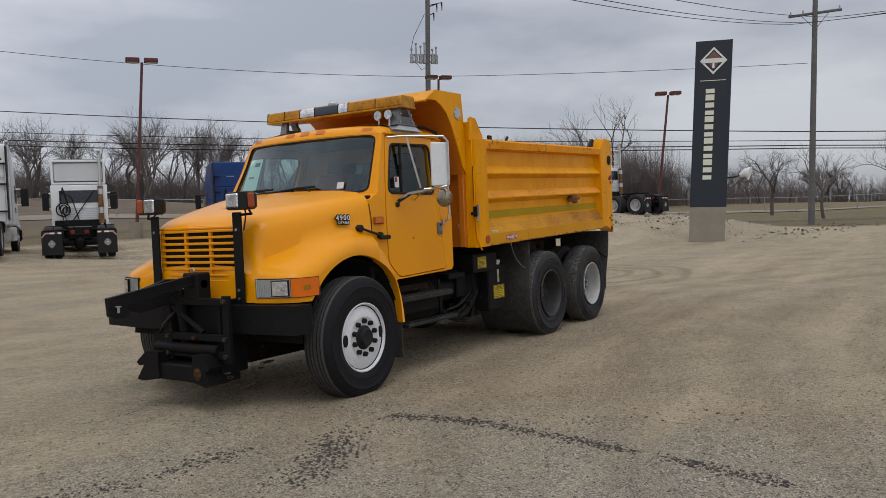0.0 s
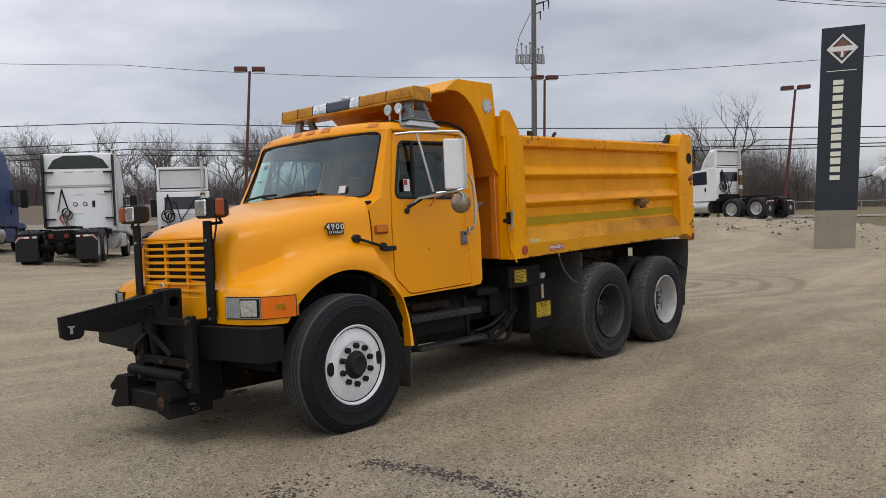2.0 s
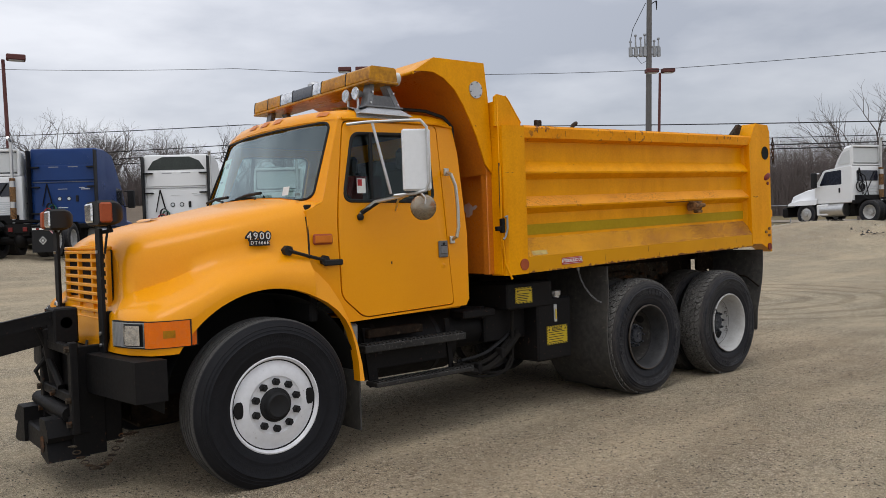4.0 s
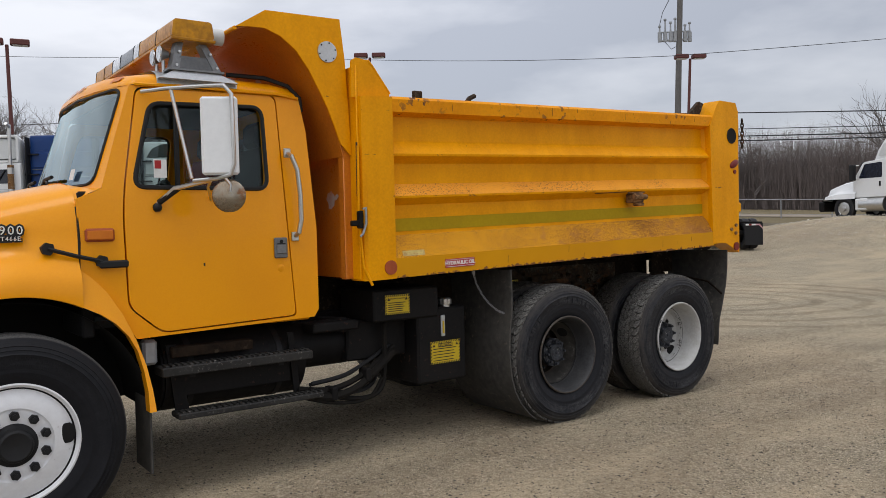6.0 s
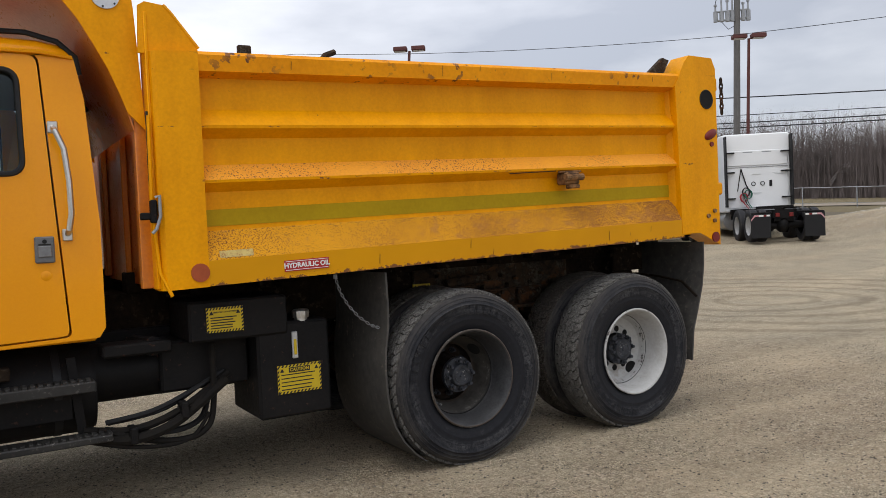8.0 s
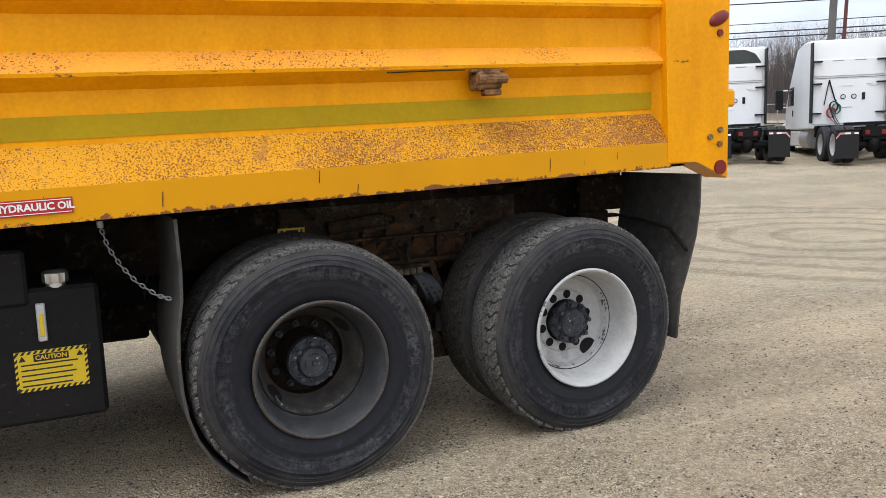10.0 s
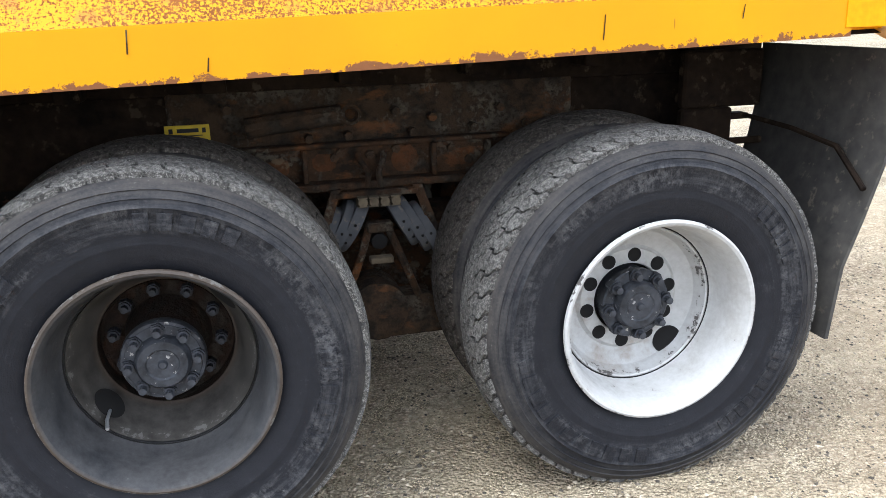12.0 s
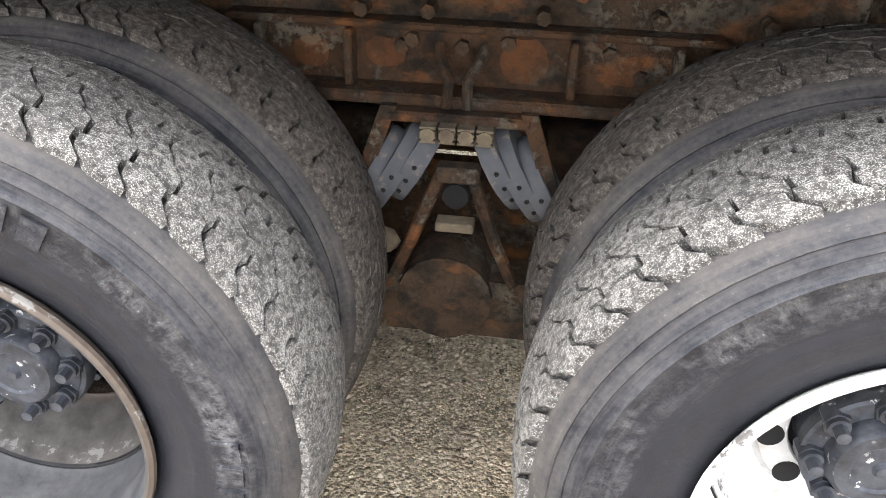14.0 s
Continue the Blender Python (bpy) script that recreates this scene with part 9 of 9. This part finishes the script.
def utility_pole(foot, top, arms, label, transformer=False):
    t = thing("utility_pole", label, "utility pole", pose(*foot), "utility poles")
    d = Vector(top) - Vector(foot)
    part("pole", Shape().tube([(0, 0, -0.3), d * 0.5, d], 0.17, 10, 0.12), M["pole_wood"], t, "weathered grey timber pole")
    for h, half, yaw in arms:
        c = d * (h / d.z)
        v = Vector((math.cos(radians(yaw)), math.sin(radians(yaw)), 0.06)) * half
        arm = part("crossarm", Shape().tube([c - v, c + v], 0.07, 6), M["pole_wood"], t)
        for k in (-0.92, -0.45, 0.92):
            part("insulator", Shape().cyl(c + v * k, c + v * k + Vector((0, 0, 0.22)), 0.06, 8, 0.03), M["galv"], arm)
        part("arm_brace", Shape().tube([c + v * 0.55, c - Vector((0, 0, 0.8))], 0.02, 5).tube([c - v * 0.55, c - Vector((0, 0, 0.8))], 0.02, 5), M["galv"], arm)
    if transformer:
        c = d * (9.4 / d.z)
        across = Vector((math.cos(radians(-35)), math.sin(radians(-35)), 0))
        rack = part("switch_rack", Shape().tube([c - across * 0.95 + Vector((0, 0, -0.25)), c + across * 0.55 + Vector((0, 0, -0.18))], 0.05, 6).tube([c - across * 0.95 + Vector((0, 0, 0.15)), c + across * 0.55 + Vector((0, 0, 0.2))], 0.04, 6), M["galv"], t, "grey steel rack of switchgear on the pole")
        for k, hgt in ((-0.95, 0.30), (-0.68, 0.62), (-0.42, 0.48), (-0.2, 0.66), (0.28, 0.34), (0.5, 0.45)):
            q = c + across * k
            part("switch_can", Shape().cyl(q + Vector((0, 0, -0.30)), q + Vector((0, 0, 0.16)), 0.10, 10).cyl(q + Vector((0, 0, 0.16)), q + Vector((0, 0, 0.16 + hgt)), 0.045, 8, 0.03).cyl(q + Vector((0, 0, 0.10 + hgt)), q + Vector((0, 0, 0.18 + hgt)), 0.07, 8), M["galv"], rack)
        part("switch_lead", Shape().tube([c - across * 0.95 + Vector((0, 0, 0.5)), c - across * 0.8 + Vector((0, 0, 1.1)), c - across * 0.1 + Vector((0, 0, 2.4))], 0.016, 5).tube([c - across * 0.7 + Vector((0, 0, -0.3)), c - across * 0.4 + Vector((0, 0, -0.65)), c + across * 0.1 + Vector((0, 0, -0.4))], 0.014, 5), M["wire"], rack)
        for z, k in ((3.1, 0.95), (3.0, 0.65), (2.5, 0.45), (4.3, 1.1)):
            q = c + across * k + Vector((0, 0, z))
            part("hanging_insulator", Shape().tube([q, q + Vector((0.02, 0, -0.2)), q + Vector((0, 0, -0.45))], 0.05, 7, 0.02).tube([c + Vector((0, 0, z - 0.25)), q], 0.025, 5), M["wire"], rack)
    return t


utility_pole((31.60, 19.2, ground_z(31.6, 19.2)), (31.75, 18.70, 15.6), [(13.4, 1.0, -35)], "weathered timber utility pole with transformers", True)
utility_pole((39.25, 0.75, ground_z(39.25, 0.75)), (39.30, 0.25, 13.6), [(10.7, 1.25, -70), (12.4, 1.1, -70)], "weathered timber utility pole with crossarms")
part_w = thing("power_lines", "thin dark overhead cables strung between poles", "cable", pose(0, 0, 0))


def wire(a, b, sag, r, n=14):
    a, b = Vector(a), Vector(b)
    pts = [a.lerp(b, i / n) - Vector((0, 0, 4 * sag * (i / n) * (1 - i / n))) for i in range(n + 1)]
    part("cable", Shape().tube(pts, r, 5), M["wire"], part_w)


for (l, r_) in (((22.11, 44.86, 9.36), 5.20), ((22.05, 44.89, 8.05), 4.75), ((22.03, 44.90, 7.56), 4.50), ((22.01, 44.91, 7.21), 4.36)):
    a, b = Vector(l), Vector((39.23, 0.80, r_))
    wire(b, a, 0.25, 0.026 if r_ != 4.75 else 0.018, 20)
    wire(a, a + (a - b) * 0.9 + Vector((0, 0, -1.0)), 0.1, 0.03, 10)
    wire(b, b + Vector((14.0, -36.0, -0.3)), 0.5, 0.026, 12)
wire((39.24, 0.72, 8.66), (28.8, 17.27, 8.79), 0.1, 0.013)
wire((28.8, 17.27, 8.79), (16.36, 33.98, 10.61), 0.25, 0.013)
wire((16.36, 33.98, 10.61), (2.0, 52.0, 12.6), 0.2, 0.013)
for off in ((-1.0, 10.75), (-0.3, 10.72), (0.9, 10.8), (0.2, 12.5)):
    wire((39.3, 0.45 - off[0], off[1]), (14.0, 4.6 - off[0] * 0.8, 7.9 + (off[1] - 10.7) * 0.8), 0.3, 0.013)
    wire((39.3, 0.45 - off[0], off[1]), (30.0, -9.5 - off[0], 8.8 + (off[1] - 10.7)), 0.15, 0.015)

# ---------------------------------------------------------------- fence, kerb, distant car
TL = [(-70, 84), (-30, 80), (6, 78), (30, 76), (50, 62), (58, 44), (65, 29), (85, 20), (118, 8), (130, -30), (135, -90)]


def along(path, step, shift=0.0):
    out = []
    for (x0, y0), (x1, y1) in zip(path, path[1:]):
        d = math.hypot(x1 - x0, y1 - y0)
        k = 0.0
        while k < d:
            nx, ny = -(y1 - y0) / d, (x1 - x0) / d
            out.append((lerp(x0, x1, k / d) + nx * shift, lerp(y0, y1, k / d) + ny * shift))
            k += step
    return out


FENCE = [(20, 46), (34, 40), (44, 28), (52, 17), (66, 8), (80, -6)]
fence = thing("fence", "galvanised chain-link fence rail along the field", "fence", pose(0, 0, 0))
fp = along(FENCE, 3.0)
for x, y in fp:
    part("post", Shape().cyl((x, y, ground_z(x, y) - 0.1), (x, y, ground_z(x, y) + 1.25), 0.035, 6), M["galv"], fence)
part("top_rail", Shape().tube([(x, y, ground_z(x, y) + 1.20) for x, y in fp], 0.026, 5), M["galv"], fence)
part("lower_rail", Shape().tube([(x, y, ground_z(x, y) + 0.25) for x, y in fp], 0.012, 5), M["galv"], fence)
kp = along([(-40, 31), (2, 30.5), (20, 30.5), (34, 25), (41, 14), (44, 2), (46, -20)], 2.0)
kerb = Shape()
rows = [[(x, y, ground_z(x, y) - 0.05), (x, y, ground_z(x, y) + 0.14), (x + 0.22, y + 0.22, ground_z(x, y) + 0.14), (x + 0.22, y + 0.22, ground_z(x, y) - 0.05)] for x, y in kp]
kerb.loft(rows)
tagged(part("kerb", kerb, M["concrete"], None, "pale concrete kerb at the edge of the lot"), category="kerb", kind="structure")
road = Shape()
rd = along([(-90, 50), (0, 44), (26, 42), (40, 34), (50, 22), (62, 10), (84, -8), (110, -40)], 3.0)
lo_, hi_ = [], []
for i, (x, y) in enumerate(rd):
    x2, y2 = rd[min(i + 1, len(rd) - 1)]
    x1, y1 = rd[max(i - 1, 0)]
    d = math.hypot(x2 - x1, y2 - y1)
    nx, ny = -(y2 - y1) / d, (x2 - x1) / d
    lo_.append((x, y, ground_z(x, y) + 0.05))
    hi_.append((x + nx * 4.0, y + ny * 4.0, ground_z(x + nx * 4.0, y + ny * 4.0) + 0.05))
road.loft([lo_, hi_], False)
tagged(part("road", road, surface("lane_gravel", (0.20, 0.165, 0.125), 0.95, 0, (0.30, 0.25, 0.19), 12, 0.4, 0.9, 0.3, 0.02), None, "dusty brown gravel lane beyond the lot"), category="road", kind="structure")

# far buildings seen between the tractors
for (x, y, yaw, w, h) in ((-2.0, 92.0, 8, 11.0, 4.6), (14.0, 96.0, -4, 9.0, 4.2)):
    hs2 = thing("house", "low grey house far across the field", "house", gpose(x, y, yaw))
    part("wall", Shape().box(-w / 2, w / 2, -3.5, 3.5, -0.3, h * 0.55), M["white_dull"], hs2)
    part("roof", Shape().prism([(-3.9, h * 0.55), (3.9, h * 0.55), (0, h)], "x", -w / 2 - 0.3, w / 2 + 0.3), M["flap"], hs2)
    for k in (-0.3, 0.0, 0.3):
        part("window", Shape().box(k * w - 0.5, k * w + 0.5, -3.53, -3.49, 0.9, 2.0), M["smoke"], hs2)

# ---------------------------------------------------------------- bare winter trees
def tree_mesh(seed, height, spread, fan):
    rr = random.Random(seed)
    trunk, crown = Shape(), Shape()

    def grow(p, d, length, r, depth):
        pts = [p]
        dd = d.copy()
        for k in range(3 if depth < 2 else 2):
            dd = (dd + Vector((rr.gauss(0, 0.10), rr.gauss(0, 0.10), rr.gauss(0.03, 0.06)))).normalized()
            pts.append(pts[-1] + dd * (length / (3 if depth < 2 else 2)))
        (trunk if depth == 0 else crown).tube(pts, r, 6 if depth == 0 else 3, r * 0.62, False)
        if depth >= 6:
            return
        n = fan if depth < 4 else 2
        for k in range(n):
            f = 0.45 + 0.55 * (k + 1) / n
            base = pts[0].lerp(pts[-1], f) if depth else pts[-1] - d * length * 0.45 * (1 - f) * 2
            a = rr.uniform(0, 6.28)
            side = d.orthogonal().normalized()
            side.rotate(Matrix.Rotation(a, 3, d))
            nd = (dd * rr.uniform(0.75, 1.15) + side * spread * rr.uniform(0.6, 1.2) + Vector((0, 0, 0.12))).normalized()
            grow(base, nd, length * rr.uniform(0.62, 0.80), r * rr.uniform(0.48, 0.62), depth + 1)

    grow(Vector((0, 0, -0.2)), Vector((0, 0, 1)), height * 0.30, height * 0.018, 0)
    return trunk.mesh("tree_trunk", M["bark"], 60), crown.mesh("tree_crown", M["twigs"], 0)


kinds = [tree_mesh(s, 9.0, sp, fan) for s, sp, fan in ((1, 0.62, 3), (2, 0.80, 3), (3, 0.50, 3), (4, 0.95, 3), (5, 0.55, 4))]
rt = random.Random(21)


def tree(x, y, size, kind, group="bare trees along the field"):
    t = thing("bare_tree", "leafless grey-brown winter tree", "tree", gpose(x, y, rt.uniform(0, 360), -0.1) @ Matrix.Scale(size, 4), group)
    part("trunk", kinds[kind][0], None, t)
    part("crown", kinds[kind][1], None, t)


for x, y in along(TL, 3.4):
    for _ in range(2):
        tree(x + rt.gauss(0, 2.0), y + rt.uniform(-2, 6), rt.uniform(0.90, 1.28) * (1.0 if x < 56 else 0.62), rt.randrange(5))
for x, y, sz, k in ((46.0, 14.5, 1.2, 0), (47.5, 15.5, 0.8, 2), (13.0, 61.0, 1.1, 1), (8.0, 70, 1.25, 1), (48.0, 1.2, 0.72, 0), (58, 6, 0.9, 3), (33.0, 46.0, 1.0, 4), (36.5, 43, 0.9, 0), (70, -2, 0.9, 1), (22.5, 58, 1.15, 3), (27.0, 57, 1.1, 0)):
    tree(x, y, sz, k)

con = thing("conifer", "dark narrow evergreen among bare trees", "tree", gpose(4.5, 63.5, 0))
part("trunk", Shape().cyl((0, 0, -0.2), (0, 0, 9.5), 0.18, 8, 0.03), M["bark"], con)
cn = Shape()
for i in range(420):
    h = rt.uniform(2.0, 9.6)
    a = rt.uniform(0, 6.28)
    r = (9.8 - h) * 0.20 * rt.uniform(0.5, 1.1)
    p = Vector((0.1 * math.cos(a), 0.1 * math.sin(a), h))
    q = Vector((r * math.cos(a), r * math.sin(a), h - 0.25 * r))
    w = Vector((-math.sin(a), math.cos(a), 0.3)) * 0.14
    cn.add([p, q - w, q + w, q * 1.05 + Vector((0, 0, 0.12))], [(0, 1, 3), (0, 3, 2)])
part("crown", cn, M["conifer"], con, "", 0)


def brush(name, count, path, depth, h0, h1, label):
    """Dense thicket of thin leafless stems, too many to count."""
    v, f = [], []
    rows = along(path, 0.5)
    for _ in range(count):
        x, y = rt.choice(rows)
        x, y = x + rt.gauss(0, 0.8), y + rt.uniform(0, depth)
        z = ground_z(x, y) - 0.1
        h = h0 + (h1 - h0) * rt.random() ** 1.6
        lx, ly = rt.gauss(0, 0.07) * h, rt.gauss(0, 0.07) * h
        n = len(v)
        r = rt.uniform(0.010, 0.032)
        v += [(x - r, y, z), (x + r, y + r, z), (x, y - r, z), (x + lx, y + ly, z + h)]
        f += [(n, n + 1, n + 3), (n + 1, n + 2, n + 3), (n + 2, n, n + 3)]
        for k in range(4):
            g2 = rt.uniform(0.25, 0.85)
            px, py, pz = x + lx * g2, y + ly * g2, z + h * g2
            qx, qy, qz = px + rt.gauss(0, 0.3), py + rt.gauss(0, 0.3), pz + rt.uniform(0.4, 1.3)
            n = len(v)
            v += [(px, py, pz - 0.02), (px, py, pz + 0.03), (qx, qy, qz)]
            f += [(n, n + 1, n + 2)]
    s = Shape()
    s.v, s.f = v, f
    tagged(part(name, s, M["brush"], None, label, 0), category="shrubs", kind="stuff")


brush("woods", 20000, TL[5:8], 8.0, 2.8, 8.2, "dense leafless brown woods along the field")
brush("undergrowth", 24000, TL[0:6], 9.0, 1.4, 4.6, "leafless grey-brown undergrowth below the field trees")
brush("tall_woods", 9000, TL[0:4], 7.0, 3.0, 7.5, "tall leafless brown woods behind the tractors")
brush("far_woods", 9000, TL[7:], 9.0, 1.5, 4.0, "distant leafless brown woods")
